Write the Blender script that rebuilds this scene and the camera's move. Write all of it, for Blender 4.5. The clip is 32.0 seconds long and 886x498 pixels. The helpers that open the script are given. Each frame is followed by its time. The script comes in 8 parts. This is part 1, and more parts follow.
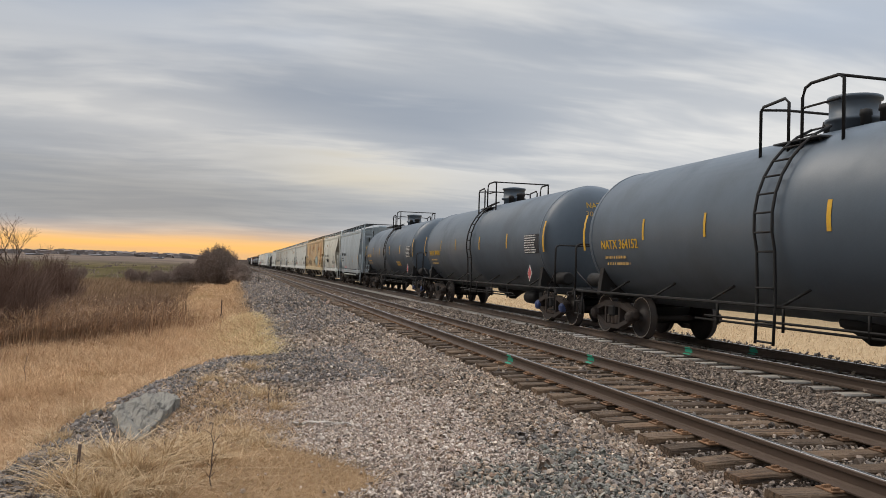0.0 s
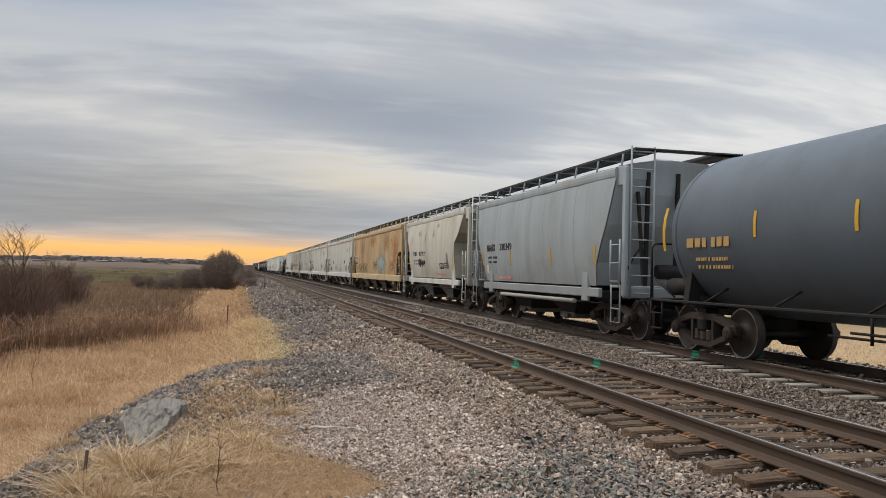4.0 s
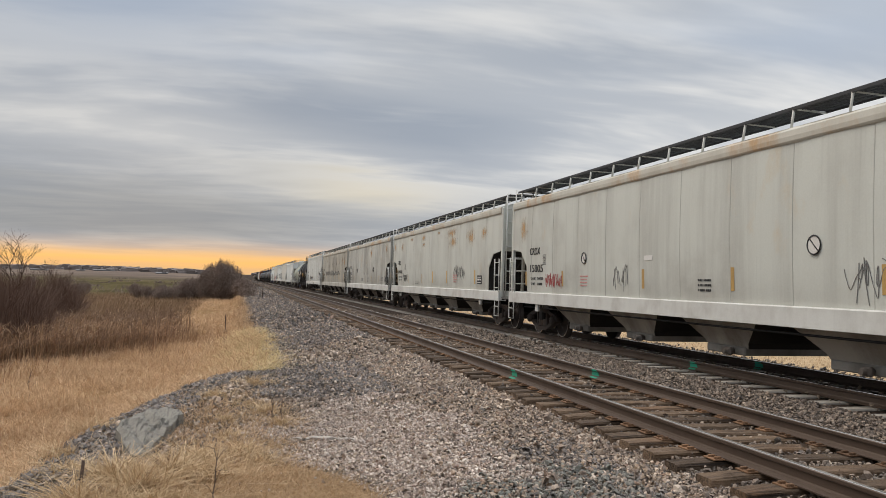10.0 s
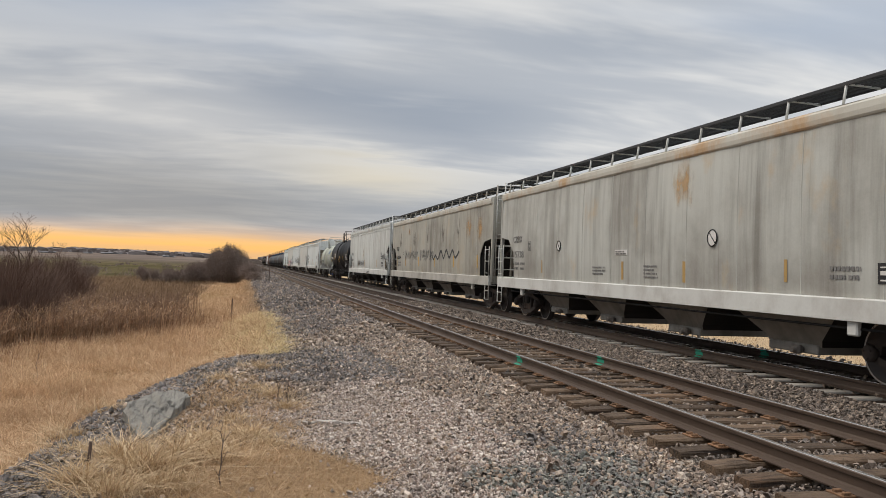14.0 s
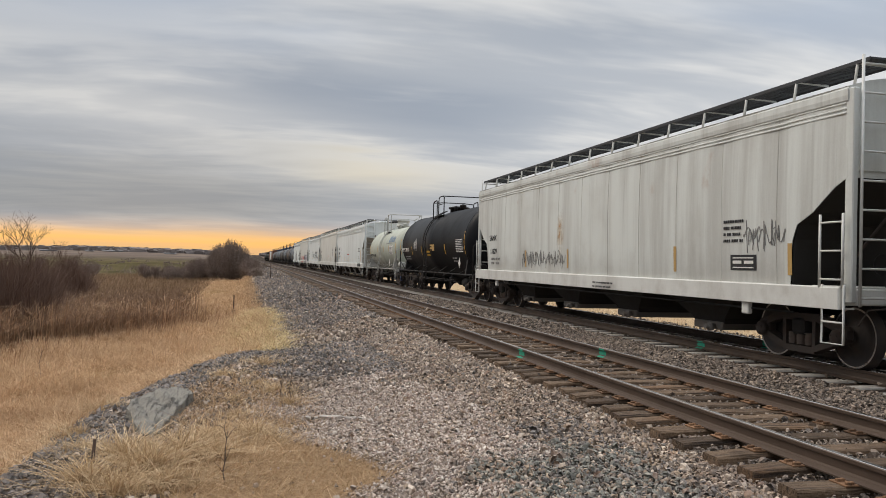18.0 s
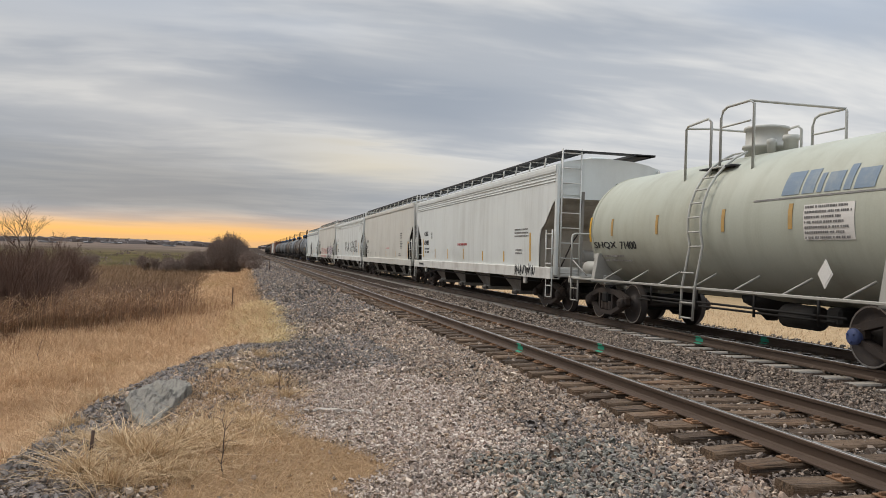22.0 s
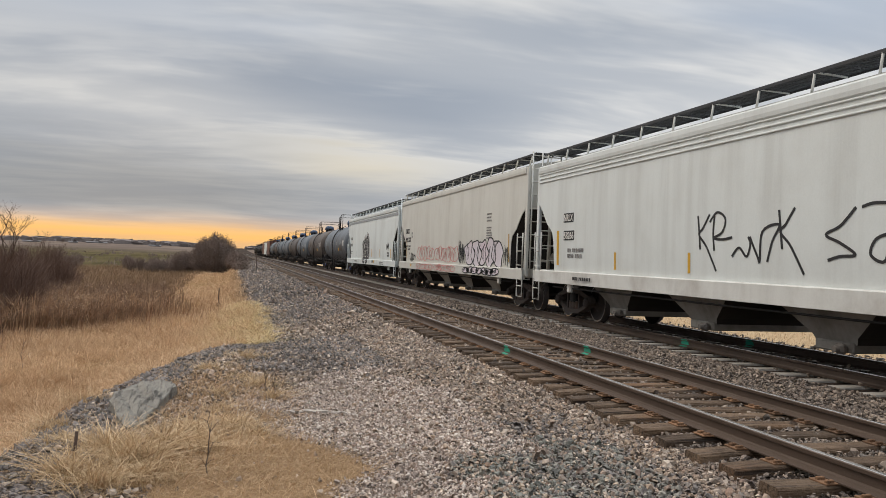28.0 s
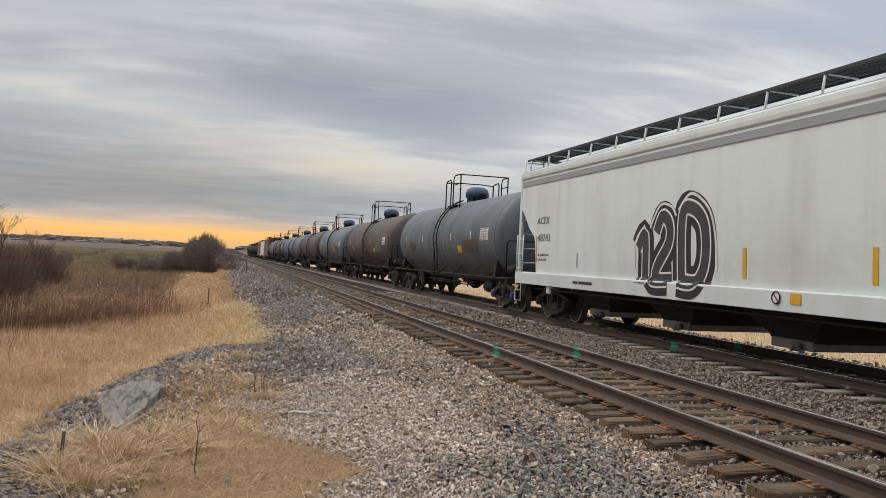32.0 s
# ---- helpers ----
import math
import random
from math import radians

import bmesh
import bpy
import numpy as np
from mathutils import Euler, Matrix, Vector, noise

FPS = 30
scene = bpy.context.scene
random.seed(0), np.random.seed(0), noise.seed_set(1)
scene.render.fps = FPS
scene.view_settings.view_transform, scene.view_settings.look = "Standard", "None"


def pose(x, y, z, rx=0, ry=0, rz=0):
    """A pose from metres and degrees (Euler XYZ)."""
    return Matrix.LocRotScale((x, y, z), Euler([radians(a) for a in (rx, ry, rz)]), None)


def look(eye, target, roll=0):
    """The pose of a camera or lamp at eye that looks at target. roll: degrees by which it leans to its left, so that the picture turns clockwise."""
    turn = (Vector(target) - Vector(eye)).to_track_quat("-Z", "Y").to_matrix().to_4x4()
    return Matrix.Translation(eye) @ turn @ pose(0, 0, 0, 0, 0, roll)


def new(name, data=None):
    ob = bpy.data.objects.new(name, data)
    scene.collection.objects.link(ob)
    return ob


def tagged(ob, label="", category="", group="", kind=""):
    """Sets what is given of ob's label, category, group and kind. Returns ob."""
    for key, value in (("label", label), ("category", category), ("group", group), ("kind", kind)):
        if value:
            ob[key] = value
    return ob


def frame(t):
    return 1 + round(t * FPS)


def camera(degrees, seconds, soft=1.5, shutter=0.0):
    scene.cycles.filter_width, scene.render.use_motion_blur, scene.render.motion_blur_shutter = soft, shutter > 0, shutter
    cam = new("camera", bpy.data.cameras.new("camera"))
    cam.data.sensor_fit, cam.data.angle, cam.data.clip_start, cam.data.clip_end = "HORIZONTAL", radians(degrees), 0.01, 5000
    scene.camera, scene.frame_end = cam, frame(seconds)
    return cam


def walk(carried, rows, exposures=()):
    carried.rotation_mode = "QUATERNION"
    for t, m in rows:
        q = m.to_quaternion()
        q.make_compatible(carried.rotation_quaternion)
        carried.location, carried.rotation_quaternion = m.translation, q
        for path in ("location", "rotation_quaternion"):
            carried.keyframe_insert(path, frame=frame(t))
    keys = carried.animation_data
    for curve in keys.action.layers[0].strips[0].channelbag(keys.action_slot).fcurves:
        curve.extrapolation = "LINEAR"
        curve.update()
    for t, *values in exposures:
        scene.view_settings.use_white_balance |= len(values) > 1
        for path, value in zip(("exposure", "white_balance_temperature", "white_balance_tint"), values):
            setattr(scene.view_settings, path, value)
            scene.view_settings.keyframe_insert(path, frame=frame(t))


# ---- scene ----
# ---------------------------------------------------------------- camera
# World: x to the right across the tracks, y along them away from the camera, z up from the rail heads.
EYE = (0.0, 0.0, 1.42)
cam = camera(57.8, 32.0, soft=0.45)


def aim(yaw, pitch, lean):
    """Camera pose at EYE, degrees: yaw to the right of the track, pitch up, lean to its left."""
    a, b = radians(yaw), radians(pitch)
    way = Vector((math.sin(a) * math.cos(b), math.cos(a) * math.cos(b), math.sin(b)))
    return look(EYE, Vector(EYE) + way, lean)


SWAY = [
    (0, 14.35, 1.39, 1.66), (0.5, 14.36, 1.48, 1.57), (1, 14.32, 1.54, 1.55), (1.5, 14.29, 1.54, 1.54),
    (2, 14.20, 1.54, 1.52), (2.5, 14.11, 1.53, 1.53), (3, 14.04, 1.56, 1.45), (3.5, 13.98, 1.63, 1.39),
    (5.5, 13.80, 1.76, 1.50), (6, 13.73, 1.73, 1.59), (6.5, 13.68, 1.73, 1.66), (7, 13.61, 1.79, 1.63),
    (7.5, 13.52, 1.90, 1.67), (8, 13.37, 2.06, 1.67), (8.5, 13.34, 2.28, 1.70), (9, 13.50, 2.41, 1.68),
    (9.5, 13.78, 2.45, 1.63), (10, 14.05, 2.43, 1.57), (10.5, 14.17, 2.31, 1.59), (11, 14.18, 2.12, 1.60),
    (11.5, 14.02, 1.86, 1.64), (12, 13.89, 1.63, 1.66), (12.5, 13.78, 1.54, 1.71), (13, 13.69, 1.48, 1.82),
    (13.5, 13.65, 1.47, 1.98), (14, 13.63, 1.40, 2.05), (14.5, 13.67, 1.33, 2.09), (16.5, 14.01, 0.97, 1.58),
    (17, 13.92, 0.97, 1.55), (17.5, 13.74, 0.97, 1.50), (18, 13.57, 0.98, 1.43), (18.5, 13.41, 0.95, 1.42),
    (19, 13.22, 0.94, 1.45), (19.5, 13.10, 0.86, 1.52), (20, 13.08, 0.78, 1.58), (20.5, 13.14, 0.69, 1.68),
    (21, 13.28, 0.61, 1.70), (21.5, 13.43, 0.54, 1.77), (22, 13.64, 0.54, 1.80), (22.5, 13.90, 0.65, 1.81),
    (23, 14.16, 0.82, 1.82), (23.5, 14.39, 1.00, 1.81), (24, 14.51, 1.10, 1.76), (24.5, 14.51, 1.11, 1.78),
    (25, 14.42, 1.03, 1.87), (25.5, 14.38, 1.07, 1.87), (27.5, 14.54, 0.68, 2.04), (28, 14.54, 0.70, 2.13),
    (28.5, 14.48, 0.76, 2.12), (29, 14.42, 0.82, 2.11), (29.5, 14.48, 0.88, 2.12), (30, 14.64, 0.96, 2.17),
    (30.5, 14.87, 1.01, 2.19), (31, 15.00, 1.01, 2.33), (31.5, 15.11, 0.96, 2.44), (32, 15.18, 0.86, 2.59),
]
walk(cam, [(t, aim(a, b, c)) for t, a, b, c in SWAY])

# ---------------------------------------------------------------- sky and light
SUN_AZ, SUN_EL = radians(-6.0), radians(9.0)


class Graph:
    """Small helper to write node trees."""

    def __init__(self, tree):
        self.tree = tree

    def add(self, kind, **sockets):
        n = self.tree.nodes.new(kind)
        for k, v in sockets.items():
            self.plug(n.inputs[k.replace("_", " ")], v)
        return n

    def plug(self, socket, v):
        if isinstance(v, bpy.types.NodeSocket):
            self.tree.links.new(v, socket)
        elif isinstance(v, (tuple, list)) and len(v) == 3 and socket.type == "RGBA":
            socket.default_value = (*v, 1)
        else:
            socket.default_value = v

    def math(self, op, a, b=0.0, c=None):
        n = self.tree.nodes.new("ShaderNodeMath")
        n.operation = op
        self.plug(n.inputs[0], a)
        self.plug(n.inputs[1], b)
        if c is not None:
            self.plug(n.inputs[2], c)
        return n.outputs[0]

    def mix(self, f, a, b, blend="MIX"):
        n = self.tree.nodes.new("ShaderNodeMix")
        n.data_type, n.blend_type = "RGBA", blend
        self.plug(n.inputs[0], f)
        self.plug(n.inputs[6], a)
        self.plug(n.inputs[7], b)
        return n.outputs[2]

    def ramp(self, f, lo, hi):
        n = self.tree.nodes.new("ShaderNodeMapRange")
        n.interpolation_type = "SMOOTHSTEP"
        for i, v in enumerate((f, lo, hi, 0.0, 1.0)):
            self.plug(n.inputs[i], v)
        return n.outputs[0]

    def noise(self, vec, scale, detail=3.0, rough=0.55):
        n = self.add("ShaderNodeTexNoise", Scale=scale, Detail=detail, Roughness=rough)
        self.plug(n.inputs["Vector"], vec)
        return n.outputs["Fac"]

    def stretch(self, vec, scale, loc=(0, 0, 0), rot=(0, 0, 0)):
        n = self.add("ShaderNodeMapping", Vector=vec)
        n.inputs["Scale"].default_value = scale
        n.inputs["Location"].default_value = loc
        n.inputs["Rotation"].default_value = rot
        return n.outputs[0]


def make_world():
    w = bpy.data.worlds.new("sky")
    scene.world = w
    w.use_nodes = True
    t = w.node_tree
    t.nodes.clear()
    g = Graph(t)
    way = g.add("ShaderNodeTexCoord").outputs["Generated"]
    sep = g.add("ShaderNodeSeparateXYZ", Vector=way)
    x, y, z = sep.outputs
    up = g.math("MAXIMUM", z, 0.0)
    # the cloud deck, seen in perspective on a high plane
    div = g.math("ADD", up, 0.12)
    px, py = g.math("DIVIDE", x, div), g.math("DIVIDE", y, div)
    deck = g.add("ShaderNodeCombineXYZ", X=px, Y=py, Z=0.0).outputs[0]
    bend = g.add("ShaderNodeTexNoise", Vector=deck, Scale=0.55, Detail=2.0).outputs["Color"]
    warp = g.add("ShaderNodeVectorMath")
    warp.operation = "MULTIPLY_ADD"
    g.plug(warp.inputs[0], bend)
    warp.inputs[1].default_value = (0.55, 0.70, 0.0)
    g.plug(warp.inputs[2], deck)
    deck = warp.outputs[0]
    big = g.noise(g.stretch(deck, (0.42, 0.80, 1), (3.1, 1.7, 0), (0, 0, 0.10)), 1.0, 3.0, 0.5)
    mid = g.noise(g.stretch(deck, (0.70, 1.5, 1), (7.7, 4.2, 0), (0, 0, 0.08)), 1.2, 4.0, 0.52)
    fine = g.noise(g.stretch(deck, (1.5, 4.0, 1), (1.7, 9.2, 0), (0, 0, 0.04)), 1.5, 3.0, 0.55)
    dens = g.math("ADD", g.math("MULTIPLY", big, 0.50), g.math("ADD", g.math("MULTIPLY", mid, 0.40), g.math("MULTIPLY", fine, 0.26)))
    thick = g.ramp(dens, 0.46, 0.68)
    az = g.math("MULTIPLY", g.math("ARCTAN2", x, y), 57.2958)
    el = g.math("MULTIPLY", g.math("ARCSINE", z), 57.2958)
    el = g.math("ADD", el, g.math("MULTIPLY", g.math("SUBTRACT", mid, 0.5), 4.5))

    def bank(a, e, wa, we, slope):
        """A long soft bank of the deck: middle, half widths in degrees, fall to the right."""
        u = g.math("SUBTRACT", az, a)
        v = g.math("SUBTRACT", g.math("SUBTRACT", el, e), g.math("MULTIPLY", u, -slope))
        q = g.math("ADD", g.math("POWER", g.math("ABSOLUTE", g.math("DIVIDE", u, wa)), 2.0), g.math("POWER", g.math("ABSOLUTE", g.math("DIVIDE", v, we)), 2.0))
        return g.math("POWER", 2.718, g.math("MULTIPLY", q, -1.0))

    thick = g.math("MULTIPLY", thick, 0.62)
    for a, e, wa, we, slope, k in ((2.0, 13.0, 15.0, 1.3, 0.06, 0.22), (14.0, 10.6, 11.0, 1.7, 0.04, 0.24), (-12.0, 18.5, 12.0, 2.6, 0.05, 0.26), (30.0, 16.0, 12.0, 1.5, 0.03, 0.18),
                                   (-9.0, 10.2, 12.0, 1.8, 0.04, -0.34), (-5.0, 15.6, 12.0, 1.2, 0.06, -0.30), (8.0, 6.9, 8.0, 1.1, 0.03, -0.45), (34.0, 9.0, 14.0, 3.0, 0.0, -0.30)):
        thick = g.math("ADD", thick, g.math("MULTIPLY", bank(a, e, wa, we, slope), k))
    thick = g.math("MINIMUM", g.math("MAXIMUM", thick, 0.0), 1.0)
    cloud = g.mix(thick, (0.655, 0.660, 0.664), (0.262, 0.310, 0.388))
    blue = g.ramp(g.noise(g.stretch(deck, (0.5, 0.8, 1), (2.2, 6.1, 0)), 1.0, 3.0, 0.5), 0.42, 0.62)
    high = g.ramp(up, 0.16, 0.34)
    cloud = g.mix(g.math("MULTIPLY", g.math("MULTIPLY", blue, high), 0.75), cloud, (0.41, 0.475, 0.58))
    cloud = g.mix(g.math("MULTIPLY", bank(-13.0, 18.8, 15.0, 3.4, 0.0), 0.60), cloud, (0.38, 0.455, 0.575))
    # the deck thins out towards +x, and is warm and bright where the hidden sun stands
    cloud = g.mix(1.0, cloud, g.mix(g.ramp(x, -0.28, 0.62), (0.95, 0.95, 0.95), (1.20, 1.19, 1.17)), "MULTIPLY")
    warm = g.math("MULTIPLY", bank(8.5, 6.4, 5.5, 1.2, 0.03), 0.75)
    cloud = g.mix(g.math("MULTIPLY", warm, g.math("SUBTRACT", 1.0, g.math("MULTIPLY", thick, 0.6))), cloud, (0.86, 0.78, 0.62))
    toward = g.math("ADD", g.math("MULTIPLY", x, math.sin(SUN_AZ)), g.math("MULTIPLY", y, math.cos(SUN_AZ)))
    # darker base of the deck above the clear strip at the horizon
    base = g.math("MULTIPLY", g.ramp(up, 0.026, 0.055), g.math("SUBTRACT", 1.0, g.ramp(g.math("ADD", up, g.math("MULTIPLY", g.math("SUBTRACT", mid, 0.5), 0.10)), 0.065, 0.165)))
    base = g.math("MULTIPLY", base, g.math("SUBTRACT", 0.72, g.math("MULTIPLY", g.ramp(x, -0.05, 0.28), 0.45)))
    cloud = g.mix(base, cloud, (0.215, 0.24, 0.27))
    # clear sunset strip under the deck
    wob = g.math("ADD", up, g.math("MULTIPLY", g.math("SUBTRACT", mid, 0.5), 0.016))
    strip = g.math("SUBTRACT", 1.0, g.ramp(wob, 0.014, 0.050))
    side = g.ramp(toward, 0.35, 0.98)
    core = g.math("MULTIPLY", g.ramp(wob, 0.006, 0.020), g.math("SUBTRACT", 1.0, g.ramp(wob, 0.022, 0.040)))
    low = g.mix(side, (0.48, 0.46, 0.45), g.mix(core, (0.80, 0.47, 0.22), (1.04, 0.56, 0.15)))
    col = g.mix(g.math("MULTIPLY", strip, 0.96), cloud, low)
    # overcast sky is brightest overhead
    lift = g.ramp(up, 0.32, 0.90)
    col = g.mix(1.0, col, g.mix(lift, (1.0, 1.0, 1.0), (2.72, 2.70, 2.66)), "MULTIPLY")
    sky = g.add("ShaderNodeTexSky")
    sky.sky_type, sky.sun_disc, sky.sun_elevation, sky.sun_rotation = "NISHITA", False, SUN_EL, SUN_AZ
    clear = g.add("ShaderNodeBackground", Color=sky.outputs[0], Strength=0.05)
    deckbg = g.add("ShaderNodeBackground", Color=col, Strength=1.0)
    both = g.add("ShaderNodeMixShader", Fac=0.975)
    t.links.new(clear.outputs[0], both.inputs[1])
    t.links.new(deckbg.outputs[0], both.inputs[2])
    out = g.add("ShaderNodeOutputWorld")
    t.links.new(both.outputs[0], out.inputs["Surface"])


make_world()
sun = new("sun", bpy.data.lights.new("sun", "SUN"))
sun.data.energy, sun.data.angle, sun.data.color = 1.6, radians(30), (1.0, 0.87, 0.72)
sun.matrix_basis = look((0, 0, 0), (math.sin(SUN_AZ + radians(-45)) * -1, math.cos(SUN_AZ + radians(-45)) * -1, -1.2))
scene.view_settings.exposure = 0.0

# ---------------------------------------------------------------- materials
MATS = {}


def paint(name, col, rough=0.7, metal=0.0, dirt=(0.10, 0.085, 0.07), amount=0.35, streak=0.0, rust=0.0, rust_col=(0.33, 0.13, 0.045),
          scale=1.2, grain=0.12, gscale=40.0, bump=0.15, spec=0.4, lo=0.0, vary=0.0, layer=False, fibre=0.0):
    """Weathered surface: broad stains, run-down streaks, rust blooms, fine grain and relief, in metres.
    lo: how far road dirt climbs up from below (rolling stock only)."""
    if name in MATS:
        return MATS[name]
    m = bpy.data.materials.new(name)
    m.use_nodes = True
    t = m.node_tree
    t.nodes.clear()
    g = Graph(t)
    ob = g.add("ShaderNodeTexCoord").outputs["Object"]
    rnd = g.add("ShaderNodeObjectInfo").outputs["Random"]
    shift = g.add("ShaderNodeVectorMath")
    g.plug(shift.inputs[0], ob)
    off = g.add("ShaderNodeCombineXYZ", X=g.math("MULTIPLY", rnd, 37.0), Y=g.math("MULTIPLY", rnd, 91.0), Z=g.math("MULTIPLY", rnd, 53.0)).outputs[0]
    g.plug(shift.inputs[1], off)
    p = shift.outputs[0]
    stain = g.ramp(g.noise(p, scale, 5.0, 0.6), 0.42, 0.75)
    c = g.mix(g.math("MULTIPLY", stain, amount), tuple(col), tuple(dirt))
    fine = g.noise(p, gscale, 3.0, 0.6)
    if streak:
        run = g.noise(g.stretch(p, (1.0, 2.1, 0.13)), 1.0, 5.0, 0.68)
        run2 = g.noise(g.stretch(p, (1.0, 0.9, 0.10)), 1.0, 3.0, 0.6)
        f = g.math("MULTIPLY", g.ramp(g.math("ADD", g.math("MULTIPLY", run, 0.6), g.math("MULTIPLY", run2, 0.45)), 0.46, 0.70), streak)
        c = g.mix(f, c, tuple(d * 0.72 for d in dirt))
    if streak > 0.3:
        thin = g.noise(g.stretch(p, (1.0, 9.0, 0.22), (3, 7, 1)), 1.0, 3.0, 0.6)
        c = g.mix(g.math("MULTIPLY", g.ramp(thin, 0.60, 0.74), 0.38 * streak), c, tuple(d * 0.5 for d in dirt))
    if lo:
        z = g.add("ShaderNodeSeparateXYZ", Vector=ob).outputs[2]
        f = g.math("MULTIPLY", g.math("SUBTRACT", 1.0, g.ramp(g.math("ADD", z, g.math("MULTIPLY", stain, -0.5)), 0.9, 1.9)), lo)
        c = g.mix(f, c, (0.15, 0.12, 0.095))
    if rust:
        n1 = g.noise(g.stretch(p, (1, 1.0, 0.7), (5, 3, 9)), 0.9, 5.0, 0.62)
        f = g.math("MULTIPLY", g.ramp(n1, 0.64 - 0.16 * rust, 0.80 - 0.1 * rust), min(1.0, 0.5 + rust * 0.4))
        c = g.mix(f, c, tuple(rust_col))
    c = g.mix(g.math("MULTIPLY", grain, 1.0), c, g.mix(fine, (0, 0, 0), tuple(min(1, 1.8 * v) for v in col)), "MIX")
    if layer:
        bed = g.noise(g.stretch(p, (22.0, 2.2, 9.0), (0, 0, 0), (0, 0, -0.30)), 1.0, 4.0, 0.6)
        c = g.mix(g.math("MULTIPLY", g.ramp(bed, 0.50, 0.64), 0.75), c, tuple(d * 0.55 for d in dirt))
        fine = g.math("ADD", fine, g.math("MULTIPLY", bed, 1.6))
    if fibre:
        split = g.noise(g.stretch(p, (1.3, 34.0, 20.0)), 1.0, 4.0, 0.65)
        c = g.mix(g.math("MULTIPLY", g.ramp(split, 0.50, 0.66), fibre), c, tuple(d * 0.6 for d in dirt))
        fine = g.math("ADD", fine, g.math("MULTIPLY", split, -2.2))
    if vary:
        c = g.mix(1.0, c, g.mix(rnd, (1 - vary,) * 3, (1 + vary,) * 3), "MULTIPLY")
    b = g.add("ShaderNodeBump", Strength=bump, Distance=0.02, Height=g.math("ADD", fine, g.math("MULTIPLY", stain, 0.4)))
    r = g.math("ADD", rough - 0.08, g.math("MULTIPLY", stain, 0.16))
    s = g.add("ShaderNodeBsdfPrincipled", Base_Color=c, Roughness=r, Metallic=metal, Normal=b.outputs[0])
    s.inputs["Specular IOR Level"].default_value = spec
    t.links.new(s.outputs[0], g.add("ShaderNodeOutputMaterial").inputs["Surface"])
    MATS[name] = m
    return m


def blades(name, a, b, rough=0.8, through_light=0.25):
    """Dry stems and leaves: colour varies from piece to piece."""
    m = bpy.data.materials.new(name)
    m.use_nodes = True
    t = m.node_tree
    t.nodes.clear()
    g = Graph(t)
    geo = g.add("ShaderNodeNewGeometry")
    isl = geo.outputs["Random Per Island"]
    broad = g.noise(g.add("ShaderNodeTexCoord").outputs["Object"], 0.35, 3.0)
    c = g.mix(isl, tuple(a), tuple(b))
    c = g.mix(g.math("MULTIPLY", g.ramp(broad, 0.35, 0.7), 0.35), c, tuple(v * 0.62 for v in a))
    s = g.add("ShaderNodeBsdfPrincipled", Base_Color=c, Roughness=rough)
    s.inputs["Specular IOR Level"].default_value = 0.2
    tr = g.add("ShaderNodeBsdfTranslucent", Color=c)
    mx = g.add("ShaderNodeMixShader", Fac=through_light)
    t.links.new(s.outputs[0], mx.inputs[1])
    t.links.new(tr.outputs[0], mx.inputs[2])
    t.links.new(mx.outputs[0], g.add("ShaderNodeOutputMaterial").inputs["Surface"])
    return m


def sprayed(name, col, fade=0.55, hard=0.25, most=0.9):
    """Paint or rust that thins out towards its patch's rim in ragged noise."""
    m = bpy.data.materials.new(name)
    m.use_nodes = True
    t = m.node_tree
    t.nodes.clear()
    g = Graph(t)
    tc = g.add("ShaderNodeTexCoord")
    sep = g.add("ShaderNodeSeparateXYZ", Vector=tc.outputs["Generated"]).outputs
    a, b = g.math("SUBTRACT", sep[1], 0.5), g.math("SUBTRACT", sep[2], 0.5)
    far = g.math("SQRT", g.math("ADD", g.math("MULTIPLY", a, a), g.math("MULTIPLY", b, b)))
    n = g.noise(tc.outputs["Object"], 3.2, 5.0, 0.62)
    n2 = g.noise(g.stretch(tc.outputs["Object"], (1, 5.0, 0.8)), 1.5, 4.0, 0.6)
    f = g.math("ADD", g.math("SUBTRACT", fade, g.math("MULTIPLY", far, 2.6)), g.math("MULTIPLY", g.math("SUBTRACT", g.math("ADD", n, n2), 1.0), 1.1))
    f = g.ramp(f, 0.0, hard + 0.35)
    s = g.add("ShaderNodeBsdfPrincipled", Base_Color=g.mix(n, tuple(v * 0.75 for v in col), tuple(min(1, v * 1.2) for v in col)), Roughness=0.85)
    tr = g.add("ShaderNodeBsdfTransparent")
    mx = g.add("ShaderNodeMixShader", Fac=g.math("MULTIPLY", f, most))
    t.links.new(tr.outputs[0], mx.inputs[1])
    t.links.new(s.outputs[0], mx.inputs[2])
    t.links.new(mx.outputs[0], g.add("ShaderNodeOutputMaterial").inputs["Surface"])
    return m


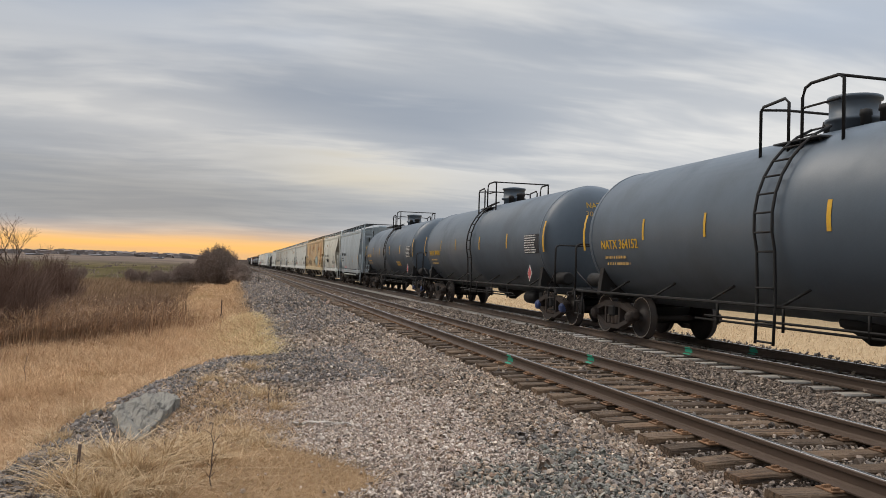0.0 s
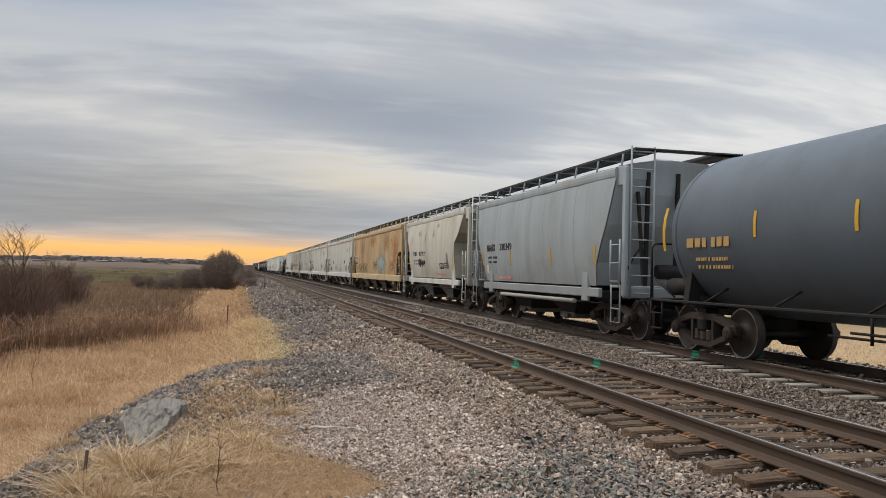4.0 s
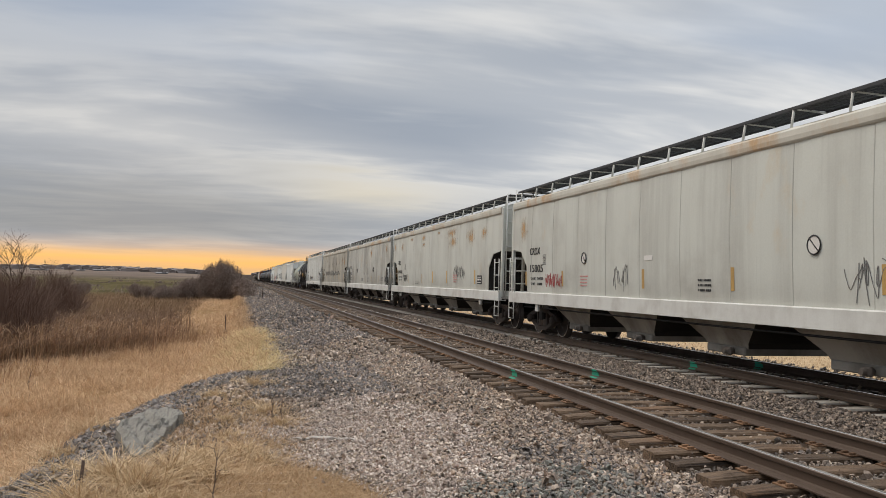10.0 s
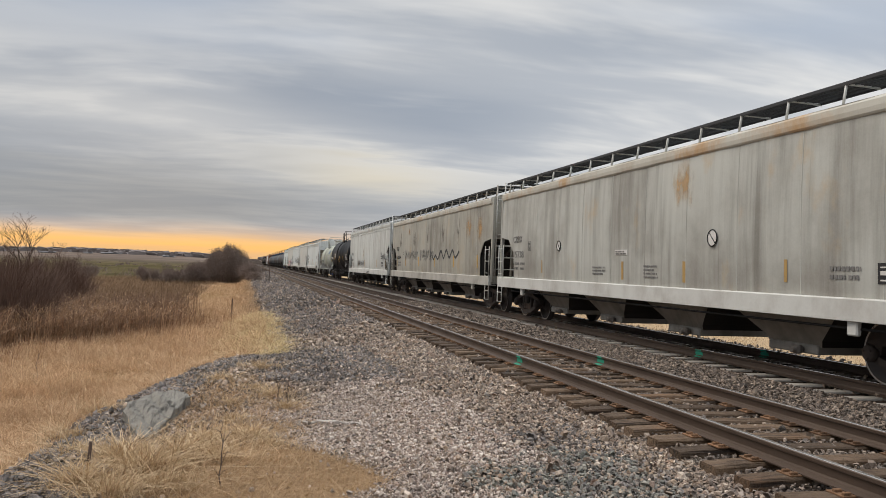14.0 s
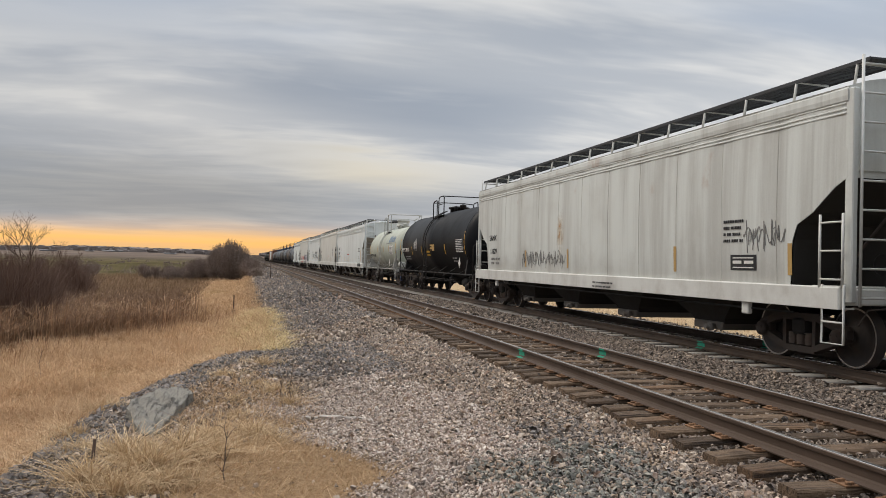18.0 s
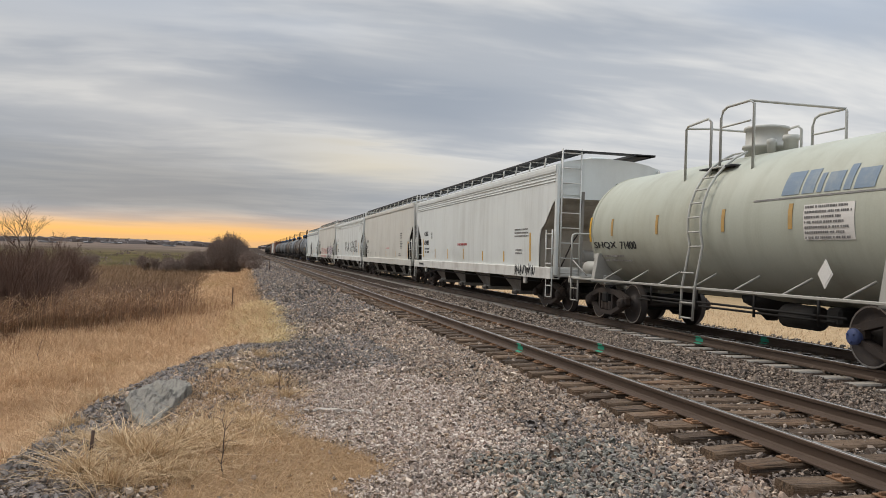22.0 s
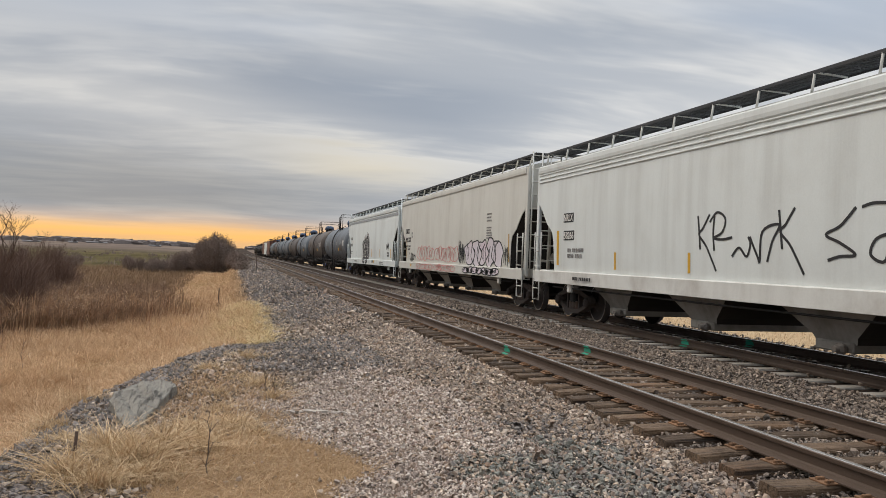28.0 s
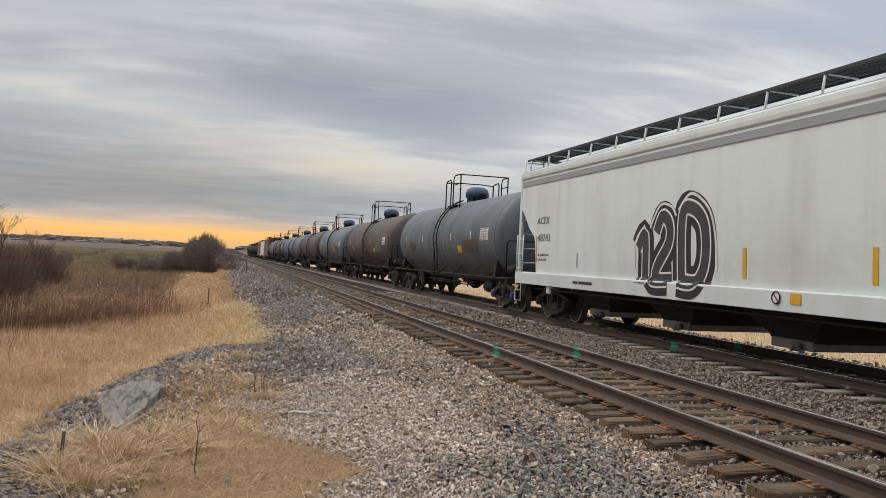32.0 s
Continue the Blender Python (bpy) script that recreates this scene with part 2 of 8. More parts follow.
def stones(name, cols, rough=0.9):
    """Crushed rock: each stone takes one of a few greys and browns."""
    m = bpy.data.materials.new(name)
    m.use_nodes = True
    t = m.node_tree
    t.nodes.clear()
    g = Graph(t)
    isl = g.add("ShaderNodeNewGeometry").outputs["Random Per Island"]
    r = g.add("ShaderNodeValToRGB", Fac=isl)
    r.color_ramp.interpolation = "LINEAR"
    while len(r.color_ramp.elements) < len(cols):
        r.color_ramp.elements.new(0.5)
    for i, c in enumerate(cols):
        r.color_ramp.elements[i].position = i / (len(cols) - 1)
        r.color_ramp.elements[i].color = (*c, 1)
    ob = g.add("ShaderNodeTexCoord").outputs["Object"]
    fine = g.noise(ob, 70.0, 4.0, 0.65)
    c = g.mix(g.ramp(fine, 0.3, 0.75), r.outputs[0], g.mix(0.3, r.outputs[0], (0.5, 0.44, 0.38)))
    patch = g.ramp(g.noise(ob, 0.8, 3.0), 0.4, 0.7)
    c = g.mix(g.math("MULTIPLY", patch, 0.25), c, (0.20, 0.155, 0.135))
    b = g.add("ShaderNodeBump", Strength=0.5, Distance=0.01, Height=fine)
    s = g.add("ShaderNodeBsdfPrincipled", Base_Color=c, Roughness=rough, Normal=b.outputs[0])
    t.links.new(s.outputs[0], g.add("ShaderNodeOutputMaterial").inputs["Surface"])
    return m


# ---------------------------------------------------------------- mesh helpers
class Shape:
    """Collects vertices and faces of one part."""

    def __init__(self):
        self.v, self.f, self.smooth = [], [], []

    def put(self, verts, faces, smooth=False):
        n = len(self.v)
        self.v += [tuple(p) for p in verts]
        self.f += [tuple(n + i for i in f) for f in faces]
        self.smooth += [smooth] * len(faces)
        return self

    def box(self, c, s, bevel=0.0, turn=None):
        """A box about c with size s; bevel cuts its edges."""
        hx, hy, hz = (d / 2 for d in s)
        if bevel <= 0:
            vs = [Vector((x, y, z)) for x in (-hx, hx) for y in (-hy, hy) for z in (-hz, hz)]
            fs = [(0, 1, 3, 2), (4, 6, 7, 5), (0, 4, 5, 1), (2, 3, 7, 6), (0, 2, 6, 4), (1, 5, 7, 3)]
        else:
            b = min(bevel, hx * 0.9, hy * 0.9, hz * 0.9)
            vs, fs, key = [], [], {}
            for sx in (-1, 1):
                for sy in (-1, 1):
                    for sz in (-1, 1):
                        for ax in range(3):
                            p = [sx * (hx - b), sy * (hy - b), sz * (hz - b)]
                            p[ax] += (sx, sy, sz)[ax] * b
                            key[sx, sy, sz, ax] = len(vs)
                            vs.append(Vector(p))
            for ax in range(3):
                o = [i for i in range(3) if i != ax]
                for s1 in (-1, 1):
                    loop = []
                    for a, c2 in ((-1, -1), (1, -1), (1, 1), (-1, 1)):
                        sg = [0, 0, 0]
                        sg[ax], sg[o[0]], sg[o[1]] = s1, a, c2
                        loop.append(key[(*sg, ax)])
                    fs.append(tuple(loop))
                for a in (-1, 1):
                    for c2 in (-1, 1):
                        sg = [0, 0, 0]
                        sg[o[0]], sg[o[1]] = a, c2
                        lo, hi = list(sg), list(sg)
                        lo[ax], hi[ax] = -1, 1
                        fs.append((key[(*lo, o[0])], key[(*hi, o[0])], key[(*hi, o[1])], key[(*lo, o[1])]))
            for sx in (-1, 1):
                for sy in (-1, 1):
                    for sz in (-1, 1):
                        fs.append(tuple(key[sx, sy, sz, ax] for ax in range(3)))
        m = turn if turn else Matrix.Identity(3)
        return self.put([m @ p + Vector(c) for p in vs], fs)

    def tube(self, pts, r, n=6, cap=True, closed=False):
        """A round bar along points."""
        pts = [Vector(p) for p in pts]
        rings, base = [], len(self.v)
        ref = None
        for i, p in enumerate(pts):
            a = pts[i - 1] if i else pts[i]
            b = pts[i + 1] if i + 1 < len(pts) else pts[i]
            d = (b - a).normalized()
            side = d.cross(Vector((0, 0, 1)) if abs(d.z) < 0.9 else Vector((1, 0, 0))).normalized()
            if ref and side.dot(ref) < 0:
                side = -side
            ref = side
            upv = side.cross(d)
            rr = r[i] if isinstance(r, (list, tuple)) else r
            rings.append([p + (side * math.cos(k * math.tau / n) + upv * math.sin(k * math.tau / n)) * rr for k in range(n)])
        vs = [q for ring in rings for q in ring]
        fs = [(i * n + k, i * n + (k + 1) % n, (i + 1) * n + (k + 1) % n, (i + 1) * n + k) for i in range(len(pts) - 1) for k in range(n)]
        self.put(vs, fs, True)
        if cap:
            self.f += [tuple(base + k for k in range(n)), tuple(base + (len(pts) - 1) * n + k for k in range(n))]
            self.smooth += [False, False]
        return self

    def disc(self, axis, c, prof, n=24, cap=True):
        """A turned body: prof gives (place along axis, radius)."""
        o = {"x": (1, 2), "y": (2, 0), "z": (0, 1)}[axis]
        a = "xyz".index(axis)
        vs = []
        for h, r in prof:
            for k in range(n):
                p = [0, 0, 0]
                p[a] = c[a] + h
                p[o[0]] = c[o[0]] + r * math.cos(k * math.tau / n)
                p[o[1]] = c[o[1]] + r * math.sin(k * math.tau / n)
                vs.append(p)
        fs = [(i * n + k, i * n + (k + 1) % n, (i + 1) * n + (k + 1) % n, (i + 1) * n + k) for i in range(len(prof) - 1) for k in range(n)]
        base = len(self.v)
        self.put(vs, fs, True)
        if cap:
            self.f += [tuple(base + k for k in range(n)), tuple(base + (len(prof) - 1) * n + k for k in range(n))]
            self.smooth += [False, False]
        return self

    def slab(self, poly, axis, lo, hi):
        """A flat outline (pairs) pushed along an axis: y,z pairs for x; x,z for y; x,y for z."""
        n = len(poly)
        vs = []
        for h in (lo, hi):
            for p, q in poly:
                vs.append({"x": (h, p, q), "y": (p, h, q), "z": (p, q, h)}[axis])
        fs = [tuple(range(n)), tuple(range(2 * n - 1, n - 1, -1))] + [(k, (k + 1) % n, n + (k + 1) % n, n + k) for k in range(n)]
        return self.put(vs, fs)

    def mesh(self, name):
        me = bpy.data.meshes.new(name)
        me.from_pydata(self.v, [], self.f)
        me.polygons.foreach_set("use_smooth", self.smooth)
        me.validate()
        me.update()
        bm = bmesh.new()
        bm.from_mesh(me)
        bmesh.ops.recalc_face_normals(bm, faces=bm.faces)
        bm.to_mesh(me)
        bm.free()
        return me


def part(name, shape, material, parent=None, label=""):
    """One mesh object under a thing or a part. shape: a Shape or a ready mesh."""
    me = shape.mesh(name) if isinstance(shape, Shape) else shape
    if material and not me.materials:
        me.materials.append(material)
    ob = new(name, me)
    ob.parent = parent
    return tagged(ob, label) if label else ob


def thing(name, m, label, category, group="", kind=""):
    ob = new(name)
    ob.empty_display_size = 0.2
    ob.matrix_basis = m
    return tagged(ob, label, category, group, kind)


def bulk(name, verts, faces, material, smooth=False):
    """One mesh out of number arrays; faces all have the same number of corners."""
    verts = np.asarray(verts, dtype=np.float32).reshape(-1, 3)
    faces = np.asarray(faces, dtype=np.int32)
    k = faces.shape[1]
    me = bpy.data.meshes.new(name)
    me.vertices.add(len(verts))
    me.vertices.foreach_set("co", verts.ravel())
    me.loops.add(faces.size)
    me.loops.foreach_set("vertex_index", faces.ravel())
    me.polygons.add(len(faces))
    me.polygons.foreach_set("loop_start", np.arange(0, faces.size, k, dtype=np.int32))
    me.polygons.foreach_set("use_smooth", np.full(len(faces), smooth))
    me.update(calc_edges=True)
    me.materials.append(material)
    return new(name, me)


LETTERS = {}


def lettering(text, size, spread=1.0):
    """A flat mesh of words, in the x-y plane, from its lower left corner."""
    key = (text, size, spread)
    if key not in LETTERS:
        cu = bpy.data.curves.new("letters", "FONT")
        cu.body, cu.size, cu.space_character, cu.extrude, cu.resolution_u = text, size, spread, 0.002, 3
        ob = new("letters", cu)
        LETTERS[key] = bpy.data.meshes.new_from_object(ob.evaluated_get(bpy.context.evaluated_depsgraph_get()))
        bpy.data.objects.remove(ob)
    return LETTERS[key].copy()



# ---------------------------------------------------------------- ground
GAUGE = 1.505            # between rail centres
NEAR_X, FAR_X = 4.555 + GAUGE / 2, 8.8335 + GAUGE / 2   # track centre lines
PAD_END = 16.2           # where the widened gravel shoulder by the camera ends


def smooth(a, b, v):
    t = np.clip((v - a) / (b - a), 0, 1)
    return t * t * (3 - 2 * t)


def wave(x, y, k, s):
    """Cheap smooth unevenness, about -1 to 1."""
    return (np.sin(x * k + 1.7 * s + 1.3 * np.sin(y * k * 0.7 + s)) + np.sin(y * k * 1.13 - 0.6 * s + 1.1 * np.sin(x * k * 0.83 + 2 * s))) / 2


def pad_edge(y):
    """x of the left edge of the gravel shoulder."""
    near = -1.72 + 0.012 * y + 0.9 * smooth(9.0, 16.5, y) + 0.10 * wave(y, y * 0.3, 1.9, 2.0)
    far = 0.75 - 0.25 * smooth(20, 60, y) + 0.12 * wave(y, y * 0.2, 0.8, 5.0)
    return near + (far - near) * smooth(PAD_END - 1.2, PAD_END + 3.2, y)


def ground_z(x, y):
    x, y = np.asarray(x, float), np.asarray(y, float)
    bed = -0.258 - 0.05 * smooth(4.30, 3.92, x) + 0.016 * smooth(4.30, 4.75, x) + 0.029 * smooth(6.75, 7.15, x)
    pad = -0.44 - 0.05 * smooth(6, 16, y) - 0.22 * smooth(14, 24, y)
    toe = pad_edge(y)
    # shoulder falls from the tie ends to the pad, then over its edge to the low grass
    z = np.where(x > 3.62, bed, bed + (pad - bed) * smooth(3.62, 1.6, x))
    width = 1.7 + 0.3 * smooth(16, 22, y)
    low = -1.30 - 0.35 * smooth(-2, -9, x) - 0.5 * smooth(-10, -60, x) - 0.4 * smooth(25, 90, y)
    drop = smooth(toe + 0.15, toe - width, x)
    z = z + (low - z) * drop
    # cutting down beyond the far track
    r = smooth(12.0, 14.6, x)
    z = z + (-1.35 - z) * r
    # rolling land far off
    d = np.sqrt((x * 1.0) ** 2 + y ** 2)
    hills = smooth(350, 1500, d) * (13.5 + 3.5 * np.sin(np.arctan2(x, y) * 9.0 + 1.0) + 2.0 * np.sin(np.arctan2(x, y) * 23.0))
    hills = hills * (1 - 0.6 * np.exp(-((x - 7) / (10 + 0.04 * d)) ** 2))
    z = z + hills + 0.02 * wave(x, y, 3.1, 1.0) * (np.abs(x - 7.3) > 5) + 0.10 * wave(x, y, 0.5, 3.0) * drop
    return z


def axis_steps(spans):
    out = []
    for a, b, s in spans:
        out += list(np.arange(a, b, s))
    return np.array(out + [spans[-1][1]])


def make_ground():
    xs = axis_steps([(-3000, -600, 160), (-600, -120, 40), (-120, -30, 8), (-30, -8, 1.6), (-8, -3, 0.4), (-3, 4, 0.12), (4, 15, 0.35), (15, 40, 2.5), (40, 200, 20), (200, 900, 80), (900, 3000, 210)])
    ys = axis_steps([(-60, -8, 6), (-8, 4, 0.8), (4, 18, 0.16), (18, 34, 0.4), (34, 80, 1.5), (80, 200, 6), (200, 700, 30), (700, 3200, 120)])
    gx, gy = np.meshgrid(xs, ys)
    gz = ground_z(gx, gy)
    nx, ny = len(xs), len(ys)
    i, j = np.meshgrid(np.arange(nx - 1), np.arange(ny - 1))
    a = (j * nx + i).ravel()
    faces = np.stack([a, a + 1, a + nx + 1, a + nx], 1)
    m = bpy.data.materials.new("earth")
    m.use_nodes = True
    t = m.node_tree
    t.nodes.clear()
    g = Graph(t)
    p = g.add("ShaderNodeTexCoord").outputs["Object"]
    fine = g.noise(p, 28.0, 4.0, 0.7)
    mid = g.noise(p, 3.0, 4.0, 0.6)
    big = g.noise(p, 0.22, 3.0, 0.55)
    chips = g.add("ShaderNodeTexVoronoi", Scale=19.0)
    g.plug(chips.inputs["Vector"], p)
    grey = g.add("ShaderNodeSeparateXYZ", Vector=chips.outputs["Color"]).outputs[0]
    # darker than the loose stones: shade of their gaps is in this colour
    gravel = g.mix(grey, (0.026, 0.021, 0.018), (0.110, 0.088, 0.074))
    gravel = g.mix(g.math("MULTIPLY", g.ramp(mid, 0.35, 0.7), 0.4), gravel, (0.075, 0.056, 0.046))
    # straw floor darkened too, for the shade between the stems
    straw = g.mix(g.ramp(mid, 0.3, 0.7), (0.33, 0.20, 0.105), (0.19, 0.112, 0.057))
    straw = g.mix(g.math("MULTIPLY", g.ramp(big, 0.4, 0.65), 0.4), straw, (0.26, 0.18, 0.085))
    marsh = g.mix(g.ramp(mid, 0.3, 0.7), (0.12, 0.074, 0.048), (0.20, 0.13, 0.080))
    field = g.mix(g.ramp(g.noise(g.stretch(p, (0.07, 0.016, 1)), 1.0, 6.0, 0.7), 0.38, 0.62), (0.066, 0.056, 0.028), (0.150, 0.118, 0.062))
    field = g.mix(g.math("MULTIPLY", g.ramp(fine, 0.3, 0.8), 0.6), field, (0.082, 0.070, 0.036))
    wood = g.mix(g.ramp(g.noise(g.stretch(p, (0.006, 0.006, 1)), 1.0, 4.0), 0.42, 0.58), (0.20, 0.155, 0.125), (0.14, 0.11, 0.095))
    mown = g.mix(g.ramp(fine, 0.3, 0.7), (0.26, 0.168, 0.096), (0.40, 0.275, 0.165))
    zone = {}
    for k in ("straw", "beyond", "marsh", "field", "wood", "mown", "dust"):
        zone[k] = g.add("ShaderNodeAttribute")
        zone[k].attribute_name = k
    c = g.mix(zone["dust"].outputs["Fac"], gravel, g.mix(fine, (0.22, 0.17, 0.135), (0.46, 0.37, 0.30)))
    for k, col in (("mown", mown), ("straw", straw), ("beyond", g.mix(g.ramp(mid, 0.3, 0.7), (0.52, 0.385, 0.24), (0.42, 0.30, 0.175))), ("marsh", marsh), ("field", field), ("wood", wood)):
        c = g.mix(zone[k].outputs["Fac"], c, col)
    dist = g.math("ADD", g.math("MULTIPLY", chips.outputs["Distance"], -0.6), fine)
    b = g.add("ShaderNodeBump", Strength=0.9, Distance=0.04, Height=dist)
    s = g.add("ShaderNodeBsdfPrincipled", Base_Color=c, Roughness=0.95, Normal=b.outputs[0])
    s.inputs["Specular IOR Level"].default_value = 0.0
    t.links.new(s.outputs[0], g.add("ShaderNodeOutputMaterial").inputs["Surface"])
    ob = bulk("ground", np.stack([gx, gy, gz], -1), faces, m, True)
    n = wave(gx, gy, 2.3, 1.0) * 0.5 + wave(gx, gy, 5.1, 4.0) * 0.3
    toe = pad_edge(gy)
    z = {}
    z["straw"] = (smooth(0.15, -0.75, gx - toe + 0.45 * n + 0.28 * smooth(PAD_END + 1, PAD_END - 2, gy)))
    z["beyond"] = smooth(12.9, 13.7, gx + 0.3 * n)
    far_edge = np.interp(gy, [0, 26, 27.9, 29.1, 30.4, 35.4, 47.6, 61, 81, 103, 118], [-9, -8, -5.2, -4.3, -3.6, -3.4, -4.3, -4.5, -4.8, -5.0, -4.2])
    z["marsh"] = smooth(0.6, -0.6, gx - far_edge + 0.8 * n) * (gx < 0)
    dd = np.sqrt(gx ** 2 + gy ** 2)
    z["field"] = np.maximum(smooth(120, 190, gy - 0.15 * gx) * (gx < 0) * smooth(-2, -8, gx), smooth(20, 60, gx))
    z["wood"] = smooth(420, 800, dd) * (np.abs(gx - 7) > 5.6)
    z["mown"] = mown_zone(gx, gy)
    z["dust"] = 0.95 * smooth(0.35, 0.9, 1.25 - np.hypot((gx - 1.5) / 1.5, (gy - 9.2) / 4.6) + 0.45 * n) * (gy < 17)
    for k, v in z.items():
        ob.data.attributes.new(k, "FLOAT", "POINT").data.foreach_set("value", np.ascontiguousarray(v.ravel(), dtype=np.float32))
    tagged(ob, "gravel shoulder, dry straw grass and brown marsh out to low hills", "ground", kind="structure")


def mown_zone(x, y):
    """Trampled dry grass patch by the camera."""
    n = 0.35 * wave(x, y, 3.0, 2.2)
    return smooth(0.25, -0.25, np.hypot((x - 0.05) / 1.05, (y - 6.9) / 2.0) - 1.0 + n)


make_ground()

# ---------------------------------------------------------------- tracks
STEEL = paint("rail_steel", (0.098, 0.068, 0.050), 0.62, 0.35, (0.06, 0.042, 0.032), 0.5, grain=0.2, gscale=90)
SHINE = paint("rail_head", (0.52, 0.49, 0.46), 0.28, 0.9, (0.35, 0.32, 0.30), 0.3, grain=0.06)
GREEN = paint("green_paint", (0.02, 0.30, 0.19), 0.6, 0, (0.03, 0.12, 0.09), 0.3)
WOOD = paint("tie_wood", (0.150, 0.098, 0.060), 0.92, 0, (0.040, 0.027, 0.019), 0.8, scale=3.0, grain=0.3, gscale=30, bump=0.9, rust=0.7, rust_col=(0.20, 0.098, 0.042), vary=0.4, fibre=0.85)
RUSTY = paint("tie_plate", (0.190, 0.102, 0.052), 0.88, 0.1, (0.075, 0.042, 0.026), 0.7, scale=7, grain=0.35, vary=0.4)
CONCRETE = paint("tie_concrete", (0.46, 0.425, 0.38), 0.9, 0, (0.21, 0.18, 0.155), 0.6, scale=3, grain=0.2, vary=0.12)
RAIL_END = 900.0


def make_rail(x, label, mark):
    """Rail with foot, web and head; its worn top is a strip of its own."""
    r = thing("rail", pose(x, 0, 0), label, "rail", "rails of the two tracks")
    half = [(0.070, -0.172), (0.070, -0.160), (0.018, -0.140), (0.0085, -0.118), (0.0085, -0.050), (0.034, -0.038), (0.036, -0.010), (0.028, -0.002)]
    prof = half + [(-a, b) for a, b in reversed(half)]
    part("rail_body", Shape().slab(prof, "y", -40, RAIL_END), STEEL, r)
    part("running_surface", Shape().slab([(0.028, -0.003), (0.022, 0.001), (-0.022, 0.001), (-0.028, -0.003)], "y", -40, RAIL_END), SHINE, r, "wheel-polished bright steel")
    if mark:
        ragged = [(mark - 0.15, -0.118), (mark - 0.13, -0.05), (mark - 0.02, -0.045), (mark + 0.10, -0.052), (mark + 0.13, -0.09), (mark + 0.10, -0.125), (mark - 0.03, -0.116)]
        part("paint_mark", Shape().slab(ragged, "x", -0.0135, -0.0095), GREEN, r, "sprayed green paint on the rail's web")
        part("paint_mark", Shape().slab([(-0.066, -0.1555), (-0.020, -0.1375), (-0.016, -0.1405), (-0.066, -0.1595)], "y", mark - 0.12, mark + 0.11), GREEN, r, "sprayed green paint on the rail's foot")
        part("paint_mark", Shape().slab([(mark - 0.12, -0.036), (mark - 0.10, -0.012), (mark + 0.07, -0.014), (mark + 0.10, -0.036)], "x", -0.0395, -0.0355), GREEN, r, "sprayed green paint on the rail's head")
    return r


make_rail(NEAR_X - GAUGE / 2, "brown rusty steel rail on wooden ties with a green mark", 12.95)
make_rail(NEAR_X + GAUGE / 2, "steel rail with bright worn head and a green mark", 13.0)
make_rail(FAR_X - GAUGE / 2, "dark steel rail under the train with a green mark", 14.40)
make_rail(FAR_X + GAUGE / 2, "dark steel rail on the far side with a green mark", 14.42)

track_near = thing("track_near", pose(NEAR_X, 0, 0), "track bed of weathered wooden ties with rusty plates", "track", kind="structure")
track_far = thing("track_far", pose(FAR_X, 0, 0), "track bed of pale concrete ties under the train", "track", kind="structure")


def tie_mesh(seed, concrete):
    rnd = random.Random(seed)
    s = Shape()
    l, w, h = (2.62, 0.25, 0.20) if concrete else (2.6, 0.225, 0.19)
    n = 9
    rows = []
    for i in range(n):
        x = -l / 2 + l * i / (n - 1)
        j = lambda k: rnd.uniform(-k, k)
        top = -0.186 + (0.0 if concrete else j(0.006) - (0.012 if i in (0, n - 1) else 0))
        a, b = w / 2 + j(0.006), w / 2 + j(0.006)
        if concrete:
            top += -0.035 * (1 - smooth(0.3, 0.6, abs(x)))
        rows.append([(x, -a, top - h), (x, -a - 0.0, top - 0.02), (x, -a + 0.015, top), (x, 0, top + j(0.004)), (x, b - 0.015, top), (x, b, top - 0.02), (x, b, top - h)])
    k = len(rows[0])
    vs = [p for r in rows for p in r]
    fs = [(i * k + a, i * k + a + 1, (i + 1) * k + a + 1, (i + 1) * k + a) for i in range(n - 1) for a in range(k - 1)]
    fs += [tuple(range(k)), tuple((n - 1) * k + a for a in range(k))]
    s.put(vs, fs)
    return s.mesh("tie")


def plate_mesh():
    s = Shape()
    s.box((0, 0, -0.178), (0.36, 0.19, 0.014), 0.003)
    for a in (-0.115, 0.115, 0.15, -0.15):
        for b in (-0.05, 0.05):
            s.box((a, b + (0.02 if a > 0 else -0.02), -0.162), (0.035, 0.03, 0.028), 0.005)
    return s.mesh("tie_plate")


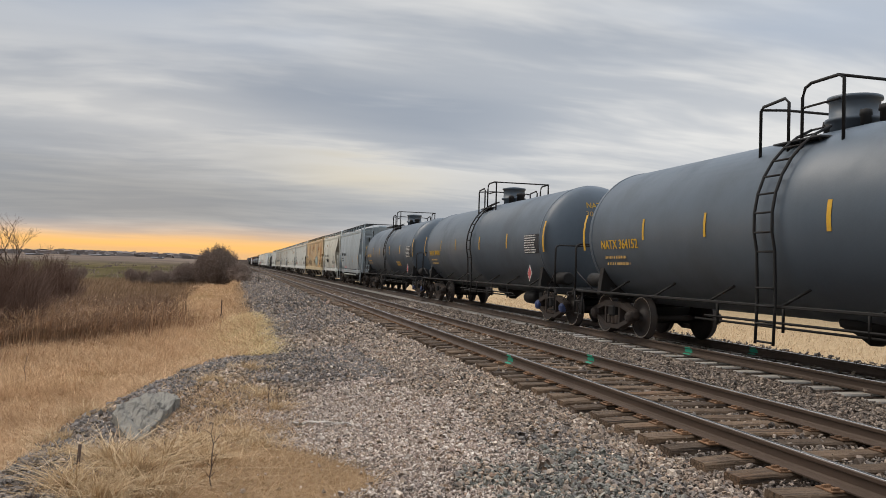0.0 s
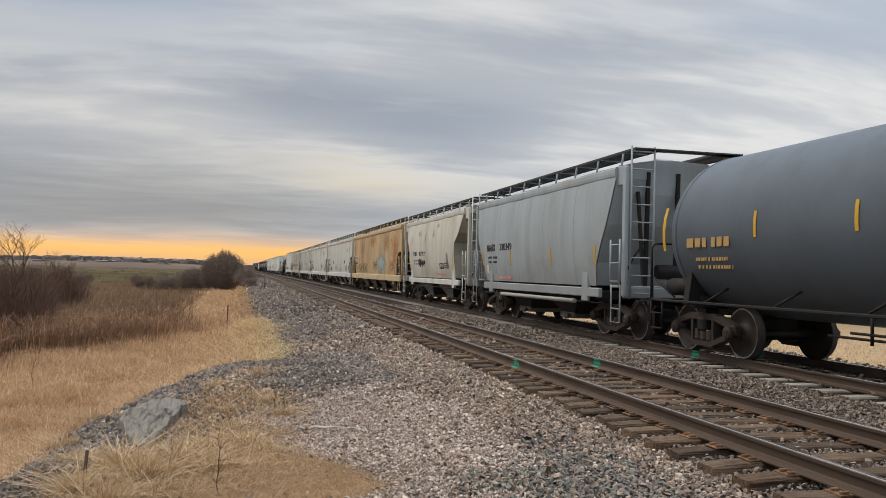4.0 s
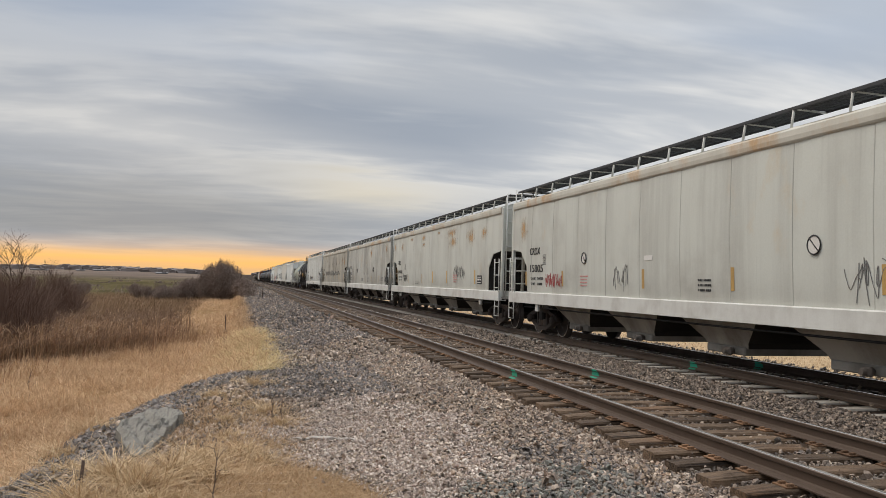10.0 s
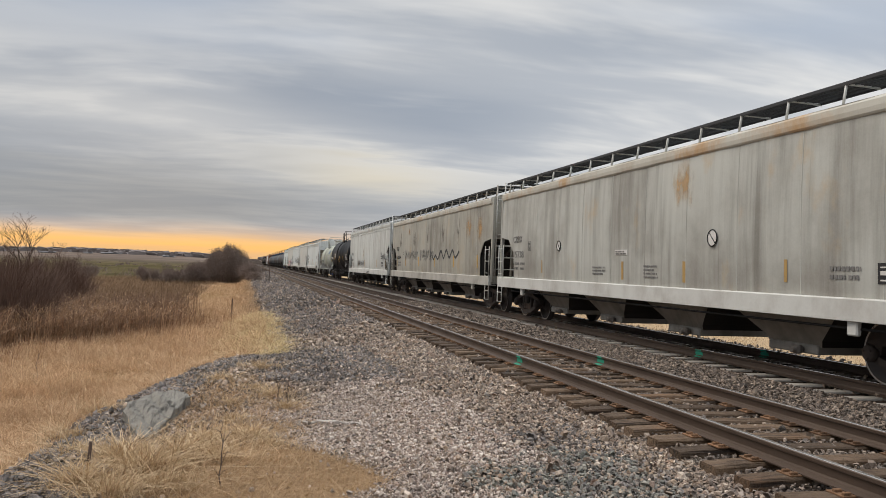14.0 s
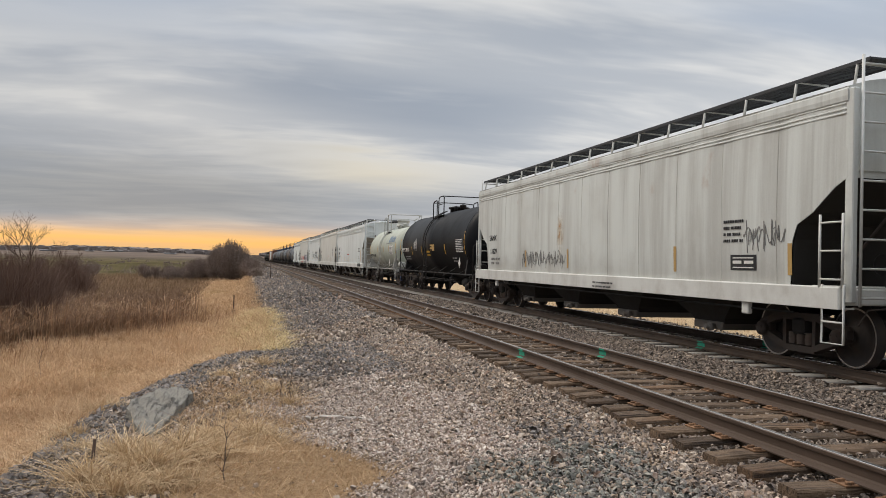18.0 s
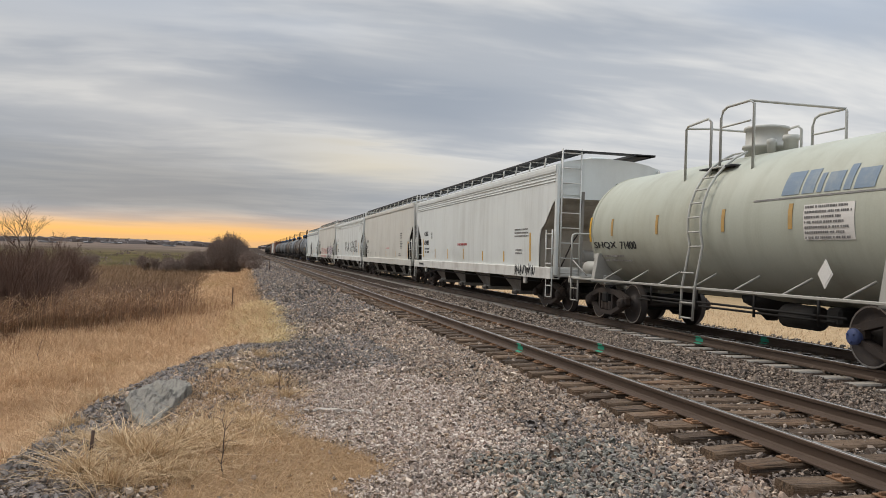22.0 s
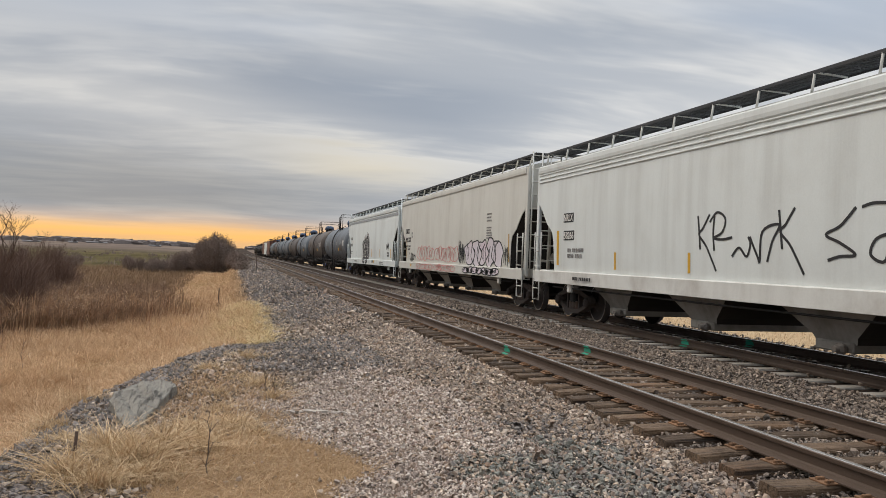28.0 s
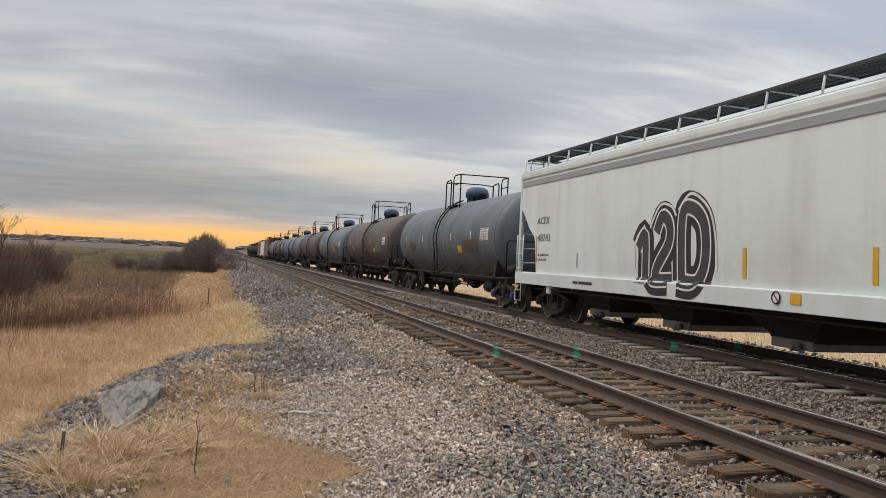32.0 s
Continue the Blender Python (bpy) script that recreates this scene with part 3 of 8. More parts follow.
def lay_ties():
    rnd = random.Random(5)
    wood = [tie_mesh(i, False) for i in range(7)]
    conc = [tie_mesh(30 + i, True) for i in range(3)]
    for me in wood:
        me.materials.append(WOOD)
    for me in conc:
        me.materials.append(CONCRETE)
    plate = plate_mesh()
    first = [2.42, 2.89, 3.35, 3.82, 4.28, 4.75, 5.22, 5.82, 6.34, 6.85, 7.32, 7.82, 8.17, 8.60, 9.02, 9.48, 9.93]
    y, i = first[0], 0
    while i < 140:
        ob = part("tie", wood[rnd.randrange(7)], None, track_near)
        ob.matrix_basis = pose(rnd.uniform(-0.05, 0.05), y, rnd.uniform(-0.008, 0.006), 0, rnd.uniform(-0.4, 0.4), rnd.uniform(-1.6, 1.6))
        if i < 70:
            for sx in (-GAUGE / 2, GAUGE / 2):
                p = part("tie_plate", plate, RUSTY, track_near)
                p.matrix_basis = pose(sx, y, 0.004)
        i += 1
        y = first[i] if i < len(first) else y + 0.468 + rnd.uniform(-0.03, 0.03)
    far_y = y
    y, i = 6.0, 0
    while i < 120:
        ob = part("tie", conc[rnd.randrange(3)], None, track_far)
        ob.matrix_basis = pose(rnd.uniform(-0.01, 0.01), y, rnd.uniform(-0.004, 0.004), 0, 0, rnd.uniform(-0.5, 0.5))
        y += 0.61
        i += 1
    # the ties farther off, joined
    for x0, me, start, gap, mt, nm in ((NEAR_X, wood[0], far_y, 0.468, WOOD, "far_ties"), (FAR_X, conc[0], y, 0.61, CONCRETE, "far_ties")):
        v = np.array([p.co[:] for p in me.vertices])
        f = [list(p.vertices) for p in me.polygons if len(p.vertices) == 4]
        n = int((260 - start) / gap)
        vv = np.concatenate([v + (0, start + gap * k, 0) for k in range(n)])
        ff = np.concatenate([np.array(f) + len(v) * k for k in range(n)])
        ob = bulk(nm, vv, ff, mt)
        ob.parent = track_near if x0 == NEAR_X else track_far
        tagged(ob, kind="stuff")

# ---------------------------------------------------------------- the train
TRAIN, WHEELS = [], []
SPAN = 1.039             # true length of a car by the length it was first paced out


def paced(q):
    """Place along the train of a coupling point."""
    return 12.0 + (q - 12.0) * SPAN


BLACK = paint("underframe_black", (0.014, 0.013, 0.0125), 0.78, 0.1, (0.042, 0.033, 0.027), 0.5, scale=2.5, grain=0.2)
CAST = paint("cast_truck", (0.046, 0.036, 0.031), 0.8, 0.15, (0.085, 0.056, 0.040), 0.6, scale=4, grain=0.25)
WHEEL = paint("wheel_steel", (0.040, 0.034, 0.032), 0.7, 0.3, (0.12, 0.085, 0.062), 0.5, scale=4, grain=0.2)
TREAD = paint("wheel_tread", (0.42, 0.40, 0.38), 0.35, 0.9, (0.25, 0.22, 0.2), 0.3)
SPRING = paint("spring_steel", (0.11, 0.085, 0.07), 0.7, 0.2, (0.2, 0.12, 0.08), 0.5)
DARKGRATE = paint("walkway_grate", (0.050, 0.052, 0.056), 0.8, 0.2, (0.08, 0.07, 0.06), 0.4)
INK = paint("stencil_black", (0.022, 0.022, 0.024), 0.7, 0, (0.06, 0.055, 0.05), 0.2)
WHITE_INK = paint("stencil_white", (0.72, 0.70, 0.66), 0.7, 0, (0.4, 0.36, 0.32), 0.3)
YELLOW_INK = paint("stencil_yellow", (0.62, 0.36, 0.03), 0.7, 0, (0.35, 0.22, 0.06), 0.3)
REFLECTOR = paint("yellow_reflector", (0.66, 0.37, 0.03), 0.5, 0, (0.4, 0.26, 0.06), 0.4, scale=6)
OLD_REFLECTOR = paint("faded_reflector", (0.48, 0.30, 0.10), 0.6, 0, (0.3, 0.22, 0.12), 0.5, scale=6)
# soiled sheet whose near-black colour also holds the shade under the cars
SHADED_SHEET = paint("shaded_slope_sheet", (0.018, 0.016, 0.0145), 0.85, 0, (0.045, 0.037, 0.031), 0.5, scale=1.5, grain=0.2)
GATE = paint("gate_steel", (0.13, 0.12, 0.11), 0.7, 0.2, (0.2, 0.15, 0.11), 0.5, scale=4)
STRIPE_GREY = paint("stripe_grey", (0.30, 0.32, 0.33), 0.65, 0, (0.4, 0.4, 0.4), 0.2)
BLUE_CAP = paint("bearing_cap_blue", (0.06, 0.09, 0.22), 0.6, 0, (0.08, 0.07, 0.07), 0.5)

KIT = {}


def truck_kit():
    """Meshes that all trucks share."""
    for side in (-1, 1):
        s = Shape()

        def bar(p, q, w, x0, x1):
            (y0, z0), (y1, z1) = p, q
            d = Vector((y1 - y0, z1 - z0)).normalized()
            nx, nz = -d.y * w / 2, d.x * w / 2
            s.slab([(y0 + nx, z0 + nz), (y1 + nx, z1 + nz), (y1 - nx, z1 - nz), (y0 - nx, z0 - nz)], "x", x0, x1)

        a, b = sorted((side * 0.92, side * 1.09))
        for e in (-1, 1):
            bar((e * 0.95, 0.56), (e * 0.40, 0.71), 0.11, a, b)
            bar((e * 0.95, 0.43), (e * 0.30, 0.21), 0.095, a, b)
            bar((e * 0.345, 0.22), (e * 0.345, 0.68), 0.075, a + 0.004, b - 0.004)
            s.box(((a + b) / 2, e * 0.89, 0.51), (b - a + 0.03, 0.27, 0.23), 0.05)
        bar((-0.46, 0.71), (0.46, 0.71), 0.12, a + 0.002, b - 0.002)
        bar((-0.36, 0.205), (0.36, 0.205), 0.10, a + 0.003, b - 0.003)
        KIT["frame", side] = s.mesh("side_frame")
        o = side
        s = Shape().disc("x", (0, 0, 0), [(-0.06 * o, 0.125), (0.05 * o, 0.12), (0.07 * o, 0.10), (0.08 * o, 0.01)], 16)
        for k in range(3):
            an = k * math.tau / 3 + 0.5
            s.disc("x", (0.075 * o, 0.07 * math.cos(an), 0.07 * math.sin(an)), [(-0.02, 0.018), (0.02, 0.016)], 6)
        KIT["cap", side] = s.mesh("bearing_cap")
        KIT["tread", side] = Shape().disc("x", (0, 0, 0), [(-0.040, 0.4565), (0.070, 0.4595)] if side < 0 else [(-0.070, 0.4595), (0.040, 0.4565)], 32, False).mesh("tread")
        KIT["rim", side] = Shape().disc("x", (0, 0, 0), [(0.0715 * o, 0.425), (0.0725 * o, 0.452)], 32, False).mesh("rim_face")
    KIT["bolster"] = Shape().box((0, 0, 0.56), (2.25, 0.30, 0.26), 0.04).disc("z", (0, 0, 0), [(0.68, 0.26), (0.86, 0.24)], 16).mesh("bolster")
    KIT["spring"] = Shape().disc("z", (0, 0, 0), [(0.27 + 0.012 * k, 0.082 if k % 2 else 0.060) for k in range(17)], 10).mesh("spring")
    KIT["brake"] = Shape().box((0, 0, 0), (2.0, 0.10, 0.12), 0.02).mesh("brake_beam")
    s = Shape()
    for o in (-1, 1):
        prof = [(-0.075, 0.10), (-0.07, 0.30), (-0.075, 0.485), (-0.045, 0.485), (-0.035, 0.462), (0.065, 0.455), (0.07, 0.41), (0.03, 0.36), (0.015, 0.24), (0.05, 0.17), (0.085, 0.15), (0.09, 0.10)]
        s.disc("x", (o * 0.7525, 0, 0), [(h * o, r) for h, r in prof], 32)
    s.disc("x", (0, 0, 0), [(-1.0, 0.07), (1.0, 0.07)], 10)
    KIT["wheelset"] = s.mesh("wheelset")


truck_kit()


def truck(car, y, centre, keyed, blue=False):
    """A freight truck: two cast side frames, bolster, springs and two wheelsets."""
    cap_mat = BLUE_CAP if blue else CAST
    b = part("bolster", KIT["bolster"], BLACK, car)
    b.matrix_basis = pose(0, y, 0)
    for side in (-1, 1):
        f = part("side_frame", KIT["frame", side], CAST, car)
        f.matrix_basis = pose(0, y, 0)
        for q in (-0.89, 0.89):
            me = KIT["cap", side]
            if blue:
                if ("blue", side) not in KIT:
                    KIT["blue", side] = me.copy()
                    KIT["blue", side].materials.clear()
                me = KIT["blue", side]
            c = part("bearing_cap", me, cap_mat, f, "blue bearing end cap" if blue else "")
            c.matrix_basis = pose(side * 1.10, q, 0.457)
        if keyed:
            for q in (-0.19, 0, 0.19):
                sp = part("spring", KIT["spring"], SPRING, f)
                sp.matrix_basis = pose(side * 1.03, q, 0)
    for q in (-0.89, 0.89):
        w = part("wheelset", KIT["wheelset"], WHEEL, car)
        w.matrix_basis = pose(0, y + q, 0.457)
        for side in (-1, 1):
            t = part("tread", KIT["tread", side], TREAD, w, "bright worn wheel tread")
            t.matrix_basis = pose(side * 0.7525, 0, 0)
            if keyed:
                t = part("rim_face", KIT["rim", side], TREAD, w, "bright rim of the wheel")
                t.matrix_basis = pose(side * 0.7525, 0, 0)
        if keyed:
            WHEELS.append((w, centre, y + q))
            bb = part("brake_beam", KIT["brake"], BLACK, car)
            bb.matrix_basis = pose(0, y + q * 0.42, 0.36)


def ladder(name, car, mat_, foot, head, out, wide, r=0.022, step=0.40, n_min=2):
    """Ladder of two stiles and rungs: foot and head of one stile, and the way to the other."""
    s = Shape()
    foot, head, wide = Vector(foot), Vector(head), Vector(wide)
    off = Vector(out)
    for w in (Vector((0, 0, 0)), wide):
        s.tube([foot + w + off, head + w + off], r, 6)
    n = max(n_min, int((head - foot).length / step))
    for k in range(n + 1):
        p = foot.lerp(head, (k + 0.3) / (n + 0.6)) + off
        s.tube([p, p + wide], r * 0.75, 5)
    return part(name, s, mat_, car)


def couplers(car, L, z=0.88):
    for e in (-1, 1):
        s = Shape()
        s.box((0, e * (L / 2 - 0.55), z), (0.18, 0.9, 0.16), 0.03)
        s.box((0.03, e * (L / 2 - 0.10), z), (0.28, 0.26, 0.26), 0.06)
        c = part("coupler", s, CAST, car)
        part("air_hose", Shape().tube([(-0.25, e * (L / 2 - 0.5), z - 0.1), (-0.24, e * (L / 2 - 0.3), z - 0.36), (-0.18, e * (L / 2 - 0.15), z - 0.45), (-0.1, e * (L / 2 + 0.0), z - 0.42)], 0.03, 6), BLACK, c)
        part("cut_lever", Shape().tube([(-0.1, e * (L / 2 - 0.40), z + 0.1), (-1.2, e * (L / 2 - 0.42), z + 0.02), (-1.35, e * (L / 2 - 0.42), z - 0.2)], 0.014, 5), CAST, c)


def mark(car, words, y0, y1, z, h, xf, mat_=None, name="lettering", label="", out=0.008):
    """Words on the camera's side of a car, from y0 (left) to y1 (right), z to z + h, laid on its skin."""
    y0, y1 = y0 * SPAN, y1 * SPAN
    me = lettering(words, 1.0)
    me.materials.clear()
    n = len(me.vertices)
    co = np.empty(n * 3)
    me.vertices.foreach_get("co", co)
    co = co.reshape(-1, 3)
    lo, hi = co.min(0), co.max(0)
    u, v = (co[:, 0] - lo[0]) / (hi[0] - lo[0]), (co[:, 1] - lo[1]) / (hi[1] - lo[1])
    w = (co[:, 2] - lo[2]) / max(1e-6, hi[2] - lo[2])
    y, zz = y0 + (y1 - y0) * u, z + h * v
    x = np.array([xf(a, b) for a, b in zip(y, zz)]) - out + 0.004 * w
    faces = [tuple(f.vertices) for f in me.polygons]
    bpy.data.meshes.remove(me)
    s, bold = Shape(), 0.065 * h
    for k, dy in enumerate((-0.5 * bold, 0.5 * bold)):
        s.put(np.stack([x - 0.0012 * k, y + dy, zz], -1).tolist(), faces)
    me = bpy.data.meshes.new(name)
    me.from_pydata(s.v, [], s.f)
    me.update()
    return part(name, me, mat_ or INK, car, label)


def weights(car, y, z, xf, load="", light="", h=0.075, mat_=None, seed=2):
    """The two stencilled lines of load limit and light weight; bars where the figures cannot be read."""
    for k, (words, figures) in enumerate((("LD LMT", load), ("LT WT", light))):
        zz = z - 0.15 * k
        mark(car, words, y, y - (0.38 if k == 0 else 0.30), zz, h, xf, mat_)
        if figures:
            mark(car, figures, y - 0.50, y - 0.50 - 0.075 * len(figures), zz, h, xf, mat_)
        else:
            bars(car, y - 0.50, zz + h / 2, xf, 0.42, 1, 0.1, h * 0.9, mat_, seed + k)


def bars(car, y, z, xf, w, rows, pitch=0.10, h=0.05, mat_=None, seed=1, name="small_print", label="", out=0.008):
    """Small print as plain bars, from y to the right, rows downward."""
    rnd = random.Random(seed)
    y, w = y * SPAN, w * SPAN
    s = Shape()
    for k in range(rows):
        q, zz = 0.0, z - k * pitch
        end = w * (0.75 + 0.25 * rnd.random())
        while q < end:
            l = min(rnd.uniform(0.5, 1.3) * h, max(0.02, end - q))
            yy = y - q - l / 2
            s.box((xf(yy, zz) - out, yy, zz), (0.003, l, h))
            q += l + h * (0.35 if rnd.random() < 0.8 else 1.0)
    return tagged(part(name, s, mat_ or INK, car), label, kind="stuff")


def panel(car, y0, y1, z0, z1, xf, mat_, name="panel", label="", out=0.006, parent=None):
    """A thin plate on the car's skin."""
    s = Shape()
    y0, y1 = y0 * SPAN, y1 * SPAN
    n, c = 5, max(1, min(14, int(abs(y0 - y1) / 0.12)))
    vs, fs = [], []
    for k in range(n + 1):
        z = z0 + (z1 - z0) * k / n
        for j in range(c + 1):
            y = y0 + (y1 - y0) * j / c
            vs.append((xf(y, z) - out, y, z))
    m, w = len(vs), c + 1
    vs += [(a + 0.004, b, d) for a, b, d in vs]
    for k in range(n):
        for j in range(c):
            a = k * w + j
            fs += [(a, a + 1, a + w + 1, a + w), (m + a, m + a + w, m + a + w + 1, m + a + 1)]
    rim = [k * w for k in range(n + 1)] + [n * w + j for j in range(1, c + 1)] + [k * w + c for k in range(n - 1, -1, -1)] + list(range(c - 1, 0, -1))
    fs += [(a, b, m + b, m + a) for a, b in zip(rim, rim[1:] + rim[:1])]
    return part(name, s.put(vs, fs), mat_, parent or car, label)


def placard(car, y, z, xf, size, inner, label):
    """A diamond sign with a coloured middle."""
    p = None
    y = y * SPAN
    for k, (r, m) in enumerate(((size, WHITE_INK), (size * 0.8, inner))):
        pts = [(0, r), (r * 0.72, 0), (0, -r), (-r * 0.72, 0)]
        s = Shape().put([(xf(y + a, z + b) - 0.012 - 0.005 * k, y + a, z + b) for a, b in pts] + [(xf(y + a, z + b) - 0.006 - 0.005 * k, y + a, z + b) for a, b in pts],
                        [(0, 1, 2, 3), (7, 6, 5, 4), (0, 4, 5, 1), (1, 5, 6, 2), (2, 6, 7, 3), (3, 7, 4, 0)])
        p = part("placard" if not k else "placard_face", s, m, p or car, label if not k else "")


def round_sign(car, y, z, xf, r):
    y = y * SPAN
    s = Shape().disc("x", (xf(y, z) - 0.01, y, z), [(-0.004, r), (0.004, r)], 20)
    d = part("round_sign", s, WHITE_INK, car, "small white round sign with a dark rim")
    t = Shape()
    t.tube([(xf(y, z) - 0.018, y + r * math.cos(a * math.tau / 16), z + r * math.sin(a * math.tau / 16)) for a in range(17)], 0.012, 4)
    t.tube([(xf(y, z) - 0.018, y - 0.6 * r, z - 0.6 * r), (xf(y, z) - 0.018, y + 0.6 * r, z + 0.6 * r)], 0.010, 4)
    part("rim", t, INK, d)


def plate_sign(car, y, z, xf, letter="C"):
    """Small stencilled square with a letter."""
    for a, b, c, d in ((0.10, 0.08, -0.14, 0.14), (-0.08, -0.10, -0.14, 0.14), (0.08, -0.08, 0.12, 0.14), (0.08, -0.08, -0.14, -0.12)):
        panel(car, y + a, y + b, z + c, z + d, xf, GREY_INK, "sign_edge")
    mark(car, letter, y + 0.025, y - 0.025, z - 0.10, 0.08, xf)
    bars(car, y + 0.06, z + 0.06, xf, 0.12, 1, 0.1, 0.05, GREY_INK, 4)


def tag(car, y0, y1, z, h, xf, mat_, seed, letters=5, r=0.018, label="spray-painted scrawl", out=0.009):
    """A loose spray-paint scribble of loops, hooks and slashes between y0 and y1."""
    rnd = random.Random(seed)
    wide = (y0 - y1) * SPAN
    letters = letters * 2
    w = wide / letters
    strokes, k = [], 0
    while k < letters:
        m = min(rnd.choice((1, 1, 2)), letters - k)
        ax, az_ = rnd.uniform(0.25, 0.6), rnd.uniform(0.2, 0.48)
        n = 7 * m
        f, p, q = rnd.uniform(0.8, 1.25), rnd.uniform(0, 6.3), rnd.uniform(0, 6.3)
        strokes.append([(k * w + m * w * i / n + ax * w * math.sin(f * 6.283 * m * i / n + p), h * (0.5 + az_ * math.sin(f * 9.1 * m * i / n + q) + rnd.uniform(-0.2, 0.2))) for i in range(n + 1)])
        x = (k + rnd.uniform(0.1, 0.9)) * w
        strokes.append([(x, h * rnd.uniform(0.7, 1.15)), (x + rnd.uniform(-0.1, 0.1) * w, h * 0.5), (x + rnd.uniform(-0.3, 0.4) * w, h * rnd.uniform(-0.25, 0.15))])
        k += m
    return tagged(scrawl(car, strokes, y0, z, xf, 1.0, mat_, r * 0.42, label=label, out=out), label, kind="stuff")


def bubbles(car, y0, y1, z, h, n, seed, xf, line, fill, r, label):
    """A row of swollen spray-paint forms: filled outlines with strokes inside."""
    rnd = random.Random(seed)
    w = (y0 - y1) * SPAN / n
    outlines, inner, s = [], [], Shape()
    for k in range(n):
        cx, cy = (k + 0.5) * w, h * rnd.uniform(0.45, 0.55)
        rim = []
        for i in range(11):
            a = i * math.tau / 11
            g = rnd.uniform(0.72, 1.12)
            rim.append((cx + 0.80 * w * math.cos(a) * g, cy + 0.55 * h * math.sin(a) * g))
        outlines.append(rim + rim[:2])
        for j in range(2):
            a, b = cx + rnd.uniform(-0.5, 0.3) * w, cy + rnd.uniform(-0.4, -0.1) * h
            inner.append([(a, b), (a + rnd.uniform(-0.1, 0.2) * w, b + 0.3 * h), (a + rnd.uniform(0.0, 0.4) * w, b + rnd.uniform(0.5, 0.7) * h)])
        if fill:
            pts = [(cx, cy)] + rim
            s.put([(xf(y0 * SPAN - a, z + b) - 0.006, y0 * SPAN - a, z + b) for a, b in pts], [(0, 1 + i, 1 + (i + 1) % 11) for i in range(11)])
    if fill:
        tagged(part("graffiti_fill", s, fill, car), "pale sprayed fill of the graffiti", kind="stuff")
    return tagged(scrawl(car, outlines + inner, y0, z, xf, 1.0, line, r, label=label, out=0.011), label, kind="stuff")


def reflectors(car, ys, z0, z1, xf, mat_, w=0.10):
    for y in ys:
        y = y * SPAN
        s = Shape()
        n = 4
        vs, fs = [], []
        for k in range(n + 1):
            z = z0 + (z1 - z0) * k / n
            vs += [(xf(y, z) - 0.006, y - w / 2, z), (xf(y, z) - 0.006, y + w / 2, z)]
        for k in range(n):
            fs.append((2 * k, 2 * k + 1, 2 * k + 3, 2 * k + 2))
        m = len(vs)
        vs += [(a + 0.004, b, c) for a, b, c in vs]
        fs += [tuple(i + m for i in f) for f in fs] + [(0, 1, m + 1, m), (2 * n, 2 * n + 1, m + 2 * n + 1, m + 2 * n)]
        s.put(vs, fs)
        part("reflector", s, mat_, car)


def scrawl(car, strokes, y, z, xf, size, mat_, r=0.02, name="graffiti", label="", out=0.008):
    """Spray-paint strokes: each a list of (right, up) in letter units."""
    y = y * SPAN
    s = Shape()
    for st in strokes:
        pts = [Vector((xf(y - a * size, z + b * size) - out, y - a * size, z + b * size)) for a, b in st]
        fine = []
        for i in range(len(pts) - 1):
            p0, p1, p2, p3 = pts[max(i - 1, 0)], pts[i], pts[i + 1], pts[min(i + 2, len(pts) - 1)]
            for k in range(6):
                t = k / 6
                fine.append(0.5 * (2 * p1 + (p2 - p0) * t + (2 * p0 - 5 * p1 + 4 * p2 - p3) * t * t + (3 * p1 - p0 - 3 * p2 + p3) * t ** 3))
        fine.append(pts[-1])
        across = (-1, -0.5, 0, 0.5, 1) if r > 0.08 else (-1, 1)
        n = len(across)
        vs, fs = [], []
        for i, p in enumerate(fine):
            d = (fine[min(i + 1, len(fine) - 1)] - fine[max(i - 1, 0)])
            d = Vector((0, d.y, d.z)).normalized() if d.length > 1e-6 else Vector((0, 1, 0))
            for deep in (0.0, 0.005):
                for k in across:
                    q = p + Vector((0, -d.z, d.y)) * r * k
                    vs.append((xf(q.y, q.z) - out + deep, q.y, q.z))
        for i in range(len(fine) - 1):
            a, b = 2 * n * i, 2 * n * (i + 1)
            for k in range(n - 1):
                fs += [(a + k, a + k + 1, b + k + 1, b + k), (a + n + k, b + n + k, b + n + k + 1, a + n + k + 1)]
            fs += [(a, b, b + n, a + n), (a + n - 1, a + 2 * n - 1, b + 2 * n - 1, b + n - 1)]
        s.put(vs, fs)
    return part(name, s, mat_, car, label)


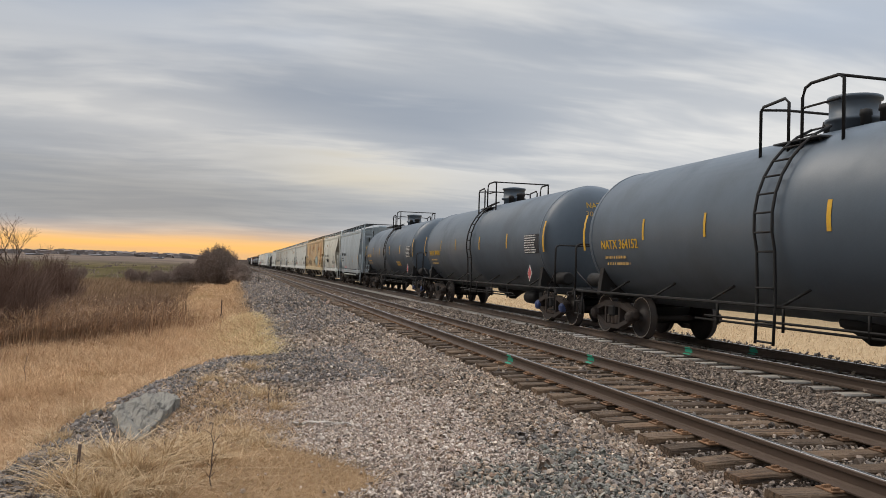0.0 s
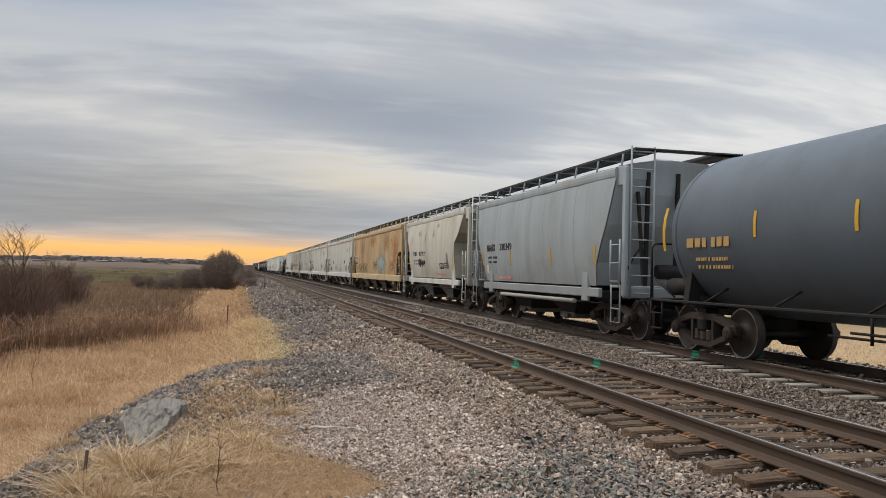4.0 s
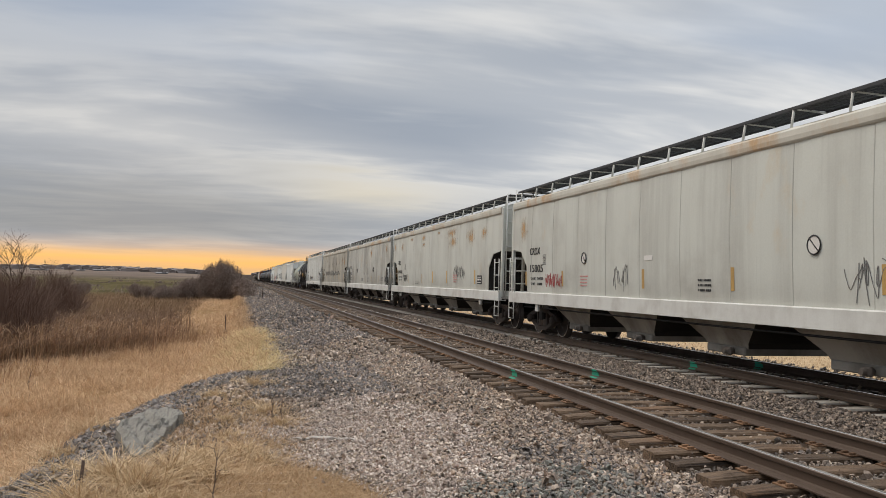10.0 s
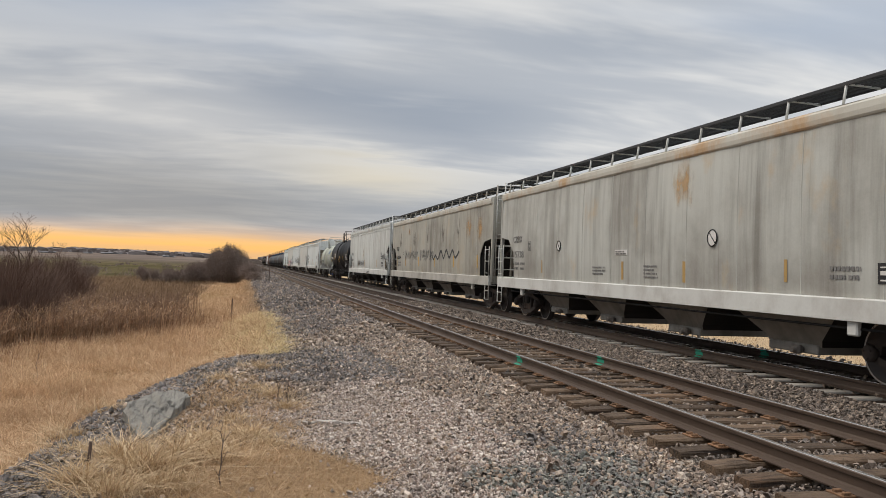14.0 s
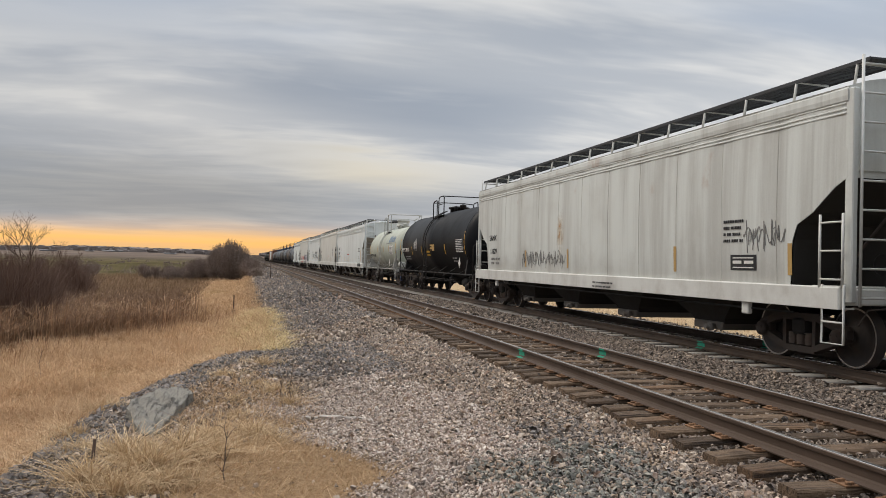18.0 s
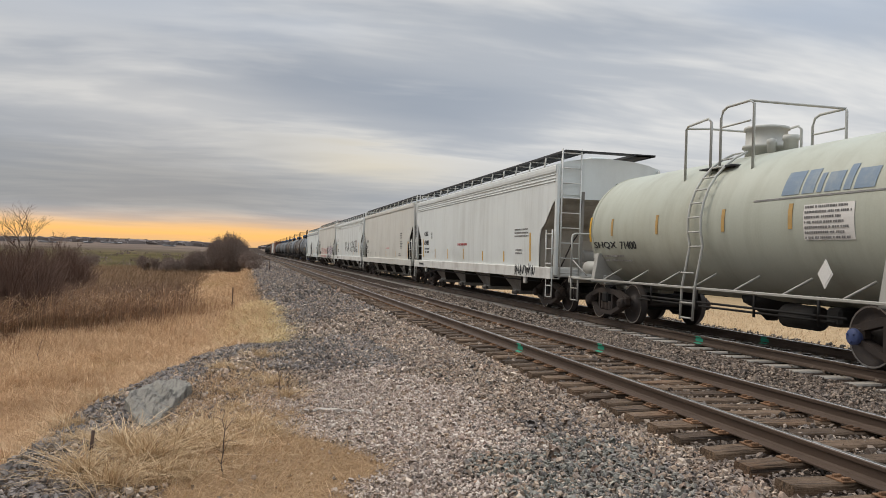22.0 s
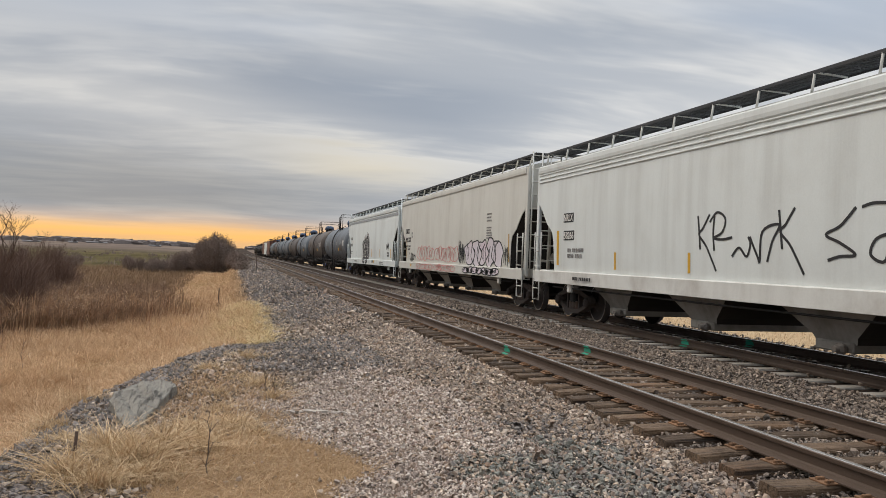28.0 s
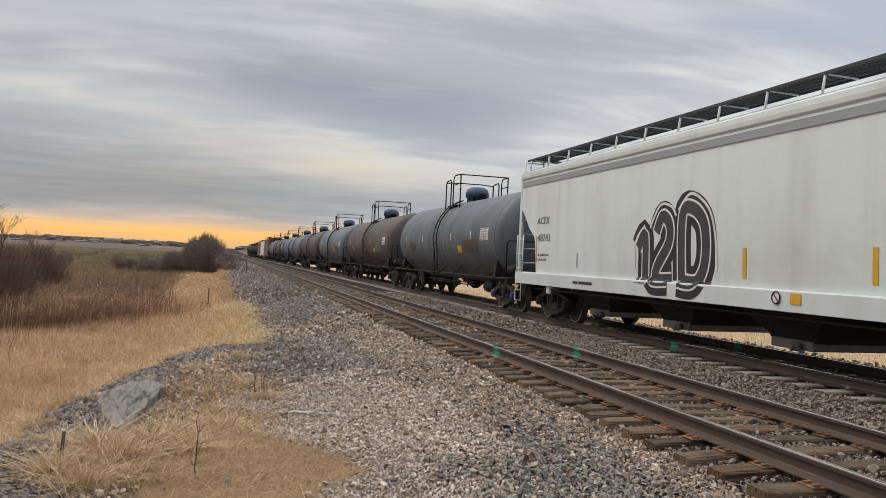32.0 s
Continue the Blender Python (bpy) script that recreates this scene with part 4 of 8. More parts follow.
def hopper(q0, q1, col, label, eave=4.05, bays=4, sill=(0.90, 1.22), bulge=0.03, cut=2.50, short=False, ribs=9, sill_col=None,
           near=True, board=0.40, band=None, rake=0.0, slant=1.27, end_in=0.62, post_in=0.53, lip_col=None, crown=0.22, half=1.50, bay_col=None,
           bay_foot=0.62, bay_in=1.06, bay_top=0.50, profile=((0, 0.04, 0.41, 1.0), (0, 0.60, 0.93, 1.0)), stripe=None, band_col=None, gate=True, gate_col=None, slope_col=None, bracket=2.75, seams=True, seam_col=None):
    """Covered hopper between the coupling points q0 and q1 along the train."""
    q0, q1 = paced(q0), paced(q1)
    L, centre = q1 - q0, (q0 + q1) / 2
    car = thing("hopper_car", pose(FAR_X, centre, 0), label, "hopper car", "freight train cars")
    TRAIN.append((car, centre))
    ye = L / 2 - end_in                # end of the side sheets
    z0 = sill[1] - 0.02
    bay_col = bay_col or col
    sill_col = sill_col or col

    def xf(y, z):
        """x of the side sheet that faces the camera."""
        t = (z - z0) / (eave - z0)
        b = bulge * math.sin(max(0.0, min(1.0, t)) * math.pi) if not short else 0.30 * math.sin(max(0.0, min(1.0, 0.12 + 0.80 * t)) * math.pi) - 0.10
        w = half + b
        if short:
            w = 1.36 + 0.27 * math.sin(max(0.0, min(1.0, 0.16 + 0.66 * t)) * math.pi)
        u = abs(math.sin(math.pi * (y + ye) / (2 * ye) * ribs))
        return -(w + (0.014 if seams else 0.004) * u)

    us, zs = profile
    knots = [ye - slant + slant * u for u in us]
    stations = sorted({round(v, 3) for v in list(np.linspace(-ye, ye, ribs * 4 + 1)) + knots + [-k for k in knots]})
    nz = 9
    vs, fs, under = [], [], []
    roof = [(0.80, 0.45), (0.45, 0.85), (0.0, 1.0)]
    for y in stations:
        over = max(0.0, abs(y) - (ye - slant)) / slant
        zb = z0 + (cut - z0) * float(np.interp(over, us, zs))
        side = [(xf(y, zb + (eave - zb) * k / (nz - 1)), zb + (eave - zb) * k / (nz - 1)) for k in range(nz)]
        e = xf(y, eave)
        ring = side + [(e * 1.02, eave + 0.03)] + [(e * a, eave + 0.03 + crown * b) for a, b in roof]
        ring = ring + [(-a, b) for a, b in reversed(ring[:-1])]
        vs += [(a, y, b) for a, b in ring]
        k = len(ring)
    n = len(stations)
    for i in range(n - 1):
        for a in range(k - 1):
            fs.append((i * k + a, i * k + a + 1, (i + 1) * k + a + 1, (i + 1) * k + a))
        under.append((i * k, (i + 1) * k, (i + 1) * k + k - 1, i * k + k - 1))
    fs += [tuple(range(k)), tuple((n - 1) * k + a for a in range(k))]
    s = Shape().put(vs, fs, True)
    s.smooth[-2:] = [False, False]
    body = part("body", s, col, car)
    body.data.set_sharp_from_angle(angle=radians(32))
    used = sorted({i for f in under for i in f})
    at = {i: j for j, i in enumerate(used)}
    # the default end sheet colour has the shade of the open end in it
    part("slope_sheet", Shape().put([(vs[i][0] * 0.985, vs[i][1], vs[i][2] + 0.01) for i in used], [tuple(at[i] for i in f) for f in under]), slope_col or SHADED_SHEET, body, "soiled sloping end sheets, shade in the dark ones' colour")
    for sx in (-1, 1):
        w = -xf(0, eave)
        lip = [(w - 0.06, eave + 0.045), (w + 0.012, eave + 0.035), (w + 0.042, eave - 0.01), (w + 0.048, eave - 0.10), (w + 0.040, eave - 0.17), (w + 0.018, eave - 0.20), (w - 0.03, eave - 0.205)]
        part("eave_rail", Shape().slab([(sx * a, b) for a, b in lip], "y", -ye + 0.005, ye - 0.005), lip_col or col, body)
    if near and seams:
        for k in range(1, ribs):
            y = -ye + 2 * ye * k / ribs
            s = Shape()
            for j in range(8):
                za, zb = z0 + 0.02 + (eave - z0 - 0.1) * j / 8, z0 + 0.02 + (eave - z0 - 0.1) * (j + 1) / 8
                s.put([(xf(y, z) - o, y + w, z) for z in (za, zb) for o, w in ((-0.004, -0.016), (0.006, -0.006), (0.006, 0.006), (-0.004, 0.016))], [(0, 1, 5, 4), (1, 2, 6, 5), (2, 3, 7, 6)])
            part("seam", s, seam_col or col, body)
    if band:
        for zb in band:
            part("side_rail", Shape().box((xf(0, zb) - 0.006, 0, zb), (0.035, 2 * ye - 0.1, 0.035), 0.01), band_col or col, body)
    if stripe:
        part("roof_stripe", Shape().box((xf(0, sum(stripe) / 2) - 0.010, 0, sum(stripe) / 2), (0.02, 2 * ye - 0.06, stripe[1] - stripe[0])), STRIPE_GREY, body, "grey painted band")
    # side sills
    for sx in (-1, 1):
        xs = sx * (half + 0.045)
        s = Shape()
        if short:
            s.box((sx * 1.50, 0, (sill[0] + sill[1]) / 2 - 0.02), (0.10, L - 3.4, sill[1] - sill[0] - 0.1), 0.02)
        else:
            s.box((xs, 0, (sill[0] + sill[1]) / 2), (0.12, L - 1.02, sill[1] - sill[0]), 0.02)
            s.box((xs - sx * 0.08, 0, sill[0] + 0.012), (0.28, L - 1.04, 0.024), 0.006)
        part("side_sill", s, sill_col, car)
    # hopper bays under the car
    truck_y = L / 2 - 2.0
    reach = truck_y - 0.95
    pitch = 2 * reach / bays
    for b in range(bays):
        c = -reach + pitch * (b + 0.5)
        s = Shape()
        top, bot = pitch * bay_top, pitch * 0.5 * (1 - bay_foot)
        zt, zb = z0 + 0.02, 0.42
        vs = []
        for hh, hw, hl in ((zt, half - 0.03, top), (zb + 0.10, bay_in, bot + 0.05), (zb, bay_in - 0.04, bot)):
            vs += [(-hw, c - hl, hh), (hw, c - hl, hh), (hw, c + hl, hh), (-hw, c + hl, hh)]
        fs = [(3, 0, 4, 7), (7, 4, 8, 11), (1, 2, 6, 5), (5, 6, 10, 9)]
        # slopes are darkened for the shade below; only bay_side keeps the bay colour
        bay = part("bay_slope", Shape().put(vs, [(0, 1, 5, 4), (2, 3, 7, 6), (4, 5, 9, 8), (6, 7, 11, 10), (8, 9, 10, 11)]), SHADED_SHEET, car, "soiled slope sheets, under-car shade in their dark colour")
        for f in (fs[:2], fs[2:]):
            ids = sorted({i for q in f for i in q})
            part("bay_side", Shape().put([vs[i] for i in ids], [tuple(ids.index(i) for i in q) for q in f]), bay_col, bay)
        if near and gate:
            g = Shape().box((0, c, 0.375), (2 * bay_in + 0.02, bot * 1.9, 0.15), 0.02)
            gate_ = part("outlet_gate", g, gate_col or GATE, bay)
            part("gate_shaft", Shape().tube([(-bay_in - 0.22, c - 0.25, 0.36), (-bay_in + 0.05, c - 0.25, 0.36)], 0.05, 8).box((-bay_in - 0.10, c - 0.25, 0.36), (0.10, 0.18, 0.14), 0.03), GATE, gate_)
    # centre sill, bolsters, end slope framing
    part("centre_sill", Shape().box((0, 0, 0.86), (0.36, L - 1.3, 0.30), 0.02), BLACK, car)
    for e in (-1, 1):
        part("body_bolster", Shape().box((0, e * truck_y, 0.98), (2.9, 0.30, 0.22), 0.03), BLACK, car)
        part("end_sill", Shape().box((0, e * (L / 2 - 0.60), 1.08), (2.95, 0.16, 0.24), 0.02), sill_col, car)
    yl = L / 2 - post_in + 0.02
    for e in (-1, 1):
        s = Shape().box((0, e * (L / 2 - 0.90), 1.20), (2.9, 0.72, 0.05), 0.01)
        if short:
            for sx in (-1, 1):
                part("end_gusset", Shape().box((sx * (half - 0.04), e * (ye + yl) / 2, eave - 0.17), (0.05, yl - ye + 0.02, 0.42), 0.01), col, car)
                part("post_brace", Shape().slab([(e * (ye - 0.02), cut - 0.25), (e * (yl - 0.10), 1.25), (e * (yl - 0.02), 1.25), (e * (ye + 0.06), cut - 0.25)], "x", sx * 1.0 - 0.03, sx * 1.0 + 0.03), bay_col, car)
        part("end_deck", s, sill_col, car)
        for sx in (-0.75, 0.0, 0.75):
            s = Shape().slab([(e * (ye - 0.02), cut + 0.2), (e * (ye - 0.10), 1.2), (e * (ye - 0.02), 1.2), (e * (ye + 0.06), cut + 0.2)], "x", sx - 0.04, sx + 0.04)
            part("end_strut", s, bay_col, car)
        for sx in (-1, 1):
            s = Shape().box((sx * (half - 0.02), e * (yl - 0.02), (eave + 1.0) / 2), (0.09, 0.16, eave - 1.0), 0.015)
            part("corner_post", s, col, car)
            part("corner_bracket", Shape().box((sx * (half + 0.01), e * (L / 2 - bracket), 1.18 if short else 0.82), (0.09, 0.36 if short else 0.20, 0.72 if short else 0.24), 0.02), sill_col, car)
        part("end_sheet", Shape().box((-half + 0.40, e * (ye + 0.012), (eave + cut) / 2 + 0.05), (0.75, 0.02, max(0.3, eave - cut - 0.1))), col, car)
        ladder("end_ladder", car, sill_col, (-half + 0.10, e * (yl + 0.08), 0.95), (-half + 0.10, e * (yl + 0.08), eave + board + 0.05), (0, 0, 0), (0.55, 0, 0), 0.022, 0.40)
        ladder("side_ladder", car, sill_col, (-half - 0.09, e * (yl - 0.50), 1.20), (-half - 0.09, e * (yl - 0.50), 2.25), (0, 0, 0), (0, e * 0.46, 0), 0.020, 0.36)
        st = Shape().tube([(-half - 0.09, e * yl, 1.25), (-half - 0.09, e * yl, 0.42), (-half - 0.09, e * (yl - 0.44), 0.42), (-half - 0.09, e * (yl - 0.44), 1.25)], 0.020, 5)
        st.tube([(-half - 0.09, e * yl, 0.72), (-half - 0.09, e * (yl - 0.44), 0.72)], 0.016, 5)
        part("sill_step", st, sill_col, car)
        if near:
            part("brake_cylinder" if e < 0 else "air_tank", Shape().disc("x", (-0.1, e * (L / 2 - 1.0), 1.55), [(-0.38, 0.13), (-0.35, 0.17), (0.35, 0.17), (0.38, 0.13)], 14), bay_col, car)
            part("brake_pipe", Shape().tube([(-0.95, e * (ye - 0.9), 1.25), (-0.9, e * (ye - 0.3), 1.9), (-0.7, e * (ye - 0.1), 2.3)], 0.022, 5), CAST, car)
    # roof walkway on posts, and hatches
    zb = eave + board
    for sx in (-1, 1):
        wx = sx * 1.02
        grate = Shape()
        if near and sx < 0:
            n = int((2 * yl + 0.24) / 0.075)
            for k in range(n):
                grate.box((wx, -yl - 0.10 + 0.075 * k, zb), (0.58, 0.044, 0.030))
            for q in (-0.15, 0.0, 0.15):
                grate.box((wx + q, 0, zb - 0.002), (0.018, 2 * yl + 0.22, 0.034))
        else:
            grate.box((wx, 0, zb), (0.60, 2 * yl + 0.24, 0.035), 0.006)
        rb = part("running_board", grate, DARKGRATE, car, "dark steel grating")
        for q in (-0.30, 0.30):
            part("board_edge", Shape().box((wx + q, 0, zb - 0.01), (0.025, 2 * yl + 0.24, 0.06), 0.006), DARKGRATE, rb)
    npost = max(5, int(2 * ye / 1.25))
    if near:
        for k in range(npost + 1):
            y = -ye + 0.1 + (2 * ye - 0.2) * k / npost
            p0 = Vector((-1.36, y + rake, eave + 0.04))
            p1 = Vector((-1.30, y, zb + 0.02))
            s = Shape().tube([p0, p1], 0.026, 4)
            s.tube([p1 + Vector((0.0, 0, -0.03)), (-0.7, y, zb - 0.03)], 0.02, 4)
            part("walkway_post", s, sill_col, car)
    s = Shape().box((0, 0, eave + crown + 0.09), (0.52, 2 * ye - 1.2, 0.12), 0.03)
    part("hatch_cover", s, col, car)
    for e in (-1, 1):
        part("end_walkway", Shape().box((0, e * (yl - 0.04), zb), (2.6, 0.30, 0.035), 0.006), DARKGRATE, car)
    couplers(car, L)
    for e in (-1, 1):
        truck(car, e * truck_y, centre, near)
    if near:
        part("train_pipe", Shape().tube([(-half + 0.02, -L / 2 + 1.6, 0.80), (-half + 0.02, L / 2 - 1.6, 0.80)], 0.02, 5), BLACK, car)
    return car, xf, L, ye


def tank(q0, q1, col, label, r=1.55, zc=2.29, top_rail=0.64, near=True, rail_col=None, dome=None, lip=0.0, guard=1.85, mid=0.0, dome_kind="can"):
    """Tank car between the coupling points q0 and q1."""
    q0, q1 = paced(q0), paced(q1)
    L, centre = q1 - q0, (q0 + q1) / 2
    car = thing("tank_car", pose(FAR_X, centre, 0), label, "tank car", "freight train cars")
    TRAIN.append((car, centre))
    rail_col = rail_col or BLACK
    ye = L / 2 - 1.0
    head = 0.62
    prof = []
    for k in range(9):
        a = math.pi / 2 * k / 8
        prof.append((-ye + head - head * math.cos(a), r * math.sin(a) ** 0.8 if k else 0.02))
    prof += [(-ye + head + 0.04, r), (-0.62, r), (-0.60, r + lip), (0.60, r + lip), (0.62, r), (ye - head - 0.04, r)]
    prof += [(-a, b) for a, b in reversed(prof[:9])]
    s = Shape().disc("y", (0, 0, zc), prof, 64)
    body = part("shell", s, col, car)
    body.data.set_sharp_from_angle(angle=radians(40))
    for y in (-ye + head + 0.06, ye - head - 0.06):
        part("head_band", Shape().disc("y", (0, 0, zc), [(y - 0.035, r), (y - 0.03, r + 0.012), (y + 0.03, r + 0.012), (y + 0.035, r)], 64, False), col, body)

    def xf(y, z):
        return -math.sqrt(max(0.02, (r + 0.003) ** 2 - (z - zc) ** 2))

    truck_y = L / 2 - 1.90
    for e in (-1, 1):
        part("stub_sill", Shape().box((0, e * (L / 2 - 1.75), 0.86), (0.40, 2.3, 0.30), 0.03), rail_col, car)
        part("body_bolster", Shape().box((0, e * truck_y, 0.98), (2.4, 0.34, 0.24), 0.03), rail_col, car)
        part("end_deck", Shape().box((0, e * (L / 2 - 0.78), 0.99), (3.0, 0.52, 0.05), 0.01), rail_col, car)
        part("end_sill", Shape().box((0, e * (L / 2 - 0.56), 0.93), (3.0, 0.10, 0.16), 0.015), rail_col, car)
        for sx in (-1, 1):
            s = Shape().slab([(sx * 1.45, 0.92), (sx * 0.5, 0.92), (sx * 0.75, zc - r * 0.80), (sx * 1.26, zc - r * 0.40), (sx * 1.34, zc - r * 0.40)], "y", e * truck_y - 0.09, e * truck_y + 0.09)
            part("saddle", s, rail_col, car)
            s = Shape()
            for q in (0.66, 1.10):
                s.tube([(sx * 1.48, e * (L / 2 - q), 0.42), (sx * 1.48, e * (L / 2 - q), 1.0)], 0.022, 6)
            for z in (0.42, 0.72):
                s.tube([(sx * 1.48, e * (L / 2 - 1.10), z), (sx * 1.48, e * (L / 2 - 0.66), z)], 0.018, 5)
            part("sill_step", s, rail_col, car)
        y = e * (L / 2 - 0.66)
        s = Shape().tube([(-1.48, y, 0.98), (-1.48, y, 2.02), (-1.45, y, 2.09), (-1.38, y, 2.12), (1.38, y, 2.12), (1.45, y, 2.09), (1.48, y, 2.02), (1.48, y, 0.98)], 0.026, 6)
        s.tube([(-1.46, y, 1.45), (-1.35, e * (L / 2 - 1.35), 1.05)], 0.018, 5)
        part("end_handrail", s, rail_col, car)
    for sx in (-1, 1):
        part("running_bar", Shape().box((sx * 1.50, 0, 0.98), (0.05, L - 1.7, 0.05), 0.01), rail_col, car)
        for k in range(7 if near else 0):
            y = -ye + 1.6 + (2 * ye - 3.2) * k / 6
            part("bar_bracket", Shape().tube([(sx * 1.50, y, 0.98), (sx * 1.15, y - 0.25, zc - r * 0.66)], 0.022, 5), rail_col, car)
    couplers(car, L)
    for e in (-1, 1):
        truck(car, e * truck_y, centre, near, blue=near and e < 0 and col is not TANK_BLACK)
    # ladder up the middle, following the shell
    s = Shape()
    for q in (mid - 0.22, mid + 0.22):
        pts = [(-1.62, q - 0.02, 0.38), (-1.58, q, 1.0)]
        for k in range(9):
            a = radians(196 - 10.5 * k)
            pts.append(((r + 0.12) * math.cos(a), q, zc + (r + 0.12) * math.sin(a)))
        s.tube(pts, 0.024, 6)
    for k in range(4):
        z = 0.42 + 0.28 * k
        s.tube([(-1.61, mid - 0.22, z), (-1.61, mid + 0.22, z)], 0.018, 5)
    for k in range(9):
        a = radians(196 - 10.5 * k)
        s.tube([((r + 0.12) * math.cos(a), mid - 0.22, zc + (r + 0.12) * math.sin(a)), ((r + 0.12) * math.cos(a), mid + 0.22, zc + (r + 0.12) * math.sin(a))], 0.018, 5)
    part("ladder", s, rail_col, car)
    # top platform with its railing
    zt = zc + r
    zr = zt + top_rail
    y0, y1 = mid - guard * 0.30, mid + guard * 0.55
    x = 1.0
    foot = zc + math.sqrt(r * r - x * x) - 0.02
    for sx in (-1, 1):
        s = Shape().box((sx * 0.86, mid + 0.10, foot + 0.17), (0.34, 1.1, 0.03), 0.006)
        for q in (mid - 0.3, mid + 0.5):
            s.box((sx * 0.86, q, foot + 0.08), (0.05, 0.06, 0.18))
        part("top_platform", s, DARKGRATE, car)
        x = sx * 1.0
        # short loop beyond the ladder, long loop before it
        part("railing_loop", Shape().tube([(x, y1, foot), (x, y1, zr - 0.22), (x, y1 - 0.06, zr - 0.16), (x, mid + 0.40, zr - 0.12), (x, mid + 0.30, zr - 0.2), (x, mid + 0.30, foot)], 0.026, 6), rail_col, car)
        s = Shape().tube([(x, mid - 0.02, foot), (x, mid - 0.02, zr - 0.2), (x, mid - 0.08, zr - 0.05), (x, mid - 0.22, zr), (x, y0 - 0.25, zr), (x * 0.96, y0 - 0.32, zr - 0.06), (x * 0.96, y0 - 0.32, foot)], 0.026, 6)
        s.tube([(x, mid - 0.04, zr - 0.36), (x, y0 - 0.28, zr - 0.36)], 0.018, 6)
        part("railing_loop", s, rail_col, car)
    part("cross_rail", Shape().tube([(-1.0, y1, zr - 0.2), (-0.5, y1 + 0.02, zr - 0.16), (0.5, y1 + 0.02, zr - 0.16), (1.0, y1, zr - 0.2)], 0.024, 6), rail_col, car)
    part("cross_rail", Shape().tube([(-1.0, y0 - 0.25, zr), (1.0, y0 - 0.25, zr)], 0.024, 6), rail_col, car)
    if dome_kind == "can":
        dm = Shape().disc("z", (0, mid, zt), [(-0.15, 0.36), (0.10, 0.36), (0.12, 0.44), (0.17, 0.44), (0.19, 0.38), (0.46, 0.38), (0.48, 0.42), (0.53, 0.41), (0.56, 0.25)], 24)
        part("manway", dm, dome or rail_col, car)
    elif dome_kind == "low":
        part("manway", Shape().disc("z", (0, mid, zt), [(-0.15, 0.42), (0.1, 0.42), (0.12, 0.5), (0.2, 0.5), (0.24, 0.3)], 24), dome or rail_col, car)
    else:
        dm = Shape().disc("z", (0, mid, zt), [(-0.15, 0.40), (0.14, 0.40), (0.16, 0.46), (0.34, 0.46), (0.48, 0.40), (0.56, 0.25), (0.58, 0.03)], 20)
        part("manway", dm, dome or rail_col, car, "blue rounded housing" if dome else "")
    for a, b, h, rr in ((0.0, mid - 0.72, 0.24, 0.13), (0.15, mid + 0.72, 0.22, 0.11), (-0.3, mid - 0.58, 0.16, 0.08)):
        part("valve", Shape().disc("z", (a, b, zt - 0.05), [(0, rr), (h, rr), (h + 0.02, rr * 1.2), (h + 0.1, rr * 1.1), (h + 0.12, 0.02)], 14), rail_col, car)
    if near:
        part("outlet", Shape().disc("z", (0, -0.3, 0), [(zc - r + 0.08, 0.55), (zc - r - 0.05, 0.52), (zc - r - 0.16, 0.3), (0.42, 0.10)], 16), BLACK, car)
        for x, z, q0_, q1_ in ((-1.15, 0.70, 2.6, -3.6), (-0.85, 0.60, 3.4, -3.0), (0.25, 0.78, L / 2 - 3.0, 3.0 - L / 2)):
            part("brake_rod", Shape().tube([(x, q0_, z), (x, q1_, z)], 0.022, 5), BLACK, car)
        for q in (2.2, 0.4, -1.4, -3.0):
            part("rod_hanger", Shape().tube([(-1.15, q, 0.55), (-1.15, q, 1.0)], 0.025, 5), BLACK, car)
        part("brake_cylinder", Shape().disc("y", (-0.55, -L / 2 + 4.6, 0.60), [(-0.42, 0.14), (-0.4, 0.2), (0.4, 0.2), (0.42, 0.14)], 14), BLACK, car)
        part("brake_valve", Shape().box((-0.4, -L / 2 + 3.8, 0.66), (0.5, 0.35, 0.3), 0.05), BLACK, car)
        for e in (-1, 1):
            part("equipment_box", Shape().box((-1.12, e * (L / 2 - 1.62), 1.62), (0.26, 0.30, 0.30), 0.03), rail_col, car)
            part("air_tank", Shape().disc("y", (-1.05, e * (L / 2 - 1.15), 1.25), [(-0.4, 0.13), (-0.38, 0.17), (0.38, 0.17), (0.4, 0.13)], 14), rail_col, car)
    return car, xf, L, ye


def head_mark(car, words, ye, x0, x1, z, h, mat_, r=1.55, zc=2.29):
    """Words on the dished head of a tank that faces down the line."""
    me = lettering(words, 1.0)
    me.materials.clear()
    co = np.empty(len(me.vertices) * 3)
    me.vertices.foreach_get("co", co)
    co = co.reshape(-1, 3)
    lo, hi = co.min(0), co.max(0)
    x = x0 + (x1 - x0) * (co[:, 0] - lo[0]) / (hi[0] - lo[0])
    zz = z + h * (co[:, 1] - lo[1]) / (hi[1] - lo[1])
    a = np.arcsin(np.clip((np.hypot(x, zz - zc) / r) ** 1.25, 0, 1))
    y = -ye + 0.62 - 0.62 * np.cos(a) - 0.012 + 0.004 * (co[:, 2] > (lo[2] + hi[2]) / 2)
    me.vertices.foreach_set("co", np.stack([x, y, zz], -1).ravel())
    me.update()
    return part("lettering", me, mat_, car)

# ---------------------------------------------------------------- train paints
def shade(name, col, **kw):
    base = dict(rough=0.62, dirt=(0.13, 0.115, 0.10), amount=0.3, streak=0.25, scale=0.5, grain=0.08, gscale=30, bump=0.06, lo=0.35)
    base.update(kw)
    return paint(name, col, **base)


